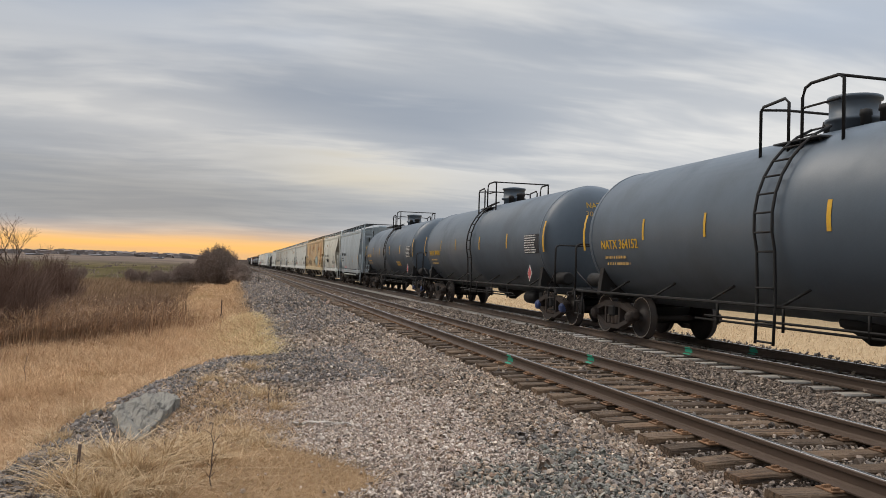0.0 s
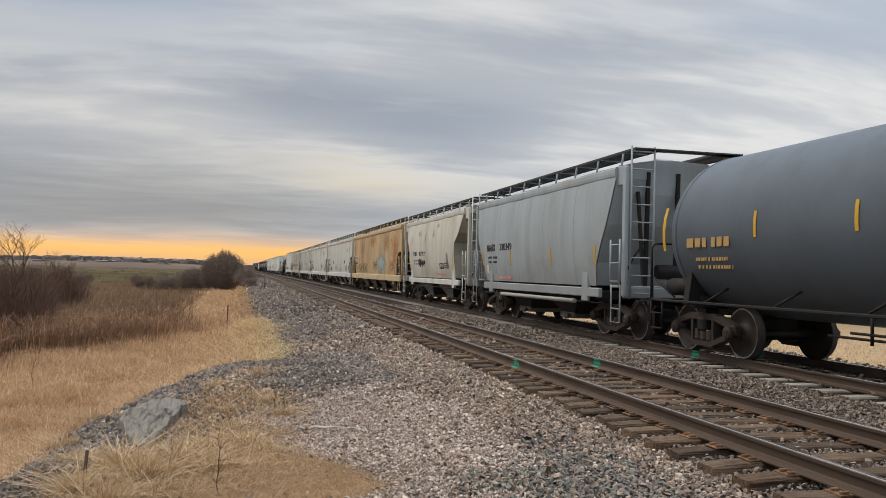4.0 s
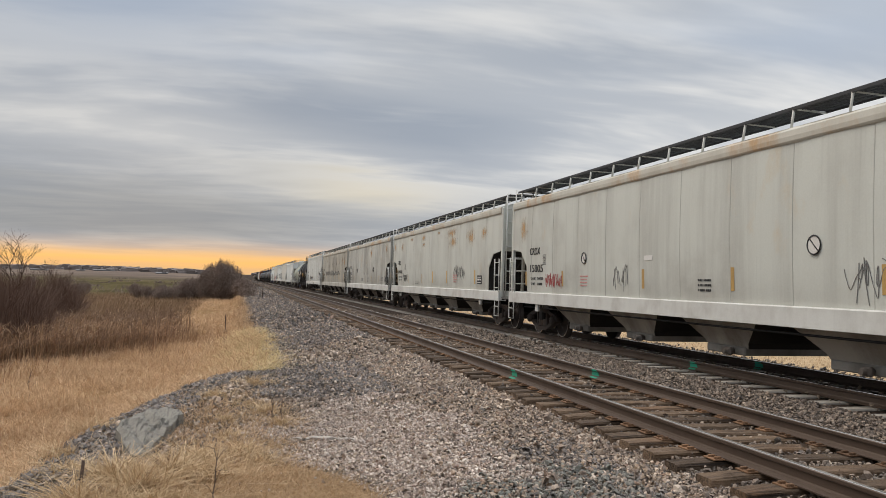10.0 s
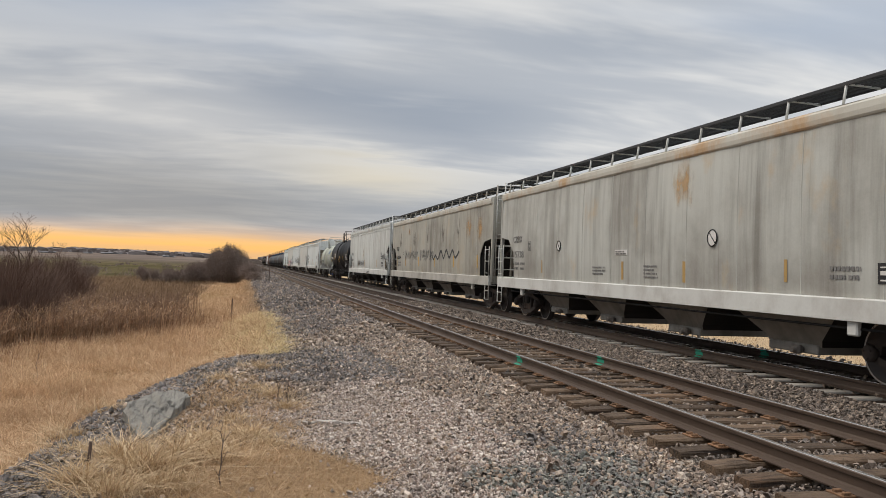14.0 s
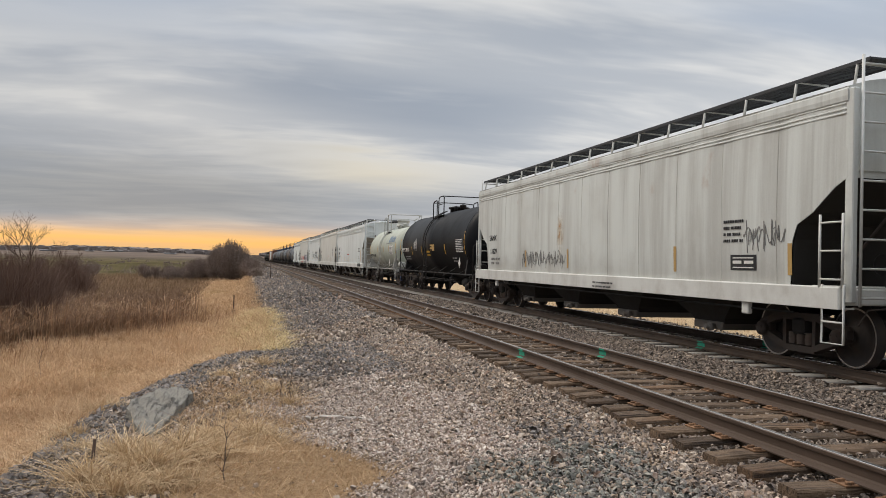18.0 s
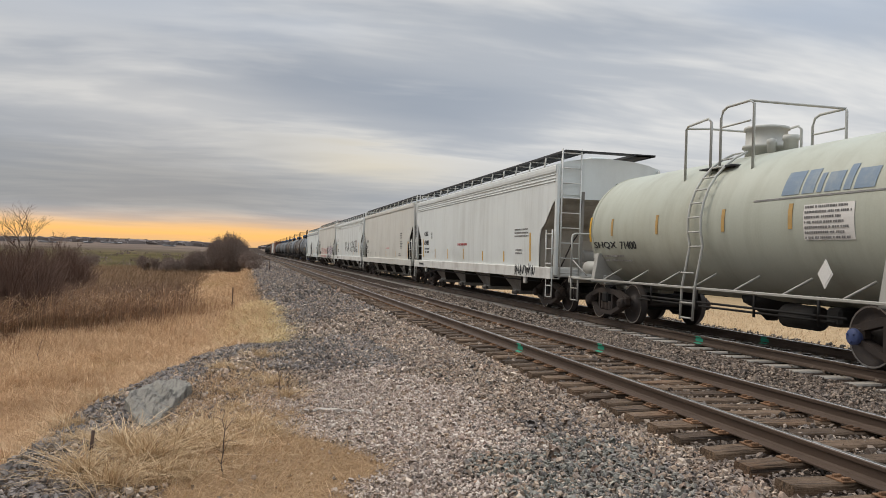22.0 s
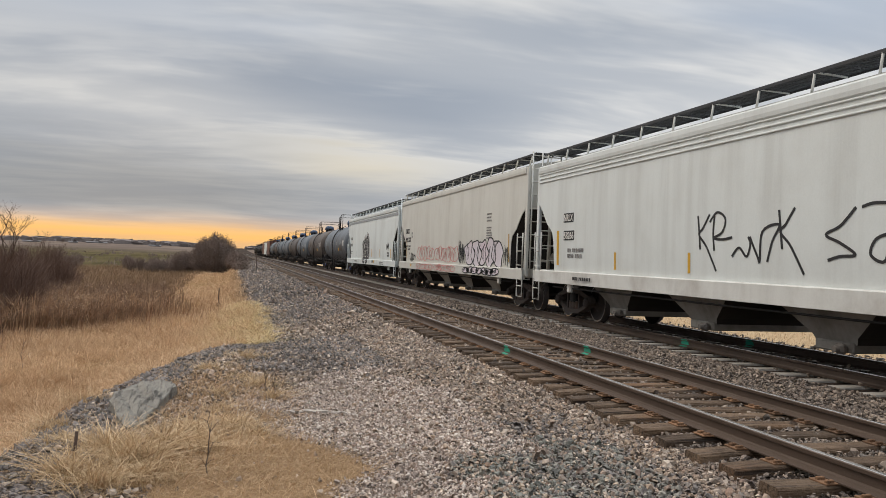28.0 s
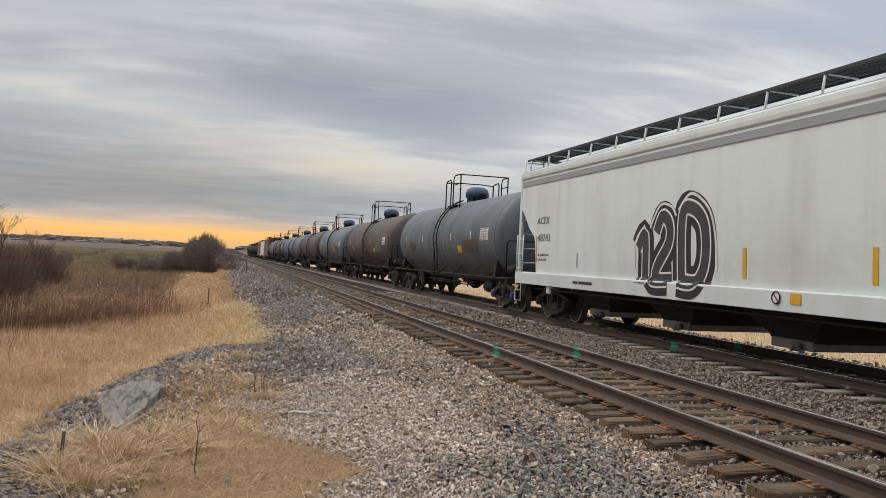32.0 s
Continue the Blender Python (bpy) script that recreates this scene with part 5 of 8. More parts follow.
TANK_GREY = shade("tank_grey", (0.088, 0.112, 0.138), amount=0.3, streak=0.16, dirt=(0.045, 0.050, 0.055), rough=0.48, lo=0.12, spec=0.42)
TANK_BLACK = shade("tank_black", (0.007, 0.008, 0.010), amount=0.2, streak=0.08, dirt=(0.016, 0.015, 0.014), rough=0.55, lo=0.02, spec=0.14)
TANK_PALE = shade("tank_pale", (0.44, 0.46, 0.385), amount=0.3, streak=0.3, dirt=(0.26, 0.22, 0.14))
PALE_RAIL = shade("pale_rail", (0.48, 0.48, 0.44), streak=0.1)
BLUE_GREY = shade("hopper_bluegrey", (0.36, 0.41, 0.435), amount=0.25, streak=0.35, dirt=(0.22, 0.22, 0.20), rust=0.22, rust_col=(0.42, 0.36, 0.24))
CREAM = shade("hopper_cream", (0.62, 0.615, 0.53), amount=0.35, streak=0.35, dirt=(0.33, 0.28, 0.21), rust=0.35, rust_col=(0.52, 0.33, 0.18))
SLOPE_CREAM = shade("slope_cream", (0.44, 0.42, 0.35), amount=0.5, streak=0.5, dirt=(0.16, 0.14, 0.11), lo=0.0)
TAN = shade("hopper_tan", (0.59, 0.42, 0.215), amount=0.55, streak=0.85, dirt=(0.34, 0.285, 0.21), rust=0.95, rust_col=(0.50, 0.235, 0.075))
SILL_TAN = shade("sill_tan", (0.60, 0.48, 0.29), amount=0.65, streak=0.3, dirt=(0.26, 0.19, 0.12), scale=1.2, rust=0.4, rust_col=(0.42, 0.20, 0.08), lo=0.0)
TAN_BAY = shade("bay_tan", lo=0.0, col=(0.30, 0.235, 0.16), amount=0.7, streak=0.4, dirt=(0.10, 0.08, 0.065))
SEAM_DIRT = shade("seam_dirt", (0.56, 0.56, 0.51), amount=0.6, streak=0.6, dirt=(0.27, 0.25, 0.215), scale=1.6, lo=0.0)
LIP_RUSTY = shade("roof_lip_rusty", (0.58, 0.56, 0.49), amount=0.6, streak=0.2, dirt=(0.36, 0.30, 0.22), rust=1.0, rust_col=(0.50, 0.29, 0.12), scale=0.8, lo=0.0)
TAN_LIP = shade("roof_lip_tan", (0.56, 0.40, 0.22), amount=0.5, streak=0.2, dirt=(0.34, 0.26, 0.17), rust=0.6, rust_col=(0.46, 0.22, 0.08), lo=0.0)
WHITE_RUST = shade("hopper_white_rusty", (0.60, 0.612, 0.555), amount=0.5, streak=0.36, dirt=(0.36, 0.34, 0.30), rust=0.2, rust_col=(0.58, 0.44, 0.26), lo=0.3)
GREY_DIRTY = shade("hopper_grey_dirty", (0.55, 0.555, 0.51), amount=0.65, streak=0.8, dirt=(0.22, 0.20, 0.17), scale=0.4, rust=0.3, rust_col=(0.52, 0.36, 0.18))
GREY_SOOTY = shade("hopper_grey_sooty", (0.45, 0.435, 0.375), amount=0.75, streak=0.75, dirt=(0.17, 0.15, 0.125), scale=0.4, rust=0.45, rust_col=(0.46, 0.33, 0.18))
SILL_DIRTY = shade("sill_dirty", (0.50, 0.48, 0.43), amount=0.6, streak=0.3, dirt=(0.20, 0.175, 0.15), scale=1.2, lo=0.0)
BAY_DIRTY = shade("bay_dirty", (0.24, 0.215, 0.18), amount=0.7, streak=0.5, dirt=(0.085, 0.07, 0.058), scale=1.2, lo=0.0)
WHITE_WORN = shade("hopper_white_worn", (0.665, 0.69, 0.655), amount=0.35, streak=0.5, dirt=(0.38, 0.35, 0.31), rust=0.1)
WHITE = shade("hopper_white", (0.70, 0.735, 0.715), amount=0.3, streak=0.28, dirt=(0.46, 0.45, 0.41), lo=0.15)
WHITE_COOL = shade("hopper_white_cool", (0.70, 0.75, 0.735), amount=0.3, streak=0.28, dirt=(0.46, 0.45, 0.42), lo=0.15)
BUFF = shade("hopper_buff", (0.63, 0.625, 0.57), amount=0.25, streak=0.25, dirt=(0.46, 0.42, 0.36), lo=0.15)
SILL_WHITE = shade("sill_white", (0.66, 0.66, 0.62), amount=0.55, streak=0.2, dirt=(0.33, 0.29, 0.25), scale=1.2, lo=0.0)
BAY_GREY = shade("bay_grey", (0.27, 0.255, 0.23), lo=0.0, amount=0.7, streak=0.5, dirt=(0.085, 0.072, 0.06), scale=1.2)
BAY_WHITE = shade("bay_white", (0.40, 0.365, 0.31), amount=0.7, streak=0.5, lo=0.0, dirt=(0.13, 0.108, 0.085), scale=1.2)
BROWN_TANK = shade("tank_brown", (0.070, 0.058, 0.052), amount=0.5, streak=0.5, dirt=(0.12, 0.09, 0.07))
GREY_TANK = shade("tank_midgrey", (0.125, 0.145, 0.165), amount=0.4, streak=0.4, dirt=(0.055, 0.048, 0.045))
BOX_RED = shade("boxcar_red", (0.16, 0.06, 0.035), amount=0.3, streak=0.3)
RED_INK = paint("spray_red", (0.44, 0.085, 0.085), 0.7, 0, (0.55, 0.3, 0.28), 0.4, scale=4)
LILAC = paint("spray_lilac", (0.66, 0.60, 0.65), 0.7, 0, (0.72, 0.52, 0.56), 0.6, scale=0.8)
PINK_INK = paint("spray_pink", (0.62, 0.24, 0.22), 0.7, 0, (0.7, 0.5, 0.48), 0.5)
DARK_FILL = paint("spray_charcoal", (0.045, 0.045, 0.047), 0.75, 0, (0.12, 0.12, 0.115), 0.4, scale=3)
BROWN_INK = paint("faded_brown_black", (0.12, 0.085, 0.055), 0.75, 0, (0.40, 0.29, 0.16), 0.6, scale=4)
GREY_INK = paint("faded_black", (0.17, 0.165, 0.16), 0.75, 0, (0.40, 0.385, 0.36), 0.7, scale=5)
PALE_BLUE = sprayed("spray_pale_blue", (0.36, 0.45, 0.43), 0.95, 0.35, 0.85)
TEAL = paint("teal_mark", (0.03, 0.22, 0.24), 0.7)
LOGO_BLUE = paint("faded_blue", (0.17, 0.23, 0.30), 0.7, 0, (0.4, 0.42, 0.38), 0.5, scale=3)
BLUE_DOME = paint("dome_blue", (0.05, 0.085, 0.15), 0.6, 0, (0.05, 0.05, 0.06), 0.4)
RUST_PATCH = sprayed("rust_bloom", (0.60, 0.37, 0.16), 0.72, 0.55, 0.72)
ORANGE_RUST = sprayed("orange_rust", (0.50, 0.205, 0.050), 0.85, 0.7, 0.62)
DARK_RUST = sprayed("dark_rust", (0.14, 0.055, 0.03), 0.95, 0.05)
GRIME = sprayed("grime_runs", (0.20, 0.17, 0.145), 0.45, 0.5)


def panel_of_print(car, y0, y1, z0, z1, xf, back, ink, rows, seed):
    p = panel(car, y0, y1, z0, z1, xf, back, "data_panel", "stencilled panel of small print")
    h = (z1 - z0) / rows
    bars(p, y0 - 0.03, z1 - h * 0.5, xf, y0 - y1 - 0.08, rows, h, h * 0.45, ink, seed, out=0.012)


def qualification(car, y0, y1, z0, z1, xf):
    """Black stencil block with white fields."""
    p = panel(car, y0, y1, z0, z1, xf, INK, "stencil_block")
    w, h = y0 - y1, z1 - z0
    for k, (a, b) in enumerate(((0.10, 0.90), (0.10, 0.45), (0.55, 0.90), (0.10, 0.90))):
        z = z0 + h * (0.76, 0.42, 0.42, 0.14)[k]
        panel(car, y0 - w * a, y0 - w * b, z, z + h * (0.07, 0.20, 0.20, 0.07)[k], xf, WHITE_INK, "stencil_field", out=0.011, parent=p)


def blot(car, y, z, w, h, xf, mat_, seed, name="rust_patch", label=""):
    """A ragged stain on the skin; its material thins out before the patch's rim."""
    y = y * SPAN
    rnd = random.Random(seed)
    w, h = w * 1.9, h * 1.9
    n, m = 24, 8
    vs, fs = [], []
    for i in range(n + 1):
        for j in range(m + 1):
            a, b = y + w * (i / n - 0.5) + rnd.uniform(-1, 1) * 0.0005, z + h * (j / m - 0.5)
            vs.append((xf(a, b) - 0.006, a, b))
    for i in range(n):
        for j in range(m):
            k = i * (m + 1) + j
            fs.append((k, k + 1, k + m + 2, k + m + 1))
    return part(name, Shape().put(vs, fs, True), mat_, car, label)


# ---------------------------------------------------------------- the cars, from the first to pass
def grey_tank(q0, q1, label, number, mid, yellow=False):
    car, xf, L, ye = tank(q0, q1, TANK_GREY, label, lip=0.012, dome=TANK_GREY, mid=mid)
    if number:
        mark(car, number, 6.00, 4.36, 1.96, 0.20, xf, YELLOW_INK)
    else:
        bars(car, 6.1, 2.08, xf, 1.6, 1, 0.2, 0.17, OLD_REFLECTOR, 8)
    reflectors(car, [4.12, 1.97], 2.12, 2.55, xf, REFLECTOR, 0.07)
    reflectors(car, [-1.02, -3.8], 2.10, 2.55, xf, REFLECTOR, 0.09)
    reflectors(car, [6.9, -6.75], 1.95, 2.80, xf, REFLECTOR, 0.10)
    p = panel_of_print(car, -5.32, -6.42, 1.92, 2.46, xf, INK, WHITE_INK, 8, 4)
    if number:
        head_mark(car, "NATX", ye, -0.42, 0.12, 3.18, 0.15, YELLOW_INK)
        head_mark(car, number[5:], ye, -0.45, 0.18, 2.95, 0.14, OLD_REFLECTOR)
    placard(car, -5.80, 1.36, lambda y, z: -1.53, 0.24, RED_INK, "white and red diamond placard")
    if yellow:
        panel_of_print(car, -2.56, -3.47, 1.49, 1.74, xf, REFLECTOR, GREY_INK, 3, 6)
    bars(car, 5.9, 1.78, xf, 1.2, 2, 0.14, 0.06, OLD_REFLECTOR, 3)
    return car


grey_tank(2.57, 18.795, "dark grey tank car with yellow lettering and top railing", "NATX 364152", 0.25)
grey_tank(18.795, 35.0, "dark grey tank car with yellow marks and red placard", "NATX 304434", -0.12)
grey_tank(35.0, 51.22, "dark grey tank car with a yellow panel and red placard", None, -0.18, True)

SHORT = dict(bays=2, short=True, ribs=5, bay_foot=0.7, bay_in=1.1, bracket=2.5, post_in=0.55)
car, xf, L, ye = hopper(51.22, 63.3, BLUE_GREY, "short soiled blue-grey covered hopper car with curved sides", eave=3.85, bay_col=BLACK, slope_col=BLUE_GREY, end_in=0.93, slant=1.0, cut=3.6, profile=((0, 0.16, 0.38, 0.72, 0.96, 1.0), (0, 0.22, 0.36, 0.58, 0.87, 1.0)), **SHORT)
mark(car, "NAHX", 3.86, 3.05, 2.16, 0.23, xf)
mark(car, "320349", 2.56, 1.46, 2.17, 0.22, xf)
weights(car, 3.78, 1.92, xf)
reflectors(car, [4.35, 1.6, -1.6, -4.3], 1.7, 2.15, xf, REFLECTOR)
panel(car, 4.0, 3.8, 1.45, 1.72, xf, WHITE_INK, "paper_card")
bars(car, 2.9, 1.32, xf, 1.4, 1, 0.1, 0.09, PINK_INK, 5)
part("side_pipe", Shape().tube([(-1.5, 2.9, 0.62), (-1.55, 2.6, 0.80), (-1.55, 0, 0.80), (-1.55, -3.2, 0.80)], 0.055, 8), PALE_RAIL, car, "pale pipe along the sill")

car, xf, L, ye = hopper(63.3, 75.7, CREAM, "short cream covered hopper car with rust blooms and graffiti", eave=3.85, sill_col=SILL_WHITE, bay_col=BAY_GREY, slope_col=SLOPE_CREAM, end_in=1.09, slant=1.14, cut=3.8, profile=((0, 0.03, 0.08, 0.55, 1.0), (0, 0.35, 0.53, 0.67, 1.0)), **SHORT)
mark(car, "TCMX", 3.36, 2.50, 2.18, 0.19, xf)
mark(car, "95195", 2.0, 1.14, 2.18, 0.19, xf)
weights(car, 3.26, 1.92, xf, mat_=GREY_INK)
reflectors(car, [4.12, -3.85], 1.62, 2.15, xf, REFLECTOR)
tag(car, 2.2, 0.9, 1.70, 0.32, xf, INK, 5, 6, 0.030, "black scrawled graffiti")
scrawl(car, [[(0, 0.9), (0.05, 0.1), (0.12, 0.0), (0.2, 0.9)], [(0.2, 1.0), (0.28, 0.1), (0.34, 1.0)], [(0.36, 0.95), (0.42, 0.2), (0.5, 0.0), (0.62, 0.3)], [(0.1, 0.2), (0.4, -0.05), (0.75, 0.12)]], -2.85, 1.62, xf, 0.62, GREY_INK, 0.02, label="thin grey graffiti tag")
for k, (y, z, w, h) in enumerate(((0.8, 2.95, 0.5, 0.7), (-0.7, 3.05, 0.5, 0.45), (2.0, 3.2, 0.9, 0.4), (-1.4, 3.4, 0.8, 0.3), (3.6, 2.9, 0.3, 0.5))):
    blot(car, y, z, w, h, xf, RUST_PATCH, 60 + k)
qualification(car, -1.74, -2.40, 1.57, 1.81, xf)
bars(car, -2.5, 1.80, xf, 0.6, 3, 0.09, 0.04, INK, 5)
bars(car, 1.0, 2.30, xf, 0.2, 2, 0.1, 0.05, INK, 7)
bars(car, -1.0, 1.36, xf, 2.0, 1, 0.1, 0.06, PINK_INK, 9)

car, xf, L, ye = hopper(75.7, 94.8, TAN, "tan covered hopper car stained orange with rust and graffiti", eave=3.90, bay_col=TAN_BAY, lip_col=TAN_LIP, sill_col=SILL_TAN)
panel(car, 7.73, 6.70, 2.19, 2.46, xf, WHITE_INK, "stencil_patch", "white stencil patch")
mark(car, "SAMX", 7.68, 6.76, 2.22, 0.21, xf, out=0.012)
mark(car, "635556", 7.50, 6.51, 1.88, 0.18, xf)
bars(car, 7.3, 1.72, xf, 0.9, 2, 0.13, 0.06, GREY_INK, 2)
for k, (y, z, w, h) in enumerate(((-7.3, 2.75, 2.6, 2.2), (-4.8, 3.1, 2.0, 1.4), (4.6, 2.9, 1.5, 1.8), (8.1, 3.0, 0.9, 1.5), (0.3, 3.3, 2.4, 0.9), (-6.6, 1.75, 2.4, 0.7))):
    blot(car, y, z, w, h, xf, ORANGE_RUST, 70 + k, "rust_patch", "broad orange rust stain")
panel(car, 6.25, 6.08, 1.48, 1.62, xf, TEAL, "paint_patch")
panel(car, 7.1, 6.45, 1.235, 1.30, xf, REFLECTOR, "yellow_strip", out=0.05)
plate_sign(car, 6.07, 2.18, xf)
bubbles(car, 5.95, 2.1, 1.36, 0.55, 6, 12, xf, BROWN_INK, None, 0.012, "faded brown-black graffiti outline")
for k, (y, z, w, h) in enumerate(((7.1, 3.1, 0.30, 1.2), (5.4, 2.9, 0.40, 1.7), (3.6, 3.0, 0.35, 1.5), (1.7, 3.1, 0.40, 1.3), (-1.2, 3.0, 0.35, 1.4), (-3.4, 3.2, 0.3, 1.0), (-6.2, 3.1, 0.35, 1.2))):
    blot(car, y, z, w, h, xf, GRIME, 90 + k, "grime", "dark grime run down the side")
blot(car, -3.0, 1.90, 2.9, 1.0, xf, PALE_BLUE, 3, "paint_patch", "ragged pale blue sprayed patch")
tag(car, -0.2, -1.5, 1.5, 0.6, xf, BROWN_INK, 14, 3, 0.012)
qualification(car, -6.19, -6.72, 1.48, 1.75, xf)
panel(car, -6.2, -7.3, 1.235, 1.31, xf, REFLECTOR, "yellow_strip", out=0.05)

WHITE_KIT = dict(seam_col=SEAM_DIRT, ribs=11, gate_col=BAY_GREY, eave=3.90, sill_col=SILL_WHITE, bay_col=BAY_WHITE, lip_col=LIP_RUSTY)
car, xf, L, ye = hopper(94.8, 113.0, WHITE_RUST, "dirty white covered hopper car with rust spots", **WHITE_KIT)
mark(car, "CRDX", 7.06, 6.26, 2.29, 0.20, xf)
mark(car, "15805", 7.03, 6.05, 1.80, 0.21, xf)
weights(car, 6.98, 1.58, xf, "219200", "66800")
tag(car, 5.87, 4.75, 1.42, 0.30, xf, RED_INK, 3, 6, 0.014, "red scrawled graffiti")
plate_sign(car, 5.94, 2.14, xf)
round_sign(car, 3.41, 2.12, xf, 0.13)
round_sign(car, -4.35, 2.12, xf, 0.14)
panel(car, 0.55, 0.2, 2.0, 2.1, xf, WHITE_INK, "small_sign")
bars(car, 3.66, 1.68, xf, 0.5, 4, 0.075, 0.03, PINK_INK, 5)
reflectors(car, [7.35, 4.72, 0.6, -2.4, -5.6, -7.4], 1.42, 1.82, xf, OLD_REFLECTOR)
blot(car, 7.6, 3.05, 0.7, 0.8, xf, RUST_PATCH, 4)
blot(car, -6.0, 3.0, 0.8, 0.4, xf, RUST_PATCH, 5)
blot(car, -7.0, 3.05, 0.5, 0.5, xf, RUST_PATCH, 6)
qualification(car, -6.6, -7.1, 1.45, 1.75, xf)
bars(car, -1.4, 1.6, xf, 0.5, 3, 0.09, 0.04, INK, 8)
tag(car, -5.0, -5.8, 1.40, 0.5, xf, GREY_INK, 9, 2, 0.012)
tag(car, 1.9, 1.2, 1.45, 0.45, xf, GREY_INK, 10, 2, 0.012)

car, xf, L, ye = hopper(113.0, 132.1, WHITE_RUST, "dirty white covered hopper car with orange rust patches", **WHITE_KIT)
mark(car, "TILX", 7.62, 7.02, 2.30, 0.20, xf)
mark(car, "640461", 7.58, 6.57, 1.86, 0.18, xf)
weights(car, 7.5, 1.64, xf, mat_=GREY_INK)
tag(car, 6.2, 5.3, 1.42, 0.45, xf, INK, 21, 3, 0.012)
for k, (y, z, w, h) in enumerate(((8.60, 3.25, 0.55, 0.55), (6.65, 3.22, 0.75, 0.50), (4.44, 3.50, 0.8, 0.25), (1.92, 3.45, 0.9, 0.35), (1.85, 3.15, 0.7, 0.25), (-0.88, 3.54, 0.7, 0.22), (-2.9, 3.42, 1.6, 0.45), (-3.2, 3.05, 1.5, 0.55), (-5.6, 3.15, 1.3, 0.7), (-7.2, 3.2, 0.9, 0.5))):
    blot(car, y, z, w, h, xf, RUST_PATCH, 20 + k)
reflectors(car, [7.92], 1.36, 2.15, xf, OLD_REFLECTOR)
reflectors(car, [5.1, 2.13], 1.38, 1.80, xf, OLD_REFLECTOR, 0.08)
reflectors(car, [0.05, -2.3, -6.2], 1.42, 1.92, xf, REFLECTOR)
plate_sign(car, 5.85, 2.17, xf)
tag(car, -3.4, -5.0, 1.6, 0.5, xf, GREY_INK, 22, 4, 0.016)
qualification(car, -6.5, -7.0, 1.42, 1.72, xf)
bars(car, -3.3, 1.74, xf, 0.6, 4, 0.085, 0.045, PINK_INK, 5)
bars(car, 3.5, 1.44, xf, 0.9, 2, 0.07, 0.02, GREY_INK, 6)

car, xf, L, ye = hopper(132.1, 150.5, GREY_DIRTY, "grey covered hopper car with heavy dirt streaks", **{**WHITE_KIT, "bay_col": BAY_DIRTY})
mark(car, "CRDX", 7.42, 6.64, 2.30, 0.20, xf, GREY_INK)
mark(car, "15738", 7.38, 6.50, 1.84, 0.20, xf, GREY_INK)
weights(car, 7.3, 1.62, xf, mat_=GREY_INK)
plate_sign(car, 6.0, 2.18, xf)
round_sign(car, -3.24, 2.14, xf, 0.15)
round_sign(car, 3.79, 2.14, xf, 0.13)
panel(car, 0.55, -0.05, 1.86, 1.98, xf, WHITE_INK, "small_sign")
bars(car, 0.50, 1.94, xf, 0.5, 2, 0.05, 0.03, GREY_INK, 4, out=0.012)
reflectors(car, [0.18, -2.29], 1.32, 1.72, xf, OLD_REFLECTOR)
reflectors(car, [5.0, -5.16], 1.40, 1.75, xf, OLD_REFLECTOR, 0.07)
bars(car, -0.75, 1.62, xf, 0.6, 4, 0.075, 0.04, GREY_INK, 5)
bars(car, 1.7, 1.58, xf, 0.7, 3, 0.075, 0.04, GREY_INK, 6)
blot(car, -2.2, 3.2, 0.75, 1.0, xf, RUST_PATCH, 31)
blot(car, -7.6, 3.3, 0.8, 0.9, xf, RUST_PATCH, 32)
qualification(car, -6.95, -7.4, 1.42, 1.70, xf)
bars(car, -6.1, 1.62, xf, 0.6, 2, 0.12, 0.06, GREY_INK, 6)

car, xf, L, ye = hopper(150.5, 170.0, GREY_SOOTY, "sooty grey covered hopper car with black scrawl", **{**WHITE_KIT, "sill_col": SILL_DIRTY, "bay_col": BAY_DIRTY})
mark(car, "TILX", 7.86, 7.22, 2.32, 0.20, xf)
mark(car, "638524", 7.71, 6.67, 1.86, 0.18, xf)
weights(car, 7.6, 1.64, xf, mat_=GREY_INK)
tag(car, 5.67, 2.4, 1.85, 0.42, xf, GREY_INK, 41, 6, 0.018, "faded black scrawled graffiti")
tag(car, 1.9, -0.9, 1.80, 0.50, xf, GREY_INK, 42, 5, 0.018, "faded black scrawled graffiti")
scrawl(car, [[(0.0, 0.42), (-0.14, 0.24), (0.08, 0.05)], [(0.12, 0.36), (0.45, 0.05), (0.9, 0.22), (1.4, 0.05), (1.9, 0.40), (2.4, 0.08), (2.9, 0.42), (3.4, 0.10), (3.9, 0.40), (4.4, 0.1), (5.0, 0.35)]], -0.35, 1.78, xf, 1.0, DARK_FILL, 0.045, label="thick black wavy spray line")
reflectors(car, [7.79, 5.46, 2.25, -1.0, -4.3, -7.6], 1.50, 1.95, xf, REFLECTOR)
bars(car, 6.1, 2.2, xf, 0.2, 2, 0.1, 0.05, INK, 7)
blot(car, 4.63, 3.25, 0.5, 0.6, xf, RUST_PATCH, 43)
blot(car, -6.4, 3.0, 1.1, 1.1, xf, RUST_PATCH, 44)
blot(car, -7.9, 2.9, 0.9, 1.2, xf, RUST_PATCH, 45)
for k, (y, w) in enumerate(((6.8, 0.9), (3.2, 1.2), (0.4, 0.9), (-2.4, 1.3), (-4.9, 0.9))):
    blot(car, y, 2.85, w, 1.9, xf, GRIME, 46 + k, "grime", "dark grime run down the side")

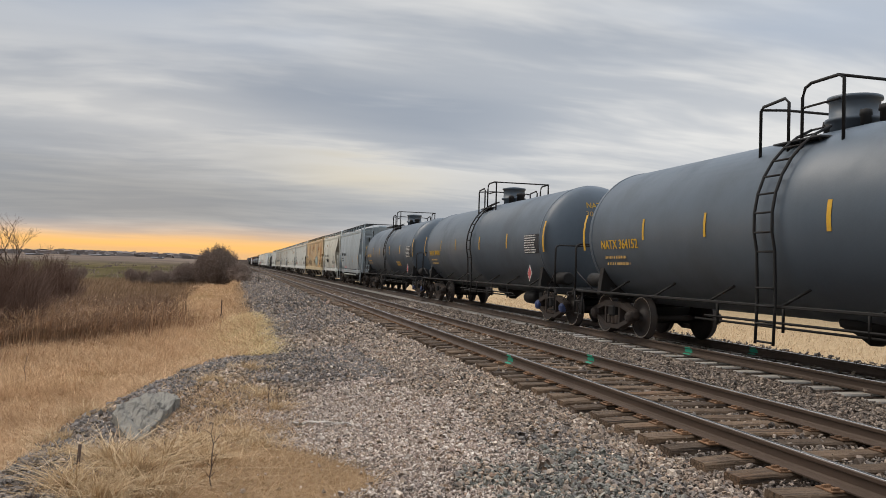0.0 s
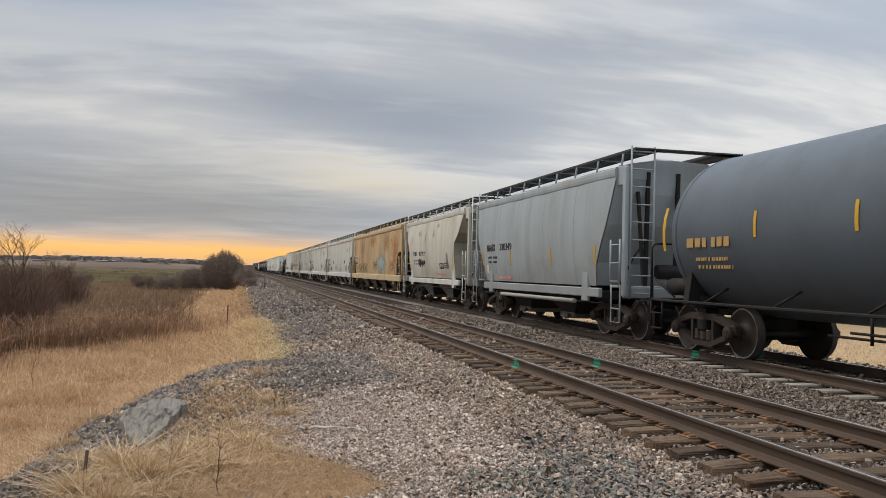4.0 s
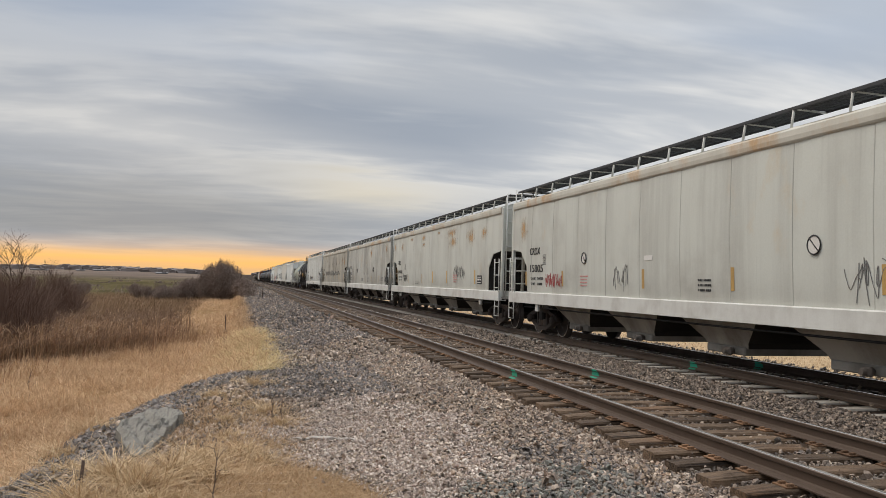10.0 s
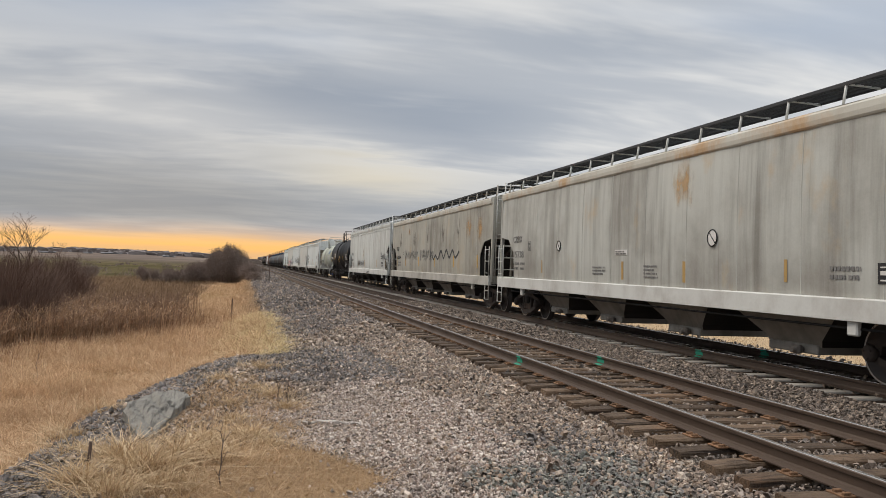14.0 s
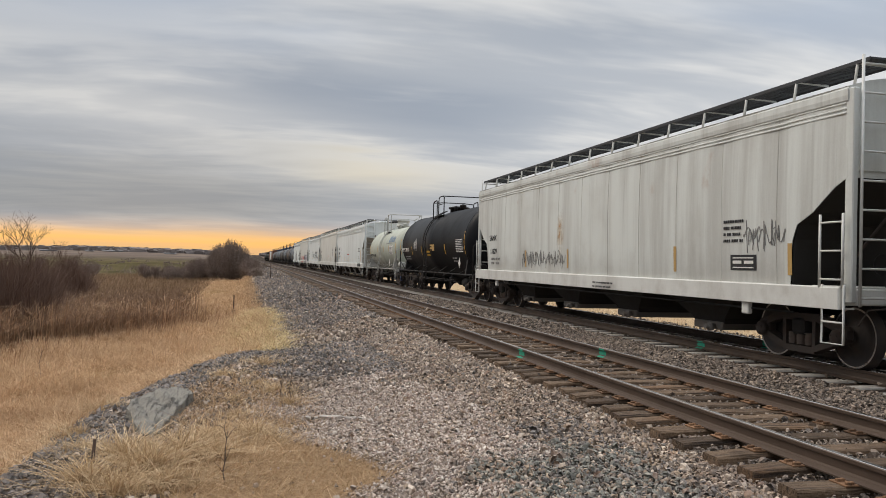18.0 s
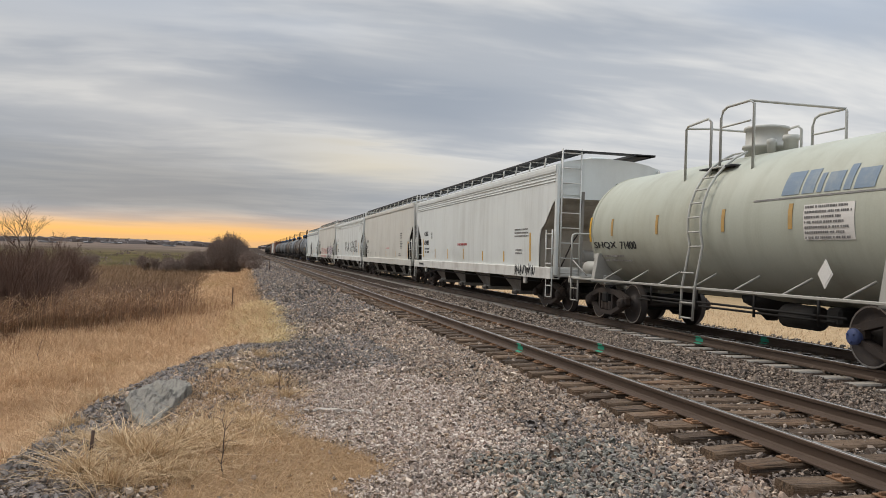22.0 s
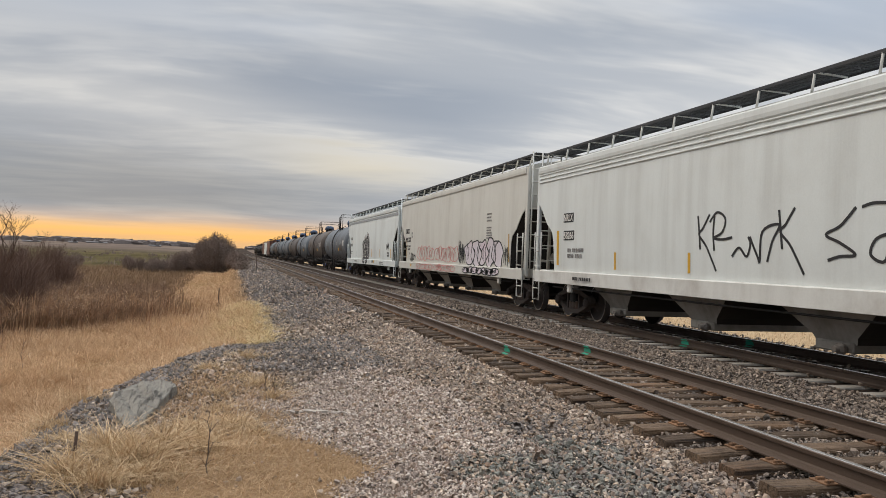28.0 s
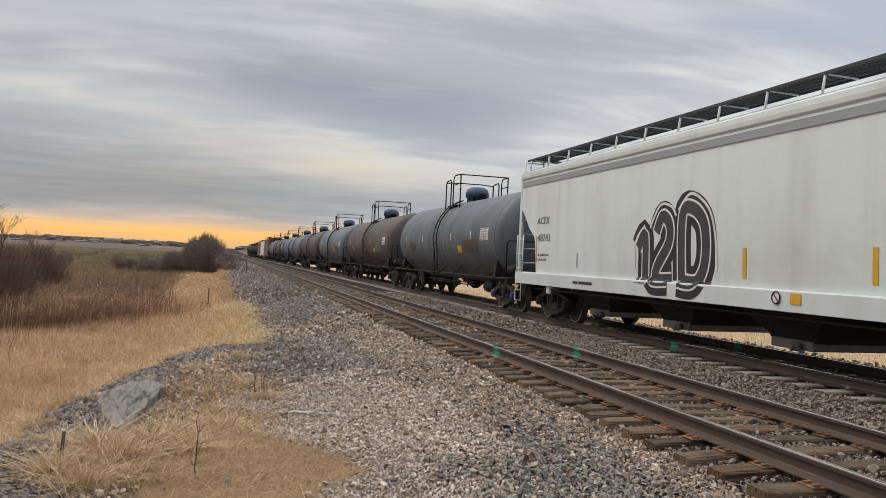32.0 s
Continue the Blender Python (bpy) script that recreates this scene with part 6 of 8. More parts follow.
car, xf, L, ye = hopper(170.28, 188.88, WHITE_WORN, "worn white covered hopper car with rail bands and graffiti", eave=4.0, band=(3.66, 3.72, 3.80), seam_col=SEAM_DIRT, ribs=12, sill_col=SILL_WHITE, bay_col=BLACK, bay_foot=0.7, end_in=0.46, post_in=0.44, cut=2.75, slant=1.2, profile=((0, 0.05, 0.14, 0.42, 0.8, 1.0), (0, 0.45, 0.60, 0.70, 0.92, 1.0)), rake=0.0)
mark(car, "SAMX", 7.50, 6.73, 2.21, 0.18, xf)
mark(car, "11629", 7.39, 6.71, 1.76, 0.18, xf)
weights(car, 7.3, 1.56, xf, mat_=GREY_INK)
tag(car, 4.25, 1.02, 1.42, 0.38, xf, GREY_INK, 51, 10, 0.013, "grey scrawled graffiti along the sill")
reflectors(car, [3.92, 0.79, -4.4, -7.7], 1.36, 1.85, xf, OLD_REFLECTOR)
blot(car, 1.3, 2.3, 0.6, 1.3, xf, RUST_PATCH, 53)
qualification(car, -6.2, -6.9, 1.42, 1.68, xf)
bars(car, -6.0, 2.25, xf, 0.6, 4, 0.11, 0.05, INK, 6)
tag(car, -6.6, -7.6, 1.8, 0.4, xf, GREY_INK, 55, 4, 0.015)
bars(car, -1.0, 1.05, xf, 1.2, 2, 0.09, 0.04, INK, 9, out=0.14)

car, xf, L, ye = tank(188.6, 204.1, TANK_BLACK, "black tank car with white lettering and yellow marks", lip=0.01, dome_kind="low", guard=1.95, mid=0.5)
head_mark(car, "SHPX", ye, -0.95, -0.35, 2.80, 0.19, WHITE_INK)
mark(car, "SHPX", 6.28, 5.50, 1.96, 0.19, xf, WHITE_INK)
mark(car, "202367", 5.40, 4.55, 1.96, 0.19, xf, WHITE_INK)
bars(car, 5.75, 1.70, xf, 1.6, 2, 0.12, 0.05, GREY_INK, 3)
tag(car, 3.3, 2.6, 2.05, 0.5, xf, WHITE_INK, 61, 4, 0.012, "small white painted emblem")
reflectors(car, [3.8, 1.6, -2.95], 1.78, 2.20, xf, REFLECTOR, 0.09)
reflectors(car, [6.75, -6.08], 1.78, 2.66, xf, REFLECTOR, 0.10)
panel_of_print(car, -4.77, -5.93, 1.84, 2.38, xf, INK, WHITE_INK, 8, 5)
panel(car, 0.55, -0.08, 1.72, 1.96, xf, REFLECTOR, "yellow_label")
panel(car, -0.25, -1.05, 1.95, 2.23, xf, OLD_REFLECTOR, "worn_label")
placard(car, -5.40, 1.42, lambda y, z: -1.53, 0.22, WHITE_INK, "white diamond placard")
bars(car, -3.9, 1.62, xf, 0.8, 2, 0.12, 0.06, GREY_INK, 8)

car, xf, L, ye = tank(204.1, 216.6, TANK_PALE, "small pale green-grey tank car with tall railing", r=1.38, zc=2.17, rail_col=PALE_RAIL, top_rail=0.82, lip=0.01, guard=2.2)
mark(car, "SHQX", 4.57, 3.44, 1.72, 0.17, xf)
mark(car, "71400", 3.24, 2.51, 1.72, 0.17, xf)
bars(car, 4.5, 1.56, xf, 1.6, 2, 0.10, 0.04, GREY_INK, 3)
for k, (a, b) in enumerate(((-2.20, -2.60), (-2.66, -2.92), (-2.98, -3.08), (-3.14, -3.46), (-3.52, -3.66), (-3.72, -4.10))):
    panel(car, a, b, 2.56, 2.86 + (0.08 if k in (0, 1, 4) else 0), xf, LOGO_BLUE, "faded_sign_block", "faded blue painted shape")
panel(car, -1.53, -4.6, 2.50, 2.525, xf, GREY_INK, "painted_line")
panel_of_print(car, -2.79, -3.81, 1.84, 2.38, xf, WHITE_INK, GREY_INK, 7, 5)
placard(car, -3.37, 1.34, lambda y, z: -1.45, 0.22, WHITE_INK, "white diamond placard")
reflectors(car, [3.59, 1.57, -0.73, -2.49], 2.02, 2.42, xf, OLD_REFLECTOR, 0.10)
reflectors(car, [4.75, -4.7], 1.9, 2.5, xf, REFLECTOR, 0.10)

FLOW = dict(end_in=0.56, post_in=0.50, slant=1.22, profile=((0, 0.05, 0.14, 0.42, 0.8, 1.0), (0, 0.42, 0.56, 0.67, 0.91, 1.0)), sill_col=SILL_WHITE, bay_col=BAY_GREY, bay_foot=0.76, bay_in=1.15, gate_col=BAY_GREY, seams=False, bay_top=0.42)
car, xf, L, ye = hopper(216.6, 235.1, WHITE, "clean white covered hopper car with banded upper side", eave=4.0, band=(3.58, 3.66, 3.76), cut=3.1, slope_col=BAY_WHITE, **{**FLOW, "end_in": 0.44, "post_in": 0.44})
mark(car, "CUBX", 7.09, 6.30, 2.35, 0.21, xf)
mark(car, "69488", 7.07, 6.20, 1.93, 0.22, xf)
weights(car, 6.98, 1.72, xf)
plate_sign(car, 5.61, 2.35, xf)
reflectors(car, [7.28, -6.95], 1.36, 2.20, xf, REFLECTOR)
reflectors(car, [4.93, 2.72, 0.30], 1.34, 1.74, xf, REFLECTOR, 0.08)
reflectors(car, [-2.2, -4.55], 1.32, 1.66, xf, REFLECTOR)
bars(car, -5.6, 2.32, xf, 1.2, 3, 0.10, 0.045, GREY_INK, 6)
bars(car, -5.7, 1.7, xf, 0.6, 2, 0.10, 0.045, GREY_INK, 6)
bars(car, 7.6, 1.06, xf, 1.1, 1, 0.1, 0.09, INK, 8, out=0.14)
tag(car, -5.9, -7.6, 0.95, 0.32, lambda y, z: -1.607, INK, 71, 6, 0.02, "black scrawled graffiti on the sill")
mark(car, "DO NOT HAMMER ON CAR", 1.15, -0.21, 1.87, 0.09, xf, RED_INK, label="faded red warning words")
end_y = -(ye + 0.004)
me = part("end_lettering", lettering("CUBX", 0.20), None, car)
me.data.materials.clear()
me.data.materials.append(INK)
me.matrix_basis = Matrix(((1, 0, 0, 0.20), (0, 0, -1, end_y - 0.01), (0, 1, 0, 3.45), (0, 0, 0, 1)))

car, xf, L, ye = hopper(235.1, 252.8, BUFF, "buff-white covered hopper car with smooth sides", eave=4.08, cut=2.95, **{**FLOW, "rake": 0.16, "sill_col": BUFF})
bars(car, 7.1, 2.3, xf, 0.8, 2, 0.42, 0.18, GREY_INK, 2)
bars(car, 7.0, 1.65, xf, 0.8, 2, 0.13, 0.05, GREY_INK, 2)
reflectors(car, [5.4, 3.4, 1.6], 1.30, 1.60, xf, GREY_INK, 0.04)
reflectors(car, [-0.6, -3.6], 1.32, 1.66, xf, REFLECTOR)
reflectors(car, [-7.1], 1.30, 2.16, xf, OLD_REFLECTOR)
bars(car, -5.0, 2.6, xf, 0.6, 3, 0.12, 0.05, GREY_INK, 6)
bars(car, -5.0, 2.15, xf, 0.8, 5, 0.085, 0.045, GREY_INK, 7)
bars(car, -0.6, 1.82, xf, 1.4, 1, 0.1, 0.05, PINK_INK, 8)
bars(car, -4.6, 1.5, xf, 0.6, 2, 0.09, 0.05, GREY_INK, 9)

car, xf, L, ye = hopper(252.8, 271.5, WHITE, "white covered hopper car with black scrawled graffiti", eave=4.02, band=(3.60, 3.70, 3.80), cut=3.05, **{**FLOW, "end_in": 0.46, "post_in": 0.44})
for words, y0, y1, z, h in (("NRLX", 7.16, 6.58, 2.45, 0.23), ("58266", 7.14, 6.52, 2.00, 0.24)):
    panel(car, y0, y1, z, z + h, xf, INK, "stencil_patch", "black stencil patch")
    mark(car, words, y0 - 0.03, y1 + 0.03, z + 0.03, h - 0.06, xf, WHITE_INK, out=0.012)
bars(car, 6.9, 1.75, xf, 1.0, 2, 0.14, 0.09, GREY_INK, 2)
reflectors(car, [7.5, -6.98], 1.37, 2.25, xf, REFLECTOR, 0.13)
reflectors(car, [4.4, 1.55, -4.2], 1.32, 1.70, xf, REFLECTOR, 0.08)
GRAF = {
    "K": [[(0, 1.0), (0.06, 0.6), (0.10, 0.25)], [(0.45, 1.02), (0.2, 0.72), (0.05, 0.58), (0.35, 0.3), (0.72, -0.22)]],
    "R": [[(0.10, 0.98), (0.06, 0.6), (0.10, 0.22)], [(-0.08, 0.85), (0.2, 1.05), (0.5, 0.9), (0.4, 0.62), (0.1, 0.5), (0.4, 0.46), (0.75, 0.5)]],
    "U": [[(0.0, 0.1), (0.25, 0.28), (0.5, 0.1), (0.62, 0.35), (0.55, 0.5)]],
    "N": [[(0.0, 0.5), (0.25, 0.1), (0.32, 0.02), (0.4, 0.6), (0.9, 0.72), (0.7, 0.4), (0.55, 0.0)]],
    "S": [[(0.75, 0.95), (0.4, 0.65), (0.05, 0.5), (0.4, 0.35), (0.75, 0.15), (0.4, 0.12), (0.1, 0.05)]],
    "A": [[(0, 0.95), (0.3, 1.0), (0.72, 0.92), (0.6, 0.5), (0.5, 0.05), (0.2, 0.15), (0.3, 0.4), (0.6, 0.5)]],
    "M": [[(0, 0), (0.08, 0.95), (0.25, 0.4), (0.42, 0.95), (0.5, 0)]],
    "B": [[(0, 0), (0.05, 1), (0.4, 0.8), (0.1, 0.5), (0.5, 0.3), (0, 0)]],
}
y = 1.28
for ch, w in (("K", 0.52), ("R", 0.72), ("U", 0.58), ("N", 0.85), ("K", 1.18), ("S", 0.85), ("A", 0.85), ("R", 0.80), ("M", 0.62), ("A", 0.80), ("B", 0.5)):
    scrawl(car, GRAF[ch], y, 1.56, xf, 0.80, INK, 0.021, label="black sprayed tag")
    y -= w * 0.80
panel_of_print(car, -5.11, -6.11, 1.95, 2.49, xf, WHITE_INK, GREY_INK, 6, 8)
qualification(car, -5.81, -6.19, 1.53, 1.79, xf)
tag(car, -5.3, -5.8, 1.55, 0.3, xf, GREY_INK, 77, 3, 0.014)
for k, (y, w) in enumerate(((-7.0, 0.9), (-4.6, 0.3), (-3.2, 0.25), (2.1, 0.3), (-0.6, 0.2), (4.8, 0.2), (6.2, 0.15), (-6.0, 0.5))):
    blot(car, y, 3.87, w, 0.10, xf, DARK_RUST, 80 + k)
blot(car, -7.35, 3.3, 0.16, 0.4, xf, DARK_RUST, 95)
bars(car, 6.3, 1.06, xf, 1.2, 1, 0.1, 0.08, INK, 8, out=0.14)

car, xf, L, ye = hopper(271.5, 289.5, BUFF, "buff covered hopper car with red and black graffiti", eave=4.15, cut=2.95, **{**FLOW, "rake": 0.16, "sill_col": BUFF, "bay_col": BAY_WHITE, "bay_foot": 0.74, "bay_in": 1.0})
mark(car, "DAKX", 7.42, 6.68, 2.56, 0.23, xf)
mark(car, "395322", 7.42, 6.36, 2.16, 0.22, xf)
weights(car, 7.36, 1.93, xf, "221400", "64600")
plate_sign(car, 6.19 - 0.1, 2.48, xf)
reflectors(car, [7.2, -7.15], 1.40, 2.25, xf, OLD_REFLECTOR)
tag(car, 6.6, 5.3, 1.28, 0.36, xf, INK, 85, 3, 0.020, "black scrawled graffiti")
bubbles(car, 4.9, 2.0, 1.36, 0.55, 5, 3, xf, PINK_INK, None, 0.013, "red outlined graffiti forms")
bubbles(car, 1.6, -1.6, 1.36, 0.55, 6, 4, xf, PINK_INK, None, 0.013, "red outlined graffiti forms")
sillf = lambda y, z: -1.607
bubbles(car, 4.6, 1.8, 0.95, 0.22, 5, 5, sillf, PINK_INK, None, 0.011, "red outlined graffiti on the sill")
bubbles(car, 1.4, -1.5, 0.95, 0.22, 6, 6, sillf, PINK_INK, None, 0.011, "red outlined graffiti on the sill")
tag(car, -1.75, -2.5, 1.30, 0.75, xf, INK, 87, 3, 0.022)
bubbles(car, -2.75, -6.55, 1.26, 0.85, 5, 8, xf, INK, LILAC, 0.022, "black outlined white graffiti forms")
bubbles(car, -2.75, -6.4, 0.96, 0.20, 7, 12, sillf, INK, LILAC, 0.016, "black outlined graffiti carried onto the sill")
tag(car, -6.7, -7.2, 1.35, 0.5, xf, INK, 88, 2, 0.018)
bars(car, -5.0, 2.95, xf, 0.5, 3, 0.11, 0.05, GREY_INK, 6)
bars(car, -5.0, 2.50, xf, 0.6, 5, 0.085, 0.045, GREY_INK, 7)
panel(car, 5.9, 5.7, 1.02, 1.14, sillf, REFLECTOR, "yellow_label", out=0.01)

car, xf, L, ye = hopper(289.5, 308.0, WHITE_COOL, "white covered hopper car with grey band and large graffiti", eave=4.0, cut=3.0, stripe=(3.60, 3.74), **{**FLOW, "sill_col": WHITE_COOL, "bay_col": BLACK, "bay_foot": 0.7, "bay_in": 1.0})
mark(car, "ACFX", 7.48, 6.68, 2.51, 0.19, xf, GREY_INK)
mark(car, "48743", 7.43, 6.63, 2.06, 0.19, xf, GREY_INK)
bars(car, 7.4, 1.7, xf, 0.7, 2, 0.12, 0.05, GREY_INK, 2)
skin = lambda y, z: xf(y, z) if z > 1.23 else sillf(y, z)
ONE = [[(0.05, 0.9), (0.32, 1.15), (0.34, 0.2)]]
TWO = [[(0.75, 1.2), (0.95, 1.5), (1.2, 1.35), (1.2, 1.0), (0.8, 0.55), (0.75, 0.3), (1.3, 0.3)]]
LAST = [[(1.65, 0.3), (1.65, 1.5), (2.0, 1.6), (2.35, 1.3), (2.4, 0.7), (2.15, 0.3), (1.65, 0.3)]]
for rr, m, o, lb in ((0.30, INK, 0.005, "black sprayed graffiti backing"), (0.155, WHITE_INK, 0.009, "white graffiti outline"), (0.115, DARK_FILL, 0.013, "dark graffiti numerals")):
    for st in (ONE, TWO, LAST):
        scrawl(car, st, 2.25, 0.96, skin, 1.0, m, rr, label=lb, out=o)
scrawl(car, [[(-0.1, 0.5), (-0.05, 1.05), (0.3, 1.35)], [(0.5, 1.3), (0.85, 1.72), (1.25, 1.68), (1.42, 1.5)], [(1.5, 1.6), (1.9, 1.88), (2.45, 1.6), (2.68, 1.1), (2.72, 0.5)]], 2.25, 0.96, skin, 1.0, WHITE_INK, 0.025, label="white graffiti outline", out=0.010)
reflectors(car, [-1.10, -3.70, -7.0], 1.36, 1.85, xf, REFLECTOR, 0.10)
reflectors(car, [5.03], 1.40, 1.75, xf, GREY_INK, 0.04)
reflectors(car, [7.5], 1.5, 2.2, xf, OLD_REFLECTOR, 0.06)
tag(car, -5.9, -6.5, 1.78, 0.42, xf, INK, 91, 2, 0.026, "black scrawled tag")
qualification(car, -6.0, -6.5, 1.42, 1.66, xf)
panel(car, -2.28, -2.50, 1.02, 1.18, sillf, REFLECTOR, "yellow_label", out=0.01)
round_sign(car, -1.99, 1.10, sillf, 0.09)
bars(car, 5.0, 1.06, sillf, 1.2, 1, 0.1, 0.06, INK, 8, out=0.012)
bars(car, -4.2, 1.10, sillf, 1.6, 2, 0.10, 0.045, GREY_INK, 8, out=0.012)

cols = [GREY_TANK, BROWN_TANK, GREY_TANK, BROWN_TANK, GREY_TANK, GREY_TANK, BROWN_TANK, GREY_TANK]
for k, c in enumerate(cols):
    car, xf, L, ye = tank(308.0 + 16.45 * k, 308.0 + 16.45 * (k + 1), c, "dirty grey tank car with a blue-topped railing" if c is GREY_TANK else "dark brown soiled tank car with a top railing", near=k < 2,
                          dome_kind="round", dome=BLUE_DOME, lip=0.02, top_rail=0.95)
    if k < 3:
        panel(car, -3.3, -4.9, 1.75, 2.2, xf, BROWN_TANK if c is GREY_TANK else GREY_TANK, "painted_patch", "painted-out dark patch")
        panel(car, 4.6, 3.7, 1.8, 2.2, xf, BROWN_TANK if c is GREY_TANK else GREY_TANK, "painted_patch", "painted-out dark patch")
        panel_of_print(car, -5.2, -6.0, 2.15, 2.55, xf, WHITE_INK, GREY_INK, 5, k)
        reflectors(car, [5.4, 2.4, -1.8, -4.2], 2.2, 2.5, xf, WHITE_INK, 0.06)
        panel(car, -2.6, -3.1, 1.75, 2.0, xf, REFLECTOR, "yellow_label")
hopper(439.6, 456.0, BOX_RED, "rust-brown covered hopper car far back", eave=4.2, near=False)
hopper(456.0, 474.0, WHITE, "white covered hopper car far back", eave=3.9, near=False)
hopper(474.0, 490.0, BOX_RED, "rust-brown covered hopper car far back", eave=4.0, near=False)
for k in range(6):
    tank(490.0 + 16.4 * k, 506.4 + 16.4 * k, TANK_BLACK, "black tank car far back in the train", near=False)

# ---------------------------------------------------------------- loose stone
RNG = np.random.default_rng(11)
BALLAST = stones("ballast", [(0.054, 0.043, 0.036), (0.175, 0.132, 0.100), (0.289, 0.217, 0.161), (0.457, 0.349, 0.249), (0.323, 0.202, 0.134), (0.134, 0.123, 0.113), (0.833, 0.672, 0.524), (0.215, 0.155, 0.113), (0.403, 0.282, 0.181), (0.088, 0.073, 0.060)])
BED_STONE = stones("track_bed_stone", [(0.039, 0.030, 0.024), (0.109, 0.081, 0.062), (0.172, 0.127, 0.094), (0.276, 0.201, 0.144), (0.414, 0.322, 0.241), (0.081, 0.067, 0.057)])
PALE_STONE = stones("dusty_gravel", [(0.16, 0.12, 0.10), (0.45, 0.35, 0.285), (0.72, 0.60, 0.50), (0.36, 0.245, 0.19), (0.82, 0.72, 0.62), (0.26, 0.19, 0.15)])
GREEN_STONE = stones("greenish_ballast", [(0.062, 0.065, 0.055), (0.126, 0.132, 0.113), (0.198, 0.202, 0.173), (0.324, 0.306, 0.252), (0.096, 0.096, 0.084)])
DARK_STONE = stones("dark_ballast", [(0.057, 0.052, 0.051), (0.109, 0.099, 0.094), (0.172, 0.152, 0.140), (0.276, 0.239, 0.216), (0.127, 0.101, 0.085)])


def solid(kind):
    """Corner points and triangles of a broken stone: flat-topped near the camera, plainer farther off."""
    if kind == "near":
        low = [(math.cos(k * math.tau / 5), math.sin(k * math.tau / 5), -0.55) for k in range(5)]
        top = [(0.62 * math.cos(k * math.tau / 4 + 0.4), 0.62 * math.sin(k * math.tau / 4 + 0.4), 0.62) for k in range(4)]
        v = np.array(low + top)
        f = [(0, 1, 5), (1, 6, 5), (1, 2, 6), (2, 3, 7), (2, 7, 6), (3, 4, 8), (3, 8, 7), (4, 0, 5), (4, 5, 8), (5, 6, 7), (5, 7, 8)]
    else:
        v = np.array([(1, 0, 0), (-1, 0, 0), (0, 1, 0), (0, -1, 0), (0, 0, 1), (0, 0, -1)], float) * 1.15
        f = [(0, 2, 4), (2, 1, 4), (1, 3, 4), (3, 0, 4), (2, 0, 5), (1, 2, 5), (3, 1, 5), (0, 3, 5)]
    return v, np.array(f)


def rocks(name, x, y, size, material, label, sink=0.25, kind="near"):
    """Broken stones lying on the ground, all in one mesh."""
    n = len(x)
    base, tris = solid(kind)
    v = base[None] * (0.72 + 0.42 * RNG.random((n, len(base), 1))) + RNG.normal(0, 0.13, (n, len(base), 3))
    v *= (np.array([1.05, 0.80, 0.66]) * (0.75 + 0.5 * RNG.random((n, 1, 3))))
    # random turns, mostly about the upright
    q = RNG.normal(size=(n, 4)) * np.array([1, 0.45, 0.45, 1.0])
    q /= np.linalg.norm(q, axis=1, keepdims=True)
    w, a, b, c = q.T
    R = np.stack([1 - 2 * (b * b + c * c), 2 * (a * b - c * w), 2 * (a * c + b * w), 2 * (a * b + c * w), 1 - 2 * (a * a + c * c), 2 * (b * c - a * w),
                  2 * (a * c - b * w), 2 * (b * c + a * w), 1 - 2 * (a * a + b * b)], -1).reshape(n, 3, 3)
    v = np.einsum("nij,nkj->nki", R, v) * size[:, None, None] * 0.5
    z = ground_z(x, y) + size * (0.5 - sink) * 0.55 + RNG.random(n) * size * 0.5
    v += np.stack([x, y, z], -1)[:, None, :]
    f = (np.arange(n) * len(base))[:, None, None] + tris[None]
    ob = bulk(name, v.reshape(-1, 3), f.reshape(-1, 3), material)
    return tagged(ob, label, "gravel", kind="stuff")


def scatter(n, x0, x1, y0, y1):
    return RNG.uniform(x0, x1, n), RNG.uniform(y0, y1, n)


def uneven(x, y):
    return wave(x, y, 2.3, 1.0) * 0.5 + wave(x, y, 5.1, 4.0) * 0.3


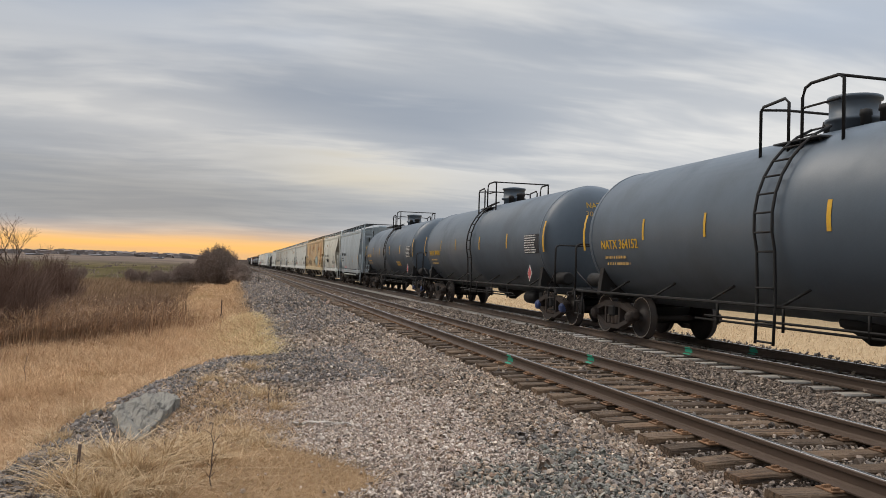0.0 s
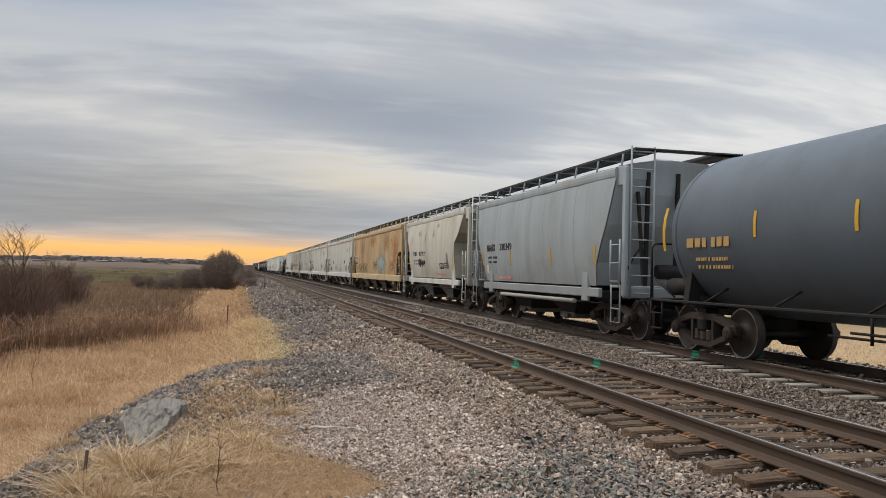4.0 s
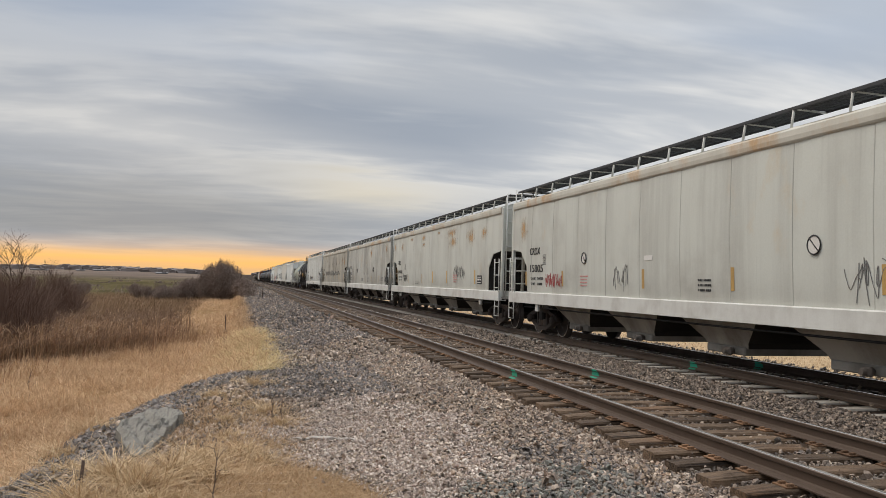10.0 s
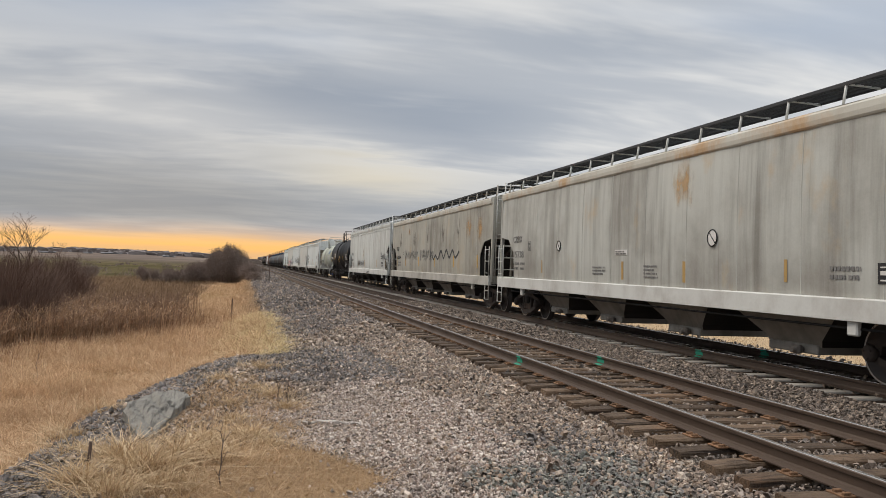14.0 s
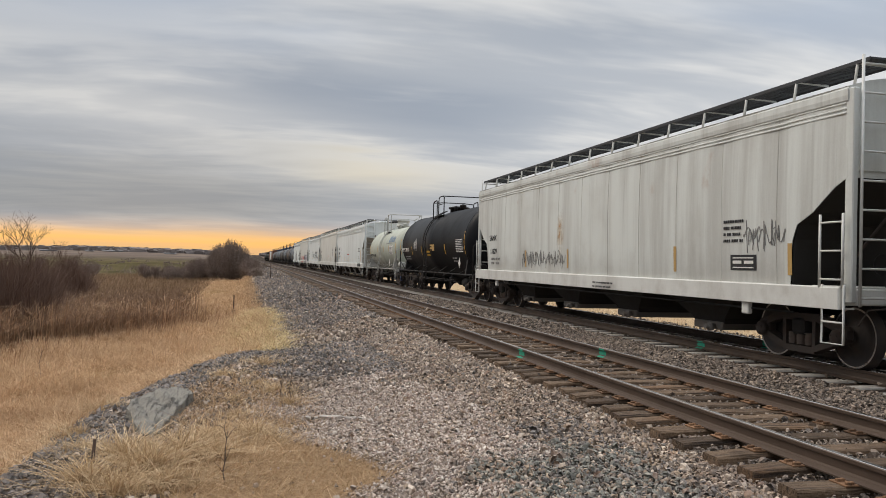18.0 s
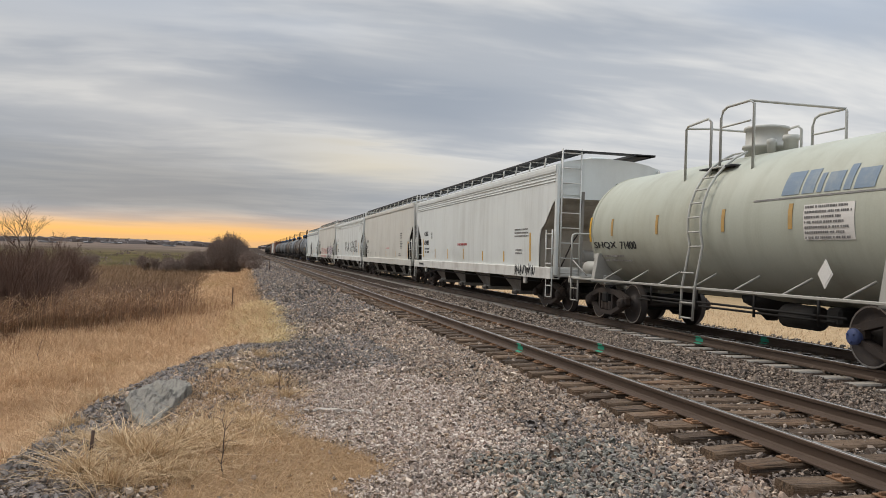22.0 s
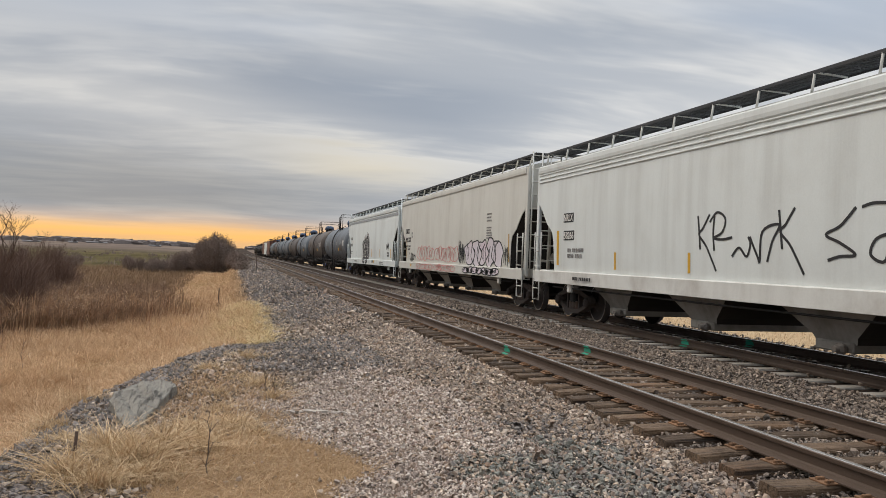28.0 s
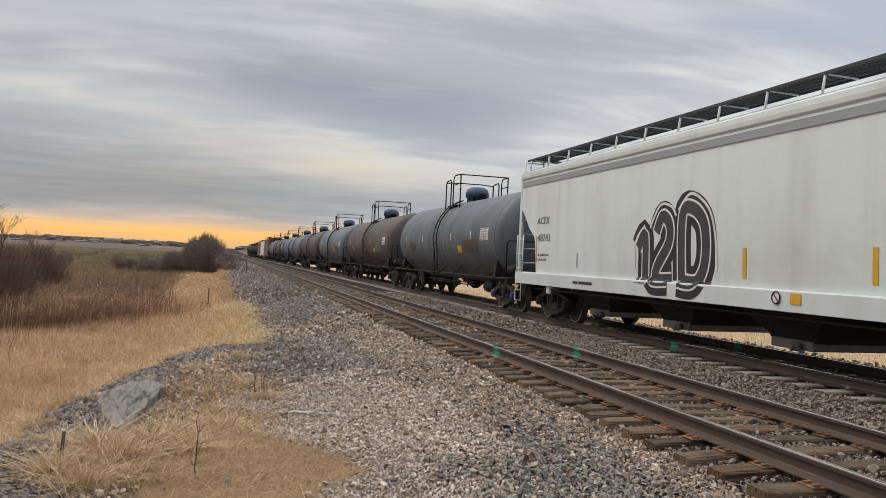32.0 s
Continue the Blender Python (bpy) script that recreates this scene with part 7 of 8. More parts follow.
def make_gravel():
    xs, ys, ss = [], [], []
    for n, x0, x1, y0, y1, s in ((30000, -1.6, 2.3, 4.6, 11.5, 0.033), (15000, -1.6, 2.3, 11.5, 19, 0.040), (31000, 2.0, 4.1, 4.6, 11.5, 0.034), (19000, 2.0, 4.1, 11.5, 19, 0.040), (12500, 0.2, 4.05, 19, 34, 0.060), (8500, 0.2, 4.0, 34, 80, 0.085), (3000, 0.2, 4.0, 80, 150, 0.13),
                                 (13000, 4.05, 7.0, 4.6, 12, 0.036), (8000, 4.05, 7.0, 12, 24, 0.046), (4000, 4.05, 7.0, 24, 45, 0.065),
                                 (11000, 6.9, 8.26, 7, 18, 0.038), (4500, 6.9, 8.26, 18, 38, 0.058), (2500, 8.6, 13, 8, 26, 0.055)):
        x, y = scatter(n, x0, x1, y0, y1)
        xs.append(x), ys.append(y), ss.append(s * RNG.lognormal(0, 0.33, n))
    x, y, s = np.concatenate(xs), np.concatenate(ys), np.concatenate(ss)
    on = (x > pad_edge(y) + 0.05 * RNG.normal(size=len(x))) & (RNG.random(len(x)) > 0.985 * mown_zone(x, y))
    u = uneven(x, y)
    dust = (1.25 - np.hypot((x - 1.5) / 1.5, (y - 9.2) / 4.6) + 0.45 * u > 0.45) & (y < 16) & (x < 3.2)
    dust &= RNG.random(len(x)) < 0.8
    s = np.where(dust, s * 0.80, s)
    grassy = (np.hypot((x + 0.1) / 0.9, (y - 10.6) / 3.4) < 1.0) & (RNG.random(len(x)) < 0.55)
    on &= ~grassy
    green = (np.hypot((x - 2.75) / 0.75, (y - 6.2) / 1.5) + 0.3 * u < 1.0) & (RNG.random(len(x)) < 0.5) & ~dust
    dark = ((y > 24) & (RNG.random(len(x)) < 0.5)) | ((y > 13) & (x > 0.2) & (x < 2.6) & (y < 19) & (RNG.random(len(x)) < 0.6)) | ((x > 2.4) & (x < 3.6) & (y < 8.5) & (RNG.random(len(x)) < 0.35))
    near = y < 12.5
    bed = (x > 4.05) & ~dust
    for k, m, nm, lb in ((on & bed, BED_STONE, "track_bed_stones", "dark brown crushed stone between the ties"), (on & ~bed & ~dust & ~dark & ~green, BALLAST, "ballast_stones", "grey and brown crushed stone ballast beside the ties"), (on & dust, PALE_STONE, "pale_gravel", "pale dusty pinkish gravel worn by wheels"),
                         (on & ~bed & dark & ~dust & ~green, DARK_STONE, "dark_gravel", "darker blue-grey gravel spill"), (on & green, GREEN_STONE, "greenish_gravel", "greenish-grey crushed stone beside the track")):
        for far in (near, ~near):
            if (k & far).any():
                rocks(nm, x[k & far], y[k & far], s[k & far], m, lb, kind="near" if far is near else "far")
    # fine chips between the stones of the worn patch
    n = 26000
    x, y = RNG.uniform(-0.2, 3.1, n), RNG.uniform(4.9, 13.5, n)
    k = 1.25 - np.hypot((x - 1.5) / 1.5, (y - 9.2) / 4.6) + 0.45 * uneven(x, y) > 0.40
    k &= RNG.random(n) > mown_zone(x, y)
    rocks("stone_chips", x[k], y[k], 0.021 * RNG.lognormal(0, 0.3, int(k.sum())), PALE_STONE, "fine pale stone chips", kind="far")
    # dark stones down the edge of the shoulder
    y = RNG.uniform(4.5, 18.0, 8500)
    x = pad_edge(y) + RNG.uniform(-0.45, 0.50, len(y)) + 0.15 * uneven(y * 1.7, y)
    rocks("edge_stones", x, y, 0.045 * RNG.lognormal(0, 0.32, len(y)), DARK_STONE, "dark broken stones down the edge of the shoulder", kind="far")


make_gravel()

ROCK = paint("slab_rock", (0.25, 0.228, 0.19), 0.92, 0, (0.12, 0.105, 0.09), 0.8, scale=5, grain=0.3, gscale=45, bump=1.0, layer=True)


def slab_stone(name, outline, top, thick, material, label, layers=4, seed=1):
    """A flat layered stone: an outline on the ground, a tilted uneven top and stepped sides."""
    rnd = random.Random(seed)
    cx, cy = sum(p[0] for p in outline) / len(outline), sum(p[1] for p in outline) / len(outline)
    pts = []
    for i, p in enumerate(outline):
        q = outline[(i + 1) % len(outline)]
        for k in range(4):
            t = k / 4
            pts.append((p[0] + (q[0] - p[0]) * t + rnd.uniform(-0.015, 0.015), p[1] + (q[1] - p[1]) * t + rnd.uniform(-0.015, 0.015)))
    n = len(pts)
    vs, fs = [], []
    levels = [(1.05, -thick)] + [(1.03 - 0.03 * (k % 2), -thick + thick * (k + 1) / (layers + 1)) for k in range(layers)] + [(1.0, -0.012), (0.96, 0.0), (0.86, 0.0), (0.74, 0.0), (0.62, 0.0), (0.50, 0.0), (0.38, 0.0), (0.26, 0.0), (0.12, 0.0)]
    for f, dz in levels:
        for x, y in pts:
            px, py = cx + (x - cx) * f, cy + (y - cy) * f
            vs.append((px, py, top(px, py) + dz + rnd.uniform(-0.007, 0.007)))
    for l in range(len(levels) - 1):
        for k in range(n):
            fs.append((l * n + k, l * n + (k + 1) % n, (l + 1) * n + (k + 1) % n, (l + 1) * n + k))
    fs.append(tuple((len(levels) - 1) * n + k for k in range(n)))
    ob = new(name, Shape().put(vs, fs).mesh(name))
    ob.data.materials.append(material)
    return tagged(ob, label, "stone")


slab_stone("stone_slab", [(-1.30, 9.75), (-1.29, 10.15), (-1.12, 10.75), (-0.92, 11.05), (-0.72, 11.0), (-0.66, 10.75), (-0.74, 10.15), (-0.80, 9.50), (-0.86, 8.95), (-0.93, 8.68), (-1.04, 8.80), (-1.16, 9.20)],
           lambda x, y: -0.345 + 0.055 * (y - 9.8) - 0.10 * (x + 1.0) + 0.016 * (math.floor(9.0 * (x + 0.30 * y)) % 2) + 0.012 * math.sin(23 * x + 7 * y) + 0.010 * math.sin(41 * x + 13 * y), 0.34, ROCK, "large flat grey layered stone on the shoulder's edge")
slab_stone("flat_stone", [(0.62, 9.58), (0.95, 9.66), (1.42, 9.45), (1.36, 9.38), (0.98, 9.54), (0.66, 9.50)], lambda x, y: -0.43 + 0.01 * math.sin(30 * x), 0.05,
           paint("pale_rock", (0.47, 0.42, 0.365), 0.9, 0, (0.26, 0.21, 0.17), 0.7, scale=5, grain=0.2), "thin pale stone half buried in gravel", 1, 4)

# ---------------------------------------------------------------- grass, reeds and brush
STRAW = blades("straw", (0.36, 0.225, 0.108), (0.80, 0.62, 0.40))
STRAW_LOW = blades("straw_low", (0.40, 0.235, 0.118), (0.85, 0.61, 0.38))
STRAW_GREEN = blades("straw_yellow", (0.57, 0.43, 0.215), (0.78, 0.62, 0.36))
REED = blades("reed", (0.195, 0.098, 0.053), (0.56, 0.37, 0.22))
MARSH = blades("marsh_stems", (0.155, 0.096, 0.056), (0.35, 0.235, 0.14))
# TWIG paled with distance: the haze is put into the twig colour
HAZE_TWIG = blades("hazed_twigs", (0.18, 0.134, 0.106), (0.315, 0.242, 0.20), through_light=0.0)
REED_DARK = blades("reed_dark", (0.17, 0.102, 0.066), (0.33, 0.215, 0.135))
TWIG = blades("twigs", (0.105, 0.062, 0.045), (0.205, 0.128, 0.092), through_light=0.0)
BARK = paint("bark", (0.17, 0.125, 0.095), 0.95, 0, (0.06, 0.045, 0.035), 0.5, scale=4, grain=0.3, bump=0.5)


def stems(name, x, y, z, tall, wide, material, label, category, lean=0.25, curl=0.35, wind=(0.15, 0.0), parent=None):
    """Thin bent leaves or stems, three joints each, in one mesh."""
    n = len(x)
    a = RNG.uniform(0, math.tau, n)
    l = np.abs(RNG.normal(0, lean, n))
    dx, dy = np.cos(a) * l + wind[0], np.sin(a) * l + wind[1]
    face = RNG.uniform(0, math.tau, n)
    wx, wy = np.cos(face) * wide * 0.5, np.sin(face) * wide * 0.5
    v = np.zeros((n, 8, 3))
    c = curl * (0.4 + RNG.random(n))
    for k, (t, w) in enumerate(((0, 1.0), (0.4, 0.9), (0.75, 0.6), (1.0, 0.12))):
        px, py = x + tall * (dx * t + dx * c * t * t * 1.5), y + tall * (dy * t + dy * c * t * t * 1.5)
        pz = z + tall * (t - c * 0.35 * t * t)
        v[:, 2 * k] = np.stack([px - wx * w, py - wy * w, pz], -1)
        v[:, 2 * k + 1] = np.stack([px + wx * w, py + wy * w, pz], -1)
    q = np.array([(0, 1, 3, 2), (2, 3, 5, 4), (4, 5, 7, 6)])
    f = (np.arange(n) * 8)[:, None, None] + q[None]
    ob = bulk(name, v.reshape(-1, 3), f.reshape(-1, 4), material)
    if parent:
        ob.parent = parent
        return ob
    return tagged(ob, label, category, kind="stuff")


def reed_edge(y):
    return np.interp(y, [0, 26, 27.9, 29.1, 30.4, 35.4, 47.6, 61, 81, 103, 118], [-9, -8, -4.9, -3.9, -3.1, -2.9, -3.9, -4.1, -4.4, -4.65, -3.6])


def make_grass():
    # low straw, left of the shoulder, in small clumps
    xs, ys, tuftiness = [], [], []
    for n, x0, x1, y0, y1, per in ((6200, -6.0, 0.2, 6.4, 18, 13), (4200, -8.5, 1.2, 18, 32, 12), (1900, -6, 1.2, 32, 60, 9), (900, -5.5, 1.2, 60, 115, 7)):
        x, y = scatter(n, x0, x1, y0, y1)
        x, y = np.repeat(x, per), np.repeat(y, per)
        r = 0.055 * (1 + y / 22)
        xs.append(x + RNG.normal(0, 1, len(x)) * r), ys.append(y + RNG.normal(0, 1, len(x)) * r * 1.4), tuftiness.append(np.repeat(RNG.lognormal(0, 0.35, n), per))
    x, y, h = np.concatenate(xs), np.concatenate(ys), np.concatenate(tuftiness)
    u = uneven(x, y)
    k = (x < pad_edge(y) - np.where(y < 16.5, 0.18, 0.0) + 0.50 * u) & (x > reed_edge(y) - 0.8 + 0.5 * u)
    x, y, h = x[k], y[k], h[k]
    far = 1 + y / 40
    t = RNG.uniform(0.09, 0.25, len(x)) * h * (1 + 0.35 * wave(x, y, 1.7, 2.0)) * (1 + y / 90)
    stems("straw_grass", x, y, ground_z(x, y) - 0.02, np.minimum(t, 0.55), 0.0062 * far, STRAW_LOW, "tufted dry straw-coloured grass", "grass", 0.62, 0.95, (0.0, 0.0))
    # standing stalks among it
    x, y = scatter(800, -6.5, 0.5, 9, 60)
    k = (x < pad_edge(y) - np.where(y < 17, 1.0, 0.1)) & (x > reed_edge(y) - 1.0)
    x, y = x[k], y[k]
    stems("tall_straw", x, y, ground_z(x, y), RNG.uniform(0.4, 0.75, len(x)), 0.006 * (1 + y / 40), STRAW_LOW, "tall pale grass stalks", "grass", 0.4, 0.5)
    # yellow-green sward at the shoulder's foot
    x, y = RNG.normal(0.25, 0.65, 17000), RNG.uniform(17.0, 34, 17000)
    k = (x < pad_edge(y) + 0.35 + 0.3 * uneven(x, y)) & (x > -1.3)
    x, y = x[k], y[k]
    stems("yellow_grass", x, y, ground_z(x, y) - 0.02, RNG.uniform(0.12, 0.28, len(x)), 0.012, STRAW_GREEN, "yellowish short dry grass at the gravel's foot", "grass", 0.9, 0.9)
    # right of the tracks
    x, y = 12.7 + 16 * RNG.random(26000) ** 1.4, RNG.uniform(6, 75, 26000)
    stems("straw_beyond", x, y, ground_z(x, y) - 0.02, RNG.uniform(0.10, 0.30, len(x)), 0.022, blades("straw_pale", (0.50, 0.355, 0.21), (0.76, 0.59, 0.40)), "pale straw grass beyond the far track", "grass", 0.45, 0.6)
    # blades scattered over the grassy part of the shoulder
    x, y = RNG.normal(-0.25, 0.55, 6000), RNG.normal(10.4, 1.9, 6000)
    k = (x > pad_edge(y)) & (x < 0.9) & (y < 15)
    x, y = x[k], y[k]
    stems("sparse_grass", x, y, ground_z(x, y), RNG.uniform(0.04, 0.12, len(x)), 0.006, STRAW_LOW, "sparse short grass between the stones", "grass", 0.8, 0.8)
    # trampled mat
    x, y = RNG.uniform(-1.3, 1.4, 16000), RNG.uniform(4.6, 9.6, 16000)
    k = RNG.random(len(x)) < mown_zone(x, y)
    x, y = x[k], y[k]
    stems("trampled_grass", x, y, ground_z(x, y) + 0.004, RNG.uniform(0.03, 0.09, len(x)), 0.005, blades("mat", (0.38, 0.245, 0.13), (0.60, 0.42, 0.245)), "flattened brown dry grass mat", "grass", 1.6, 0.6)


def tuft(x, y, n, spread, tall, label, seed):
    """One clump of long bent straw."""
    t = thing("grass_tuft", pose(x, y, float(ground_z(x, y)) - 0.01), label, "grass tuft", "straw tufts on the shoulder")
    a, r = RNG.uniform(0, math.tau, n), np.abs(RNG.normal(0, spread, n))
    stems("leaves", np.cos(a) * r, np.sin(a) * r, np.zeros(n), RNG.uniform(0.45, 1.0, n) * tall, 0.0085, STRAW, "", "", 0.60, 1.25, (0.04, -0.03), parent=t)


def make_reeds():
    y = 25.0 + 22 * RNG.random(14000) ** 1.2
    x = reed_edge(y) - np.abs(RNG.normal(0, 6.0, len(y))) + 0.8 * uneven(y * 2.3, y * 0.7) + RNG.normal(0, 0.45, len(y))
    k = (x > -26) & (RNG.random(len(x)) < 0.62 + 0.75 * wave(x, y, 2.6, 1.4))
    x, y = x[k], y[k]
    near = y < 36
    for sel, m, nm, lb in ((near & (RNG.random(len(x)) < 0.65), REED, "reeds", "brown dried reeds with drooping leaves"), (~near | (RNG.random(len(x)) < 0.45), REED_DARK, "dark_reeds", "dark brown dead marsh growth")):
        xx, yy = x[sel], y[sel]
        t = RNG.uniform(0.50, 1.30, len(xx)) * (1 + 0.25 * wave(xx, yy, 1.4, 3.0))
        stems(nm, xx, yy, ground_z(xx, yy), t, 0.013 * (1 + yy / 60), m, lb, "reeds", 0.10, 0.12, (0.05, 0.0))
        # drooping leaves near the tops
        j = RNG.integers(0, len(xx), len(xx) * 2)
        stems(nm.replace("reeds", "reed_leaves"), xx[j] + RNG.normal(0, 0.05, len(j)), yy[j], ground_z(xx[j], yy[j]) + t[j] * RNG.uniform(0.35, 0.85, len(j)), RNG.uniform(0.25, 0.5, len(j)), 0.016 * (1 + yy[j] / 60), m,
              "curled dry reed leaves", "reeds", 0.6, 1.4)
    # thin stand of weeds before the reeds
    yy = RNG.uniform(20, 40, 1500)
    xx = reed_edge(yy) + np.abs(RNG.normal(0, 1.5, len(yy)))
    k = xx < pad_edge(yy) - 1.2
    xx, yy = xx[k], yy[k]
    stems("brown_weeds", xx, yy, ground_z(xx, yy), RNG.uniform(0.25, 0.75, len(xx)), 0.011, REED, "thin brown weeds standing in the straw", "weeds", 0.16, 0.3)
    # pale dry heads that catch the light
    k = RNG.random(len(x)) < np.where(near, 0.32, 0.12)
    xx, yy = x[k], y[k]
    stems("seed_heads", xx, yy, ground_z(xx, yy) + RNG.uniform(0.45, 1.15, len(xx)), RNG.uniform(0.10, 0.22, len(xx)), 0.024, blades("dry_heads", (0.32, 0.19, 0.105), (0.66, 0.46, 0.28)), "pale curled heads of the dry reeds", "reeds", 1.2, 1.6)
    # lower marsh mat farther back
    y = 40 + 110 * RNG.random(20000) ** 1.5
    x = reed_edge(y) + 0.4 - np.abs(RNG.normal(0, 16, len(y)))
    stems("marsh_grass", x, y, ground_z(x, y) - 0.05, RNG.uniform(0.35, 0.85, len(x)), 0.035, MARSH, "brown marsh grass stretching back", "grass", 0.25, 0.4)


def shrub_mesh(seed, n, height, width, thick):
    """Many thin bare shoots from one base, forked near the tips."""
    r = np.random.default_rng(seed)
    segs = []
    for _ in range(n):
        a = r.uniform(0, math.tau)
        out = abs(r.normal(0, 0.42))
        p = np.array([r.normal(0, width * 0.12), r.normal(0, width * 0.12), 0.0])
        d = np.array([math.cos(a) * out, math.sin(a) * out, 1.0])
        d /= np.linalg.norm(d)
        l = height * r.uniform(0.6, 1.0)
        q = p + d * l * 0.55
        segs.append((p, q, thick))
        for _ in range(4):
            e = d + r.normal(0, 0.32, 3)
            e /= np.linalg.norm(e)
            t = q + e * l * r.uniform(0.2, 0.5)
            s = p + (q - p) * r.uniform(0.5, 1.0)
            segs.append((s, t, thick * 0.6))
            for _ in range(2):
                g = e + r.normal(0, 0.45, 3)
                g /= np.linalg.norm(g)
                segs.append((s + (t - s) * r.uniform(0.4, 0.95), t + g * l * 0.13, thick * 0.42))
    return segs


def sticks(name, segs, material, parent=None, label="", category="", kind="stuff"):
    """Tapered three-sided sticks in one mesh."""
    p, q = np.array([s[0] for s in segs]), np.array([s[1] for s in segs])
    w = np.array([s[2] for s in segs])
    d = q - p
    d /= np.maximum(1e-6, np.linalg.norm(d, axis=1, keepdims=True))
    ref = np.where(np.abs(d[:, 2:3]) < 0.9, np.array([[0, 0, 1.0]]), np.array([[1.0, 0, 0]]))
    u = np.cross(d, ref)
    u /= np.linalg.norm(u, axis=1, keepdims=True)
    v = np.cross(d, u)
    n = len(segs)
    out = np.zeros((n, 6, 3))
    for k in range(3):
        a = k * math.tau / 3
        o = (u * math.cos(a) + v * math.sin(a)) * w[:, None]
        out[:, k], out[:, 3 + k] = p + o, q + o * 0.45
    f = np.array([(0, 1, 4, 3), (1, 2, 5, 4), (2, 0, 3, 5)])
    ff = (np.arange(n) * 6)[:, None, None] + f[None]
    ob = bulk(name, out.reshape(-1, 3), ff.reshape(-1, 4), material)
    if parent:
        ob.parent = parent
        return ob
    return tagged(ob, label, category, kind=kind)


def shrub(x, y, height, width, n, seed, label, thick=0.012):
    t = thing("shrub", pose(x, y, float(ground_z(x, y)) - 0.05), label, "shrub", "bare shrubs on the low ground")
    # far shrubs take the twig colour with haze mixed in
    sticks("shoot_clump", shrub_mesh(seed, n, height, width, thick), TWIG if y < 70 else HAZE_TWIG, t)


def bare_tree(x, y, height, seed, label, spread=0.55):
    """A short trunk that forks low into spreading limbs and fine upward twigs."""
    r = random.Random(seed)
    t = thing("bare_tree", pose(x, y, float(ground_z(x, y)) - 0.1), label, "tree", "bare trees")
    limbs, twigs = [], []

    def grow(p, d, l, w, depth):
        mid = p + d * l * 0.5 + Vector((r.uniform(-1, 1), r.uniform(-1, 1), 0.3)) * l * 0.05
        q = p + d * l + Vector((0, 0, l * 0.06))
        keep = limbs if depth < 3 else twigs
        keep.append((tuple(p), tuple(mid), w))
        keep.append((tuple(mid), tuple(q), w * 0.75))
        if depth >= 6:
            return
        for k in range((4, 3, 3, 3, 2, 2)[depth]):
            e = (d * 0.9 + Vector((r.uniform(-1, 1), r.uniform(-1, 1), r.uniform(-0.2, 0.5))) * spread * (1.25 if depth == 0 else 1.0)).normalized()
            grow(p.lerp(q, r.uniform(0.55, 1.0)), e, l * r.uniform(0.55, 0.80), max(0.006, w * 0.55), depth + 1)

    grow(Vector((0, 0, 0)), Vector((0.03, 0, 1)).normalized(), height * 0.34, height * 0.020, 0)
    sticks("trunk", limbs, BARK, t)
    sticks("crown", twigs, TWIG, t)


def thicket(x, y, w, d, h, n, seed, label):
    """A dense rounded stand of bare scrub: shoots that end on a dome."""
    r = np.random.default_rng(seed)
    t = thing("thicket", pose(x, y, float(ground_z(x, y)) - 0.1), label, "thicket", "bare thickets")
    segs = []
    for _ in range(n):
        a, rr = r.uniform(0, math.tau), math.sqrt(r.random())
        bx, by = math.cos(a) * rr * w * 0.42, math.sin(a) * rr * d * 0.42
        lump = 1 + 0.06 * math.sin(3 * a + seed) + 0.05 * math.sin(7 * a + 2 * seed) + 0.04 * math.sin(2.6 * bx + seed)
        top = h * max(0.04, 1 - (rr * 0.97) ** 2.8) ** 0.55 * (1 - 0.20 * r.random() ** 1.5) * lump
        ex, ey = bx * 1.18 + r.normal(0, 0.22), by * 1.18 + r.normal(0, 0.22)
        p, q = np.array((bx * 0.8, by * 0.8, 0)), np.array((ex, ey, top))
        segs.append((p, q, 0.017))
        for _ in range(8):
            s = p + (q - p) * r.uniform(0.25, 0.97)
            e = s + np.array((r.normal(0, 0.24), r.normal(0, 0.24), abs(r.normal(0.02, 0.10))))
            segs.append((s, e, 0.013))
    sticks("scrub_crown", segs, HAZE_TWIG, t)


def weed(x, y, h, seed, label):
    """A single dry weed stalk with side shoots."""
    r = random.Random(seed)
    t = thing("weed_stalk", pose(x, y, float(ground_z(x, y)) - 0.01), label, "weed", "dry weed stalks")
    pts = [Vector((0, 0, 0))]
    for k in range(6):
        pts.append(pts[-1] + Vector((r.uniform(-0.05, 0.05) * h, r.uniform(-0.04, 0.04) * h, h / 6)))
    part("stalk", Shape().tube(pts, [0.006, 0.006, 0.0055, 0.005, 0.004, 0.003, 0.002], 5), BARK, t)
    s = Shape()
    for k in range(9):
        p = pts[1 + k % 5]
        e = p + Vector((r.uniform(-0.12, 0.12), r.uniform(-0.1, 0.1), r.uniform(0.02, 0.14))) * (h / 0.5)
        s.tube([p, p.lerp(e, 0.5) + Vector((0, 0, 0.015)), e], [0.003, 0.002, 0.001], 4)
    tagged(part("side_shoots", s, BARK, t), kind="stuff")


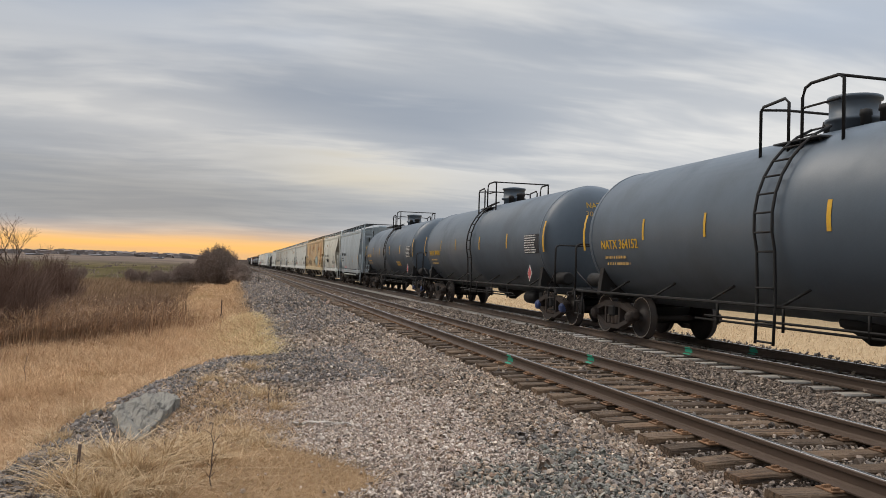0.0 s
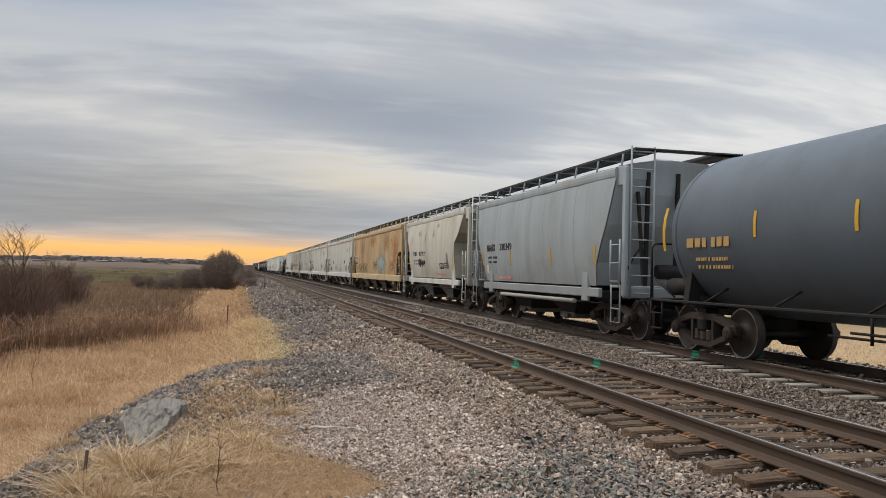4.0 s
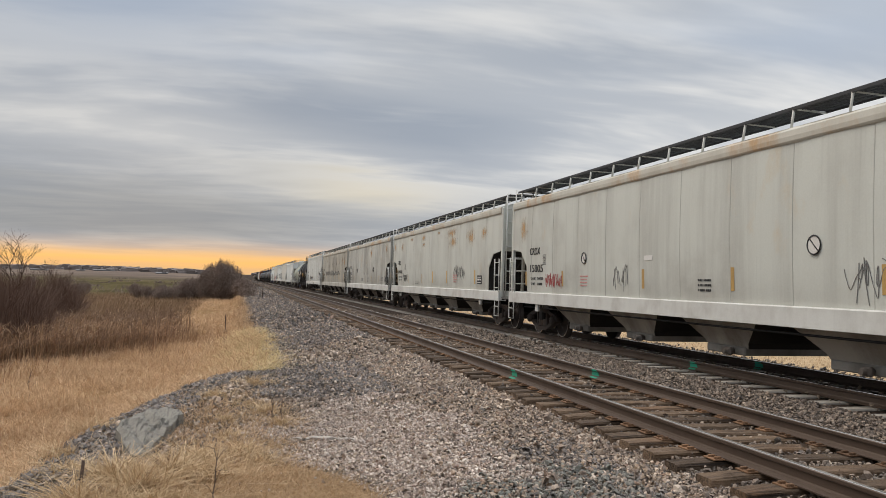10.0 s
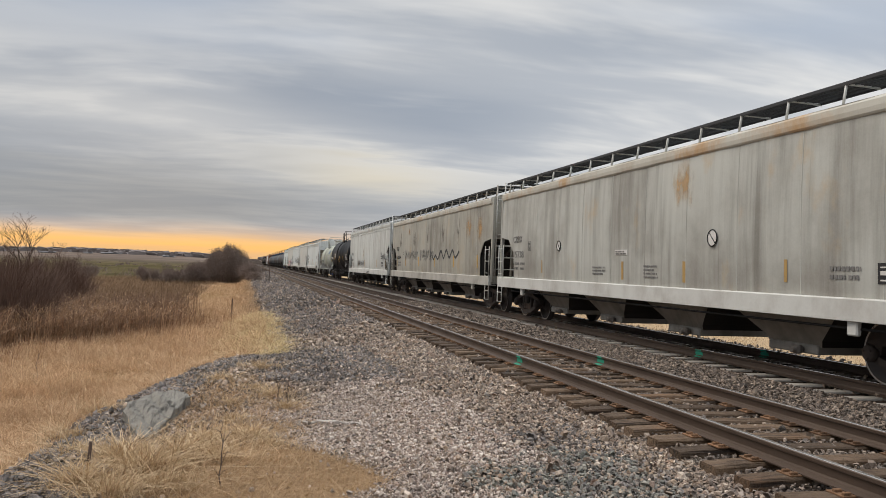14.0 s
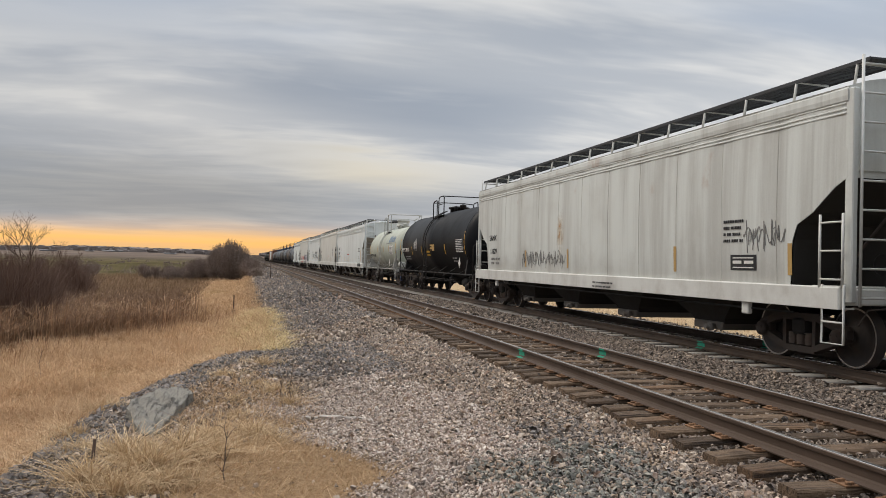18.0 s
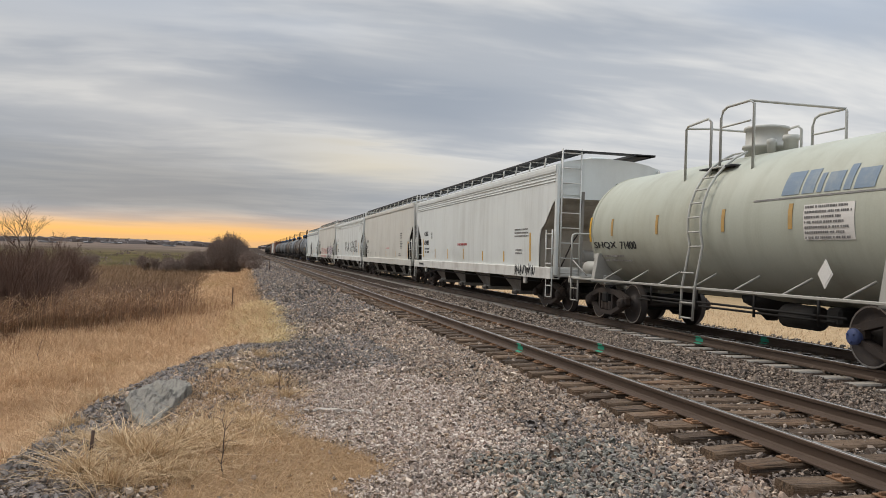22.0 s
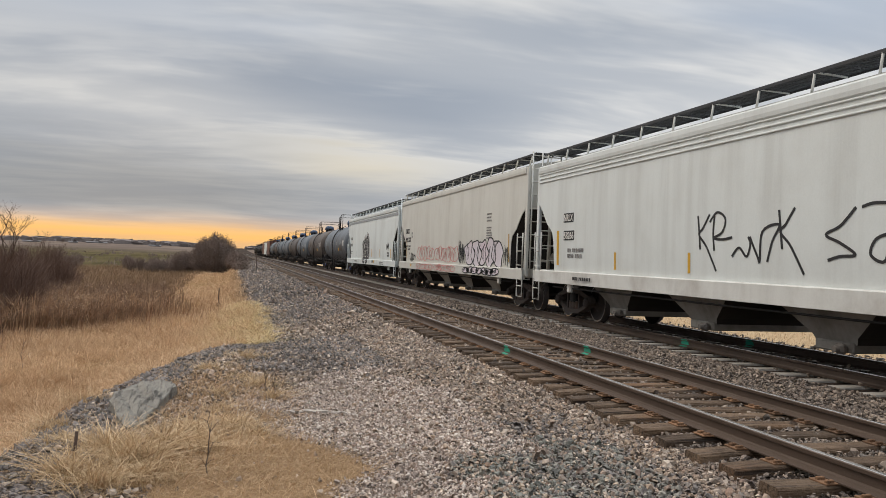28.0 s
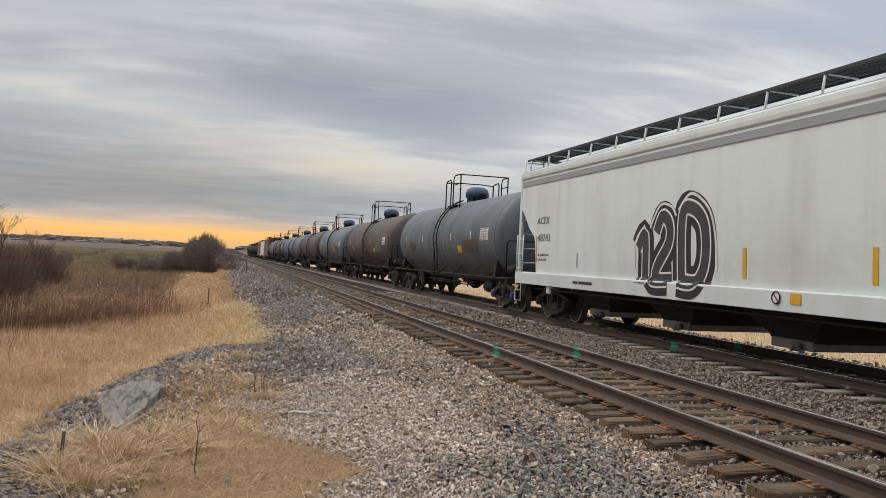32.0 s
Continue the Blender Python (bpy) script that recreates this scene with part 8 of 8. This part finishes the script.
make_grass()
for i, (x, y, n, sp, h) in enumerate(((-1.05, 7.75, 420, 0.13, 0.42), (-0.78, 7.35, 480, 0.15, 0.45), (-0.55, 7.9, 380, 0.14, 0.36), (-1.25, 7.0, 380, 0.14, 0.40), (-0.35, 8.5, 300, 0.15, 0.30), (0.05, 8.75, 260, 0.14, 0.26),
                                      (0.28, 8.35, 200, 0.12, 0.22), (-0.95, 6.65, 360, 0.15, 0.36), (-0.6, 6.9, 300, 0.16, 0.30), (-0.2, 7.75, 260, 0.15, 0.28), (-1.45, 8.1, 260, 0.14, 0.26), (-1.75, 9.2, 220, 0.16, 0.28), (-1.65, 10.6, 220, 0.18, 0.28), (-0.15, 10.9, 200, 0.20, 0.16), (0.2, 12.4, 200, 0.22, 0.16), (0.40, 11.5, 240, 0.16, 0.30), (0.55, 10.55, 160, 0.10, 0.30), (-0.1, 9.6, 200, 0.16, 0.20), (-0.35, 13.2, 260, 0.2, 0.26), (0.3, 14.8, 260, 0.2, 0.30), (1.0, 27.5, 150, 0.2, 0.3))):
    tuft(x, y, n, sp, h, "clump of long bent straw grass" if h > 0.3 else "small clump of straw grass among stones", i)
make_reeds()
for i in range(64):
    rr = random.Random(100 + i)
    y = rr.uniform(28, 62)
    shrub(float(reed_edge(y)) - rr.uniform(2.8, 4.5) - (y - 24) * rr.uniform(0.08, 0.36), y, rr.uniform(1.9, 3.4), 1.6, 56, i, "reddish-brown bare shrub in the marsh", 0.011)
for i, (x, y, h) in enumerate(((-21.5, 118, 2.4), (-23.5, 121, 2.0), (-13.4, 126, 2.2), (-11.5, 128, 2.6), (-9.5, 130, 2.4), (-7.6, 128, 2.0), (-14.8, 127, 1.8), (-17, 140, 2.2), (-26, 150, 2.2), (-6.8, 122, 2.4), (-33, 170, 3.0), (-19, 160, 2.0), (-44, 190, 3.0))):
    shrub(x, y, h, 2.4, 60, 300 + i, "dark bare shrub on the low field", 0.03)
thicket(-2.7, 118, 7.0, 7.0, 5.5, 3000, 7, "dense rounded dark thicket of bare scrub beside the embankment")
thicket(-6.6, 121, 5.5, 5.0, 3.3, 1300, 9, "lower dark thicket of bare scrub")
thicket(-10.5, 124, 4.5, 4.0, 2.0, 500, 10, "low dark thicket of bare scrub")
thicket(0.3, 112, 3.2, 6.0, 2.3, 700, 11, "low brown scrub at the foot of the embankment")
thicket(0.7, 96, 1.6, 9.0, 1.2, 350, 12, "low brown scrub at the foot of the embankment")
bare_tree(-14.9, 60, 6.6, 21, "bare tree with spreading thin branches", 0.92)
bare_tree(-13.0, 63, 4.8, 25, "smaller bare tree with thin branches", 0.55)
bare_tree(-17.0, 58, 5.2, 28, "bare tree with spreading thin branches", 0.6)
weed(-0.14, 6.88, 0.55, 1, "thin dry weed stalk rising from trampled grass")
weed(0.55, 10.54, 0.62, 2, "tall dry weed stalk on the shoulder")
weed(0.47, 10.67, 0.5, 3, "tall dry weed stalk on the shoulder")
weed(-4.3, 19, 0.7, 4, "dry weed stalk in the straw")
IRON = paint("rusty_iron", (0.085, 0.058, 0.045), 0.9, 0.2, (0.15, 0.08, 0.05), 0.5, scale=8)
rod = new("iron_rod", Shape().tube([(-1.24, 7.28, -0.9), (-1.235, 7.285, -0.35), (-1.22, 7.29, -0.14)], 0.014, 8).mesh("iron_rod"))
rod.data.materials.append(IRON)
tagged(rod, "rusty iron rod driven into the shoulder's edge", "rod")
stake = thing("fence_stake", pose(-0.62, 38.2, float(ground_z(-0.62, 38.2))), "dark metal stake standing in the straw", "stake")
part("stake_post", Shape().box((0, 0, 0.42), (0.05, 0.04, 0.95), 0.008), IRON, stake)
part("stake_blade", Shape().box((0, -0.025, 0.14), (0.14, 0.02, 0.16), 0.008), IRON, stake)
mast = thing("marker_post", pose(2.15, 82.4, float(ground_z(2.15, 82.4))), "thin grey marker post on the shoulder", "post")
part("post", Shape().tube([(0, 0, -0.1), (0, 0, 1.9)], 0.035, 8), IRON, mast)
part("cap", Shape().box((0, 0, 1.92), (0.09, 0.09, 0.14), 0.01), IRON, mast)



def field_scrub():
    """Low dark brush scattered over the far field."""
    segs = []
    for _ in range(130):
        y = RNG.uniform(140, 560)
        x = -6 - RNG.random() * 0.42 * y
        z = float(ground_z(x, y))
        h, w = RNG.uniform(0.4, 1.4), RNG.uniform(0.6, 2.6)
        for _ in range(16):
            p = np.array((x + RNG.normal(0, w), y + RNG.normal(0, w), z))
            segs.append((p, p + np.array((RNG.normal(0, 0.25), RNG.normal(0, 0.25), h * RNG.uniform(0.4, 1.0))), 0.0004 * y))
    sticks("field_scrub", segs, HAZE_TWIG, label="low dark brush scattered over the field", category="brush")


field_scrub()

# ---------------------------------------------------------------- the distance
SHED = paint("pale_shed", (0.15, 0.145, 0.145), 0.6, 0, (0.4, 0.4, 0.4), 0.2)
SHED_ROOF = paint("shed_roof", (0.16, 0.155, 0.155), 0.9, 0.0, (0.3, 0.3, 0.3), 0.3)


def shed(x, y, l, h, label):
    t = thing("farm_shed", pose(x, y, float(ground_z(x, y)), 0, 0, math.degrees(math.atan2(-x, y))), label, "shed", "far pale sheds")
    part("shed_wall", Shape().box((0, 0, h / 2), (l, 14, h)), SHED, t)
    part("roof", Shape().slab([(-7.5, h), (7.5, h), (0, h + 0.8)], "x", -l / 2 - 0.4, l / 2 + 0.4), SHED_ROOF, t)
    part("door", Shape().box((l * 0.2, -7.03, 0.8), (4, 0.06, 1.6)), SHED_ROOF, t)


for i, (az, l) in enumerate(((-12.6, 40), (-10.2, 22), (-8.8, 52), (-5.2, 30))):
    d = 900 + 30 * (i % 3)
    shed(d * math.sin(radians(az)), d * math.cos(radians(az)), l * 0.4, 0.8, "long low pale shed on the far rise")


def far_woods():
    """Dark broken tree line along the skyline."""
    n = 2600
    az = RNG.uniform(radians(-32), radians(48), n)
    d = RNG.uniform(980, 1350, n)
    k = RNG.random(n) < 0.35 + 0.65 * (np.sin(az * 31) + np.sin(az * 12.7 + 2) > -0.3)
    az, d = az[k], d[k]
    n = len(az)
    x, y = d * np.sin(az), d * np.cos(az)
    on = np.abs(x - 7) > 14
    x, y, n = x[on], y[on], int(on.sum())
    cube = np.array([[a, b, c] for a in (-1, 1) for b in (-1, 1) for c in (-1, 1)], float)
    quads = np.array([(0, 1, 3, 2), (4, 6, 7, 5), (0, 4, 5, 1), (2, 3, 7, 6), (0, 2, 6, 4), (1, 5, 7, 3)])
    v = cube[None] * (0.45 + 0.55 * RNG.random((n, 8, 3))) * np.stack([RNG.uniform(3, 9, n), RNG.uniform(3, 6, n), RNG.uniform(1.2, 4.0, n)], -1)[:, None, :]
    v += np.stack([x, y, ground_z(x, y) + 1.2], -1)[:, None, :]
    f = (np.arange(n) * 8)[:, None, None] + quads[None]
    # tree colour is lifted to hold the haze of the distance
    ob = bulk("far_woods", v.reshape(-1, 3), f.reshape(-1, 4), blades("hazed_trees", (0.17, 0.145, 0.135), (0.235, 0.20, 0.185), through_light=0.0))
    tagged(ob, "dark line of bare woods on the horizon, paled for haze", "woods", kind="stuff")


far_woods()

# ---------------------------------------------------------------- pieces of the track beds
lay_ties()

# ---------------------------------------------------------------- movement
SPEED = 9.30             # metres a second, towards the camera


def motions():
    beats = [0, 4, 8, 12, 16, 20, 24, 28, 32]
    for car, centre in TRAIN:
        walk(car, [(t, pose(FAR_X, centre - SPEED * t, 0)) for t in beats])
    for w, centre, y in WHEELS:
        # wheels are keyed for the stretch in which their car is near
        k0 = max(0, min(460, int((centre - 48) / SPEED * 15)))
        k1 = min(480, max(k0 + 15, int((centre + 4) / SPEED * 15)))
        t0, t1 = k0 / 15, k1 / 15
        times = ([0.0] if k0 else []) + [k / 15 for k in range(k0, k1 + 1)] + ([32.0] if k1 < 480 else [])
        rows = []
        for t in times:
            a = math.degrees(SPEED * (min(max(t, t0), t1) - t0) / 0.457)
            rows.append((t, pose(0, y, 0.457, a)))
        walk(w, rows)


motions()
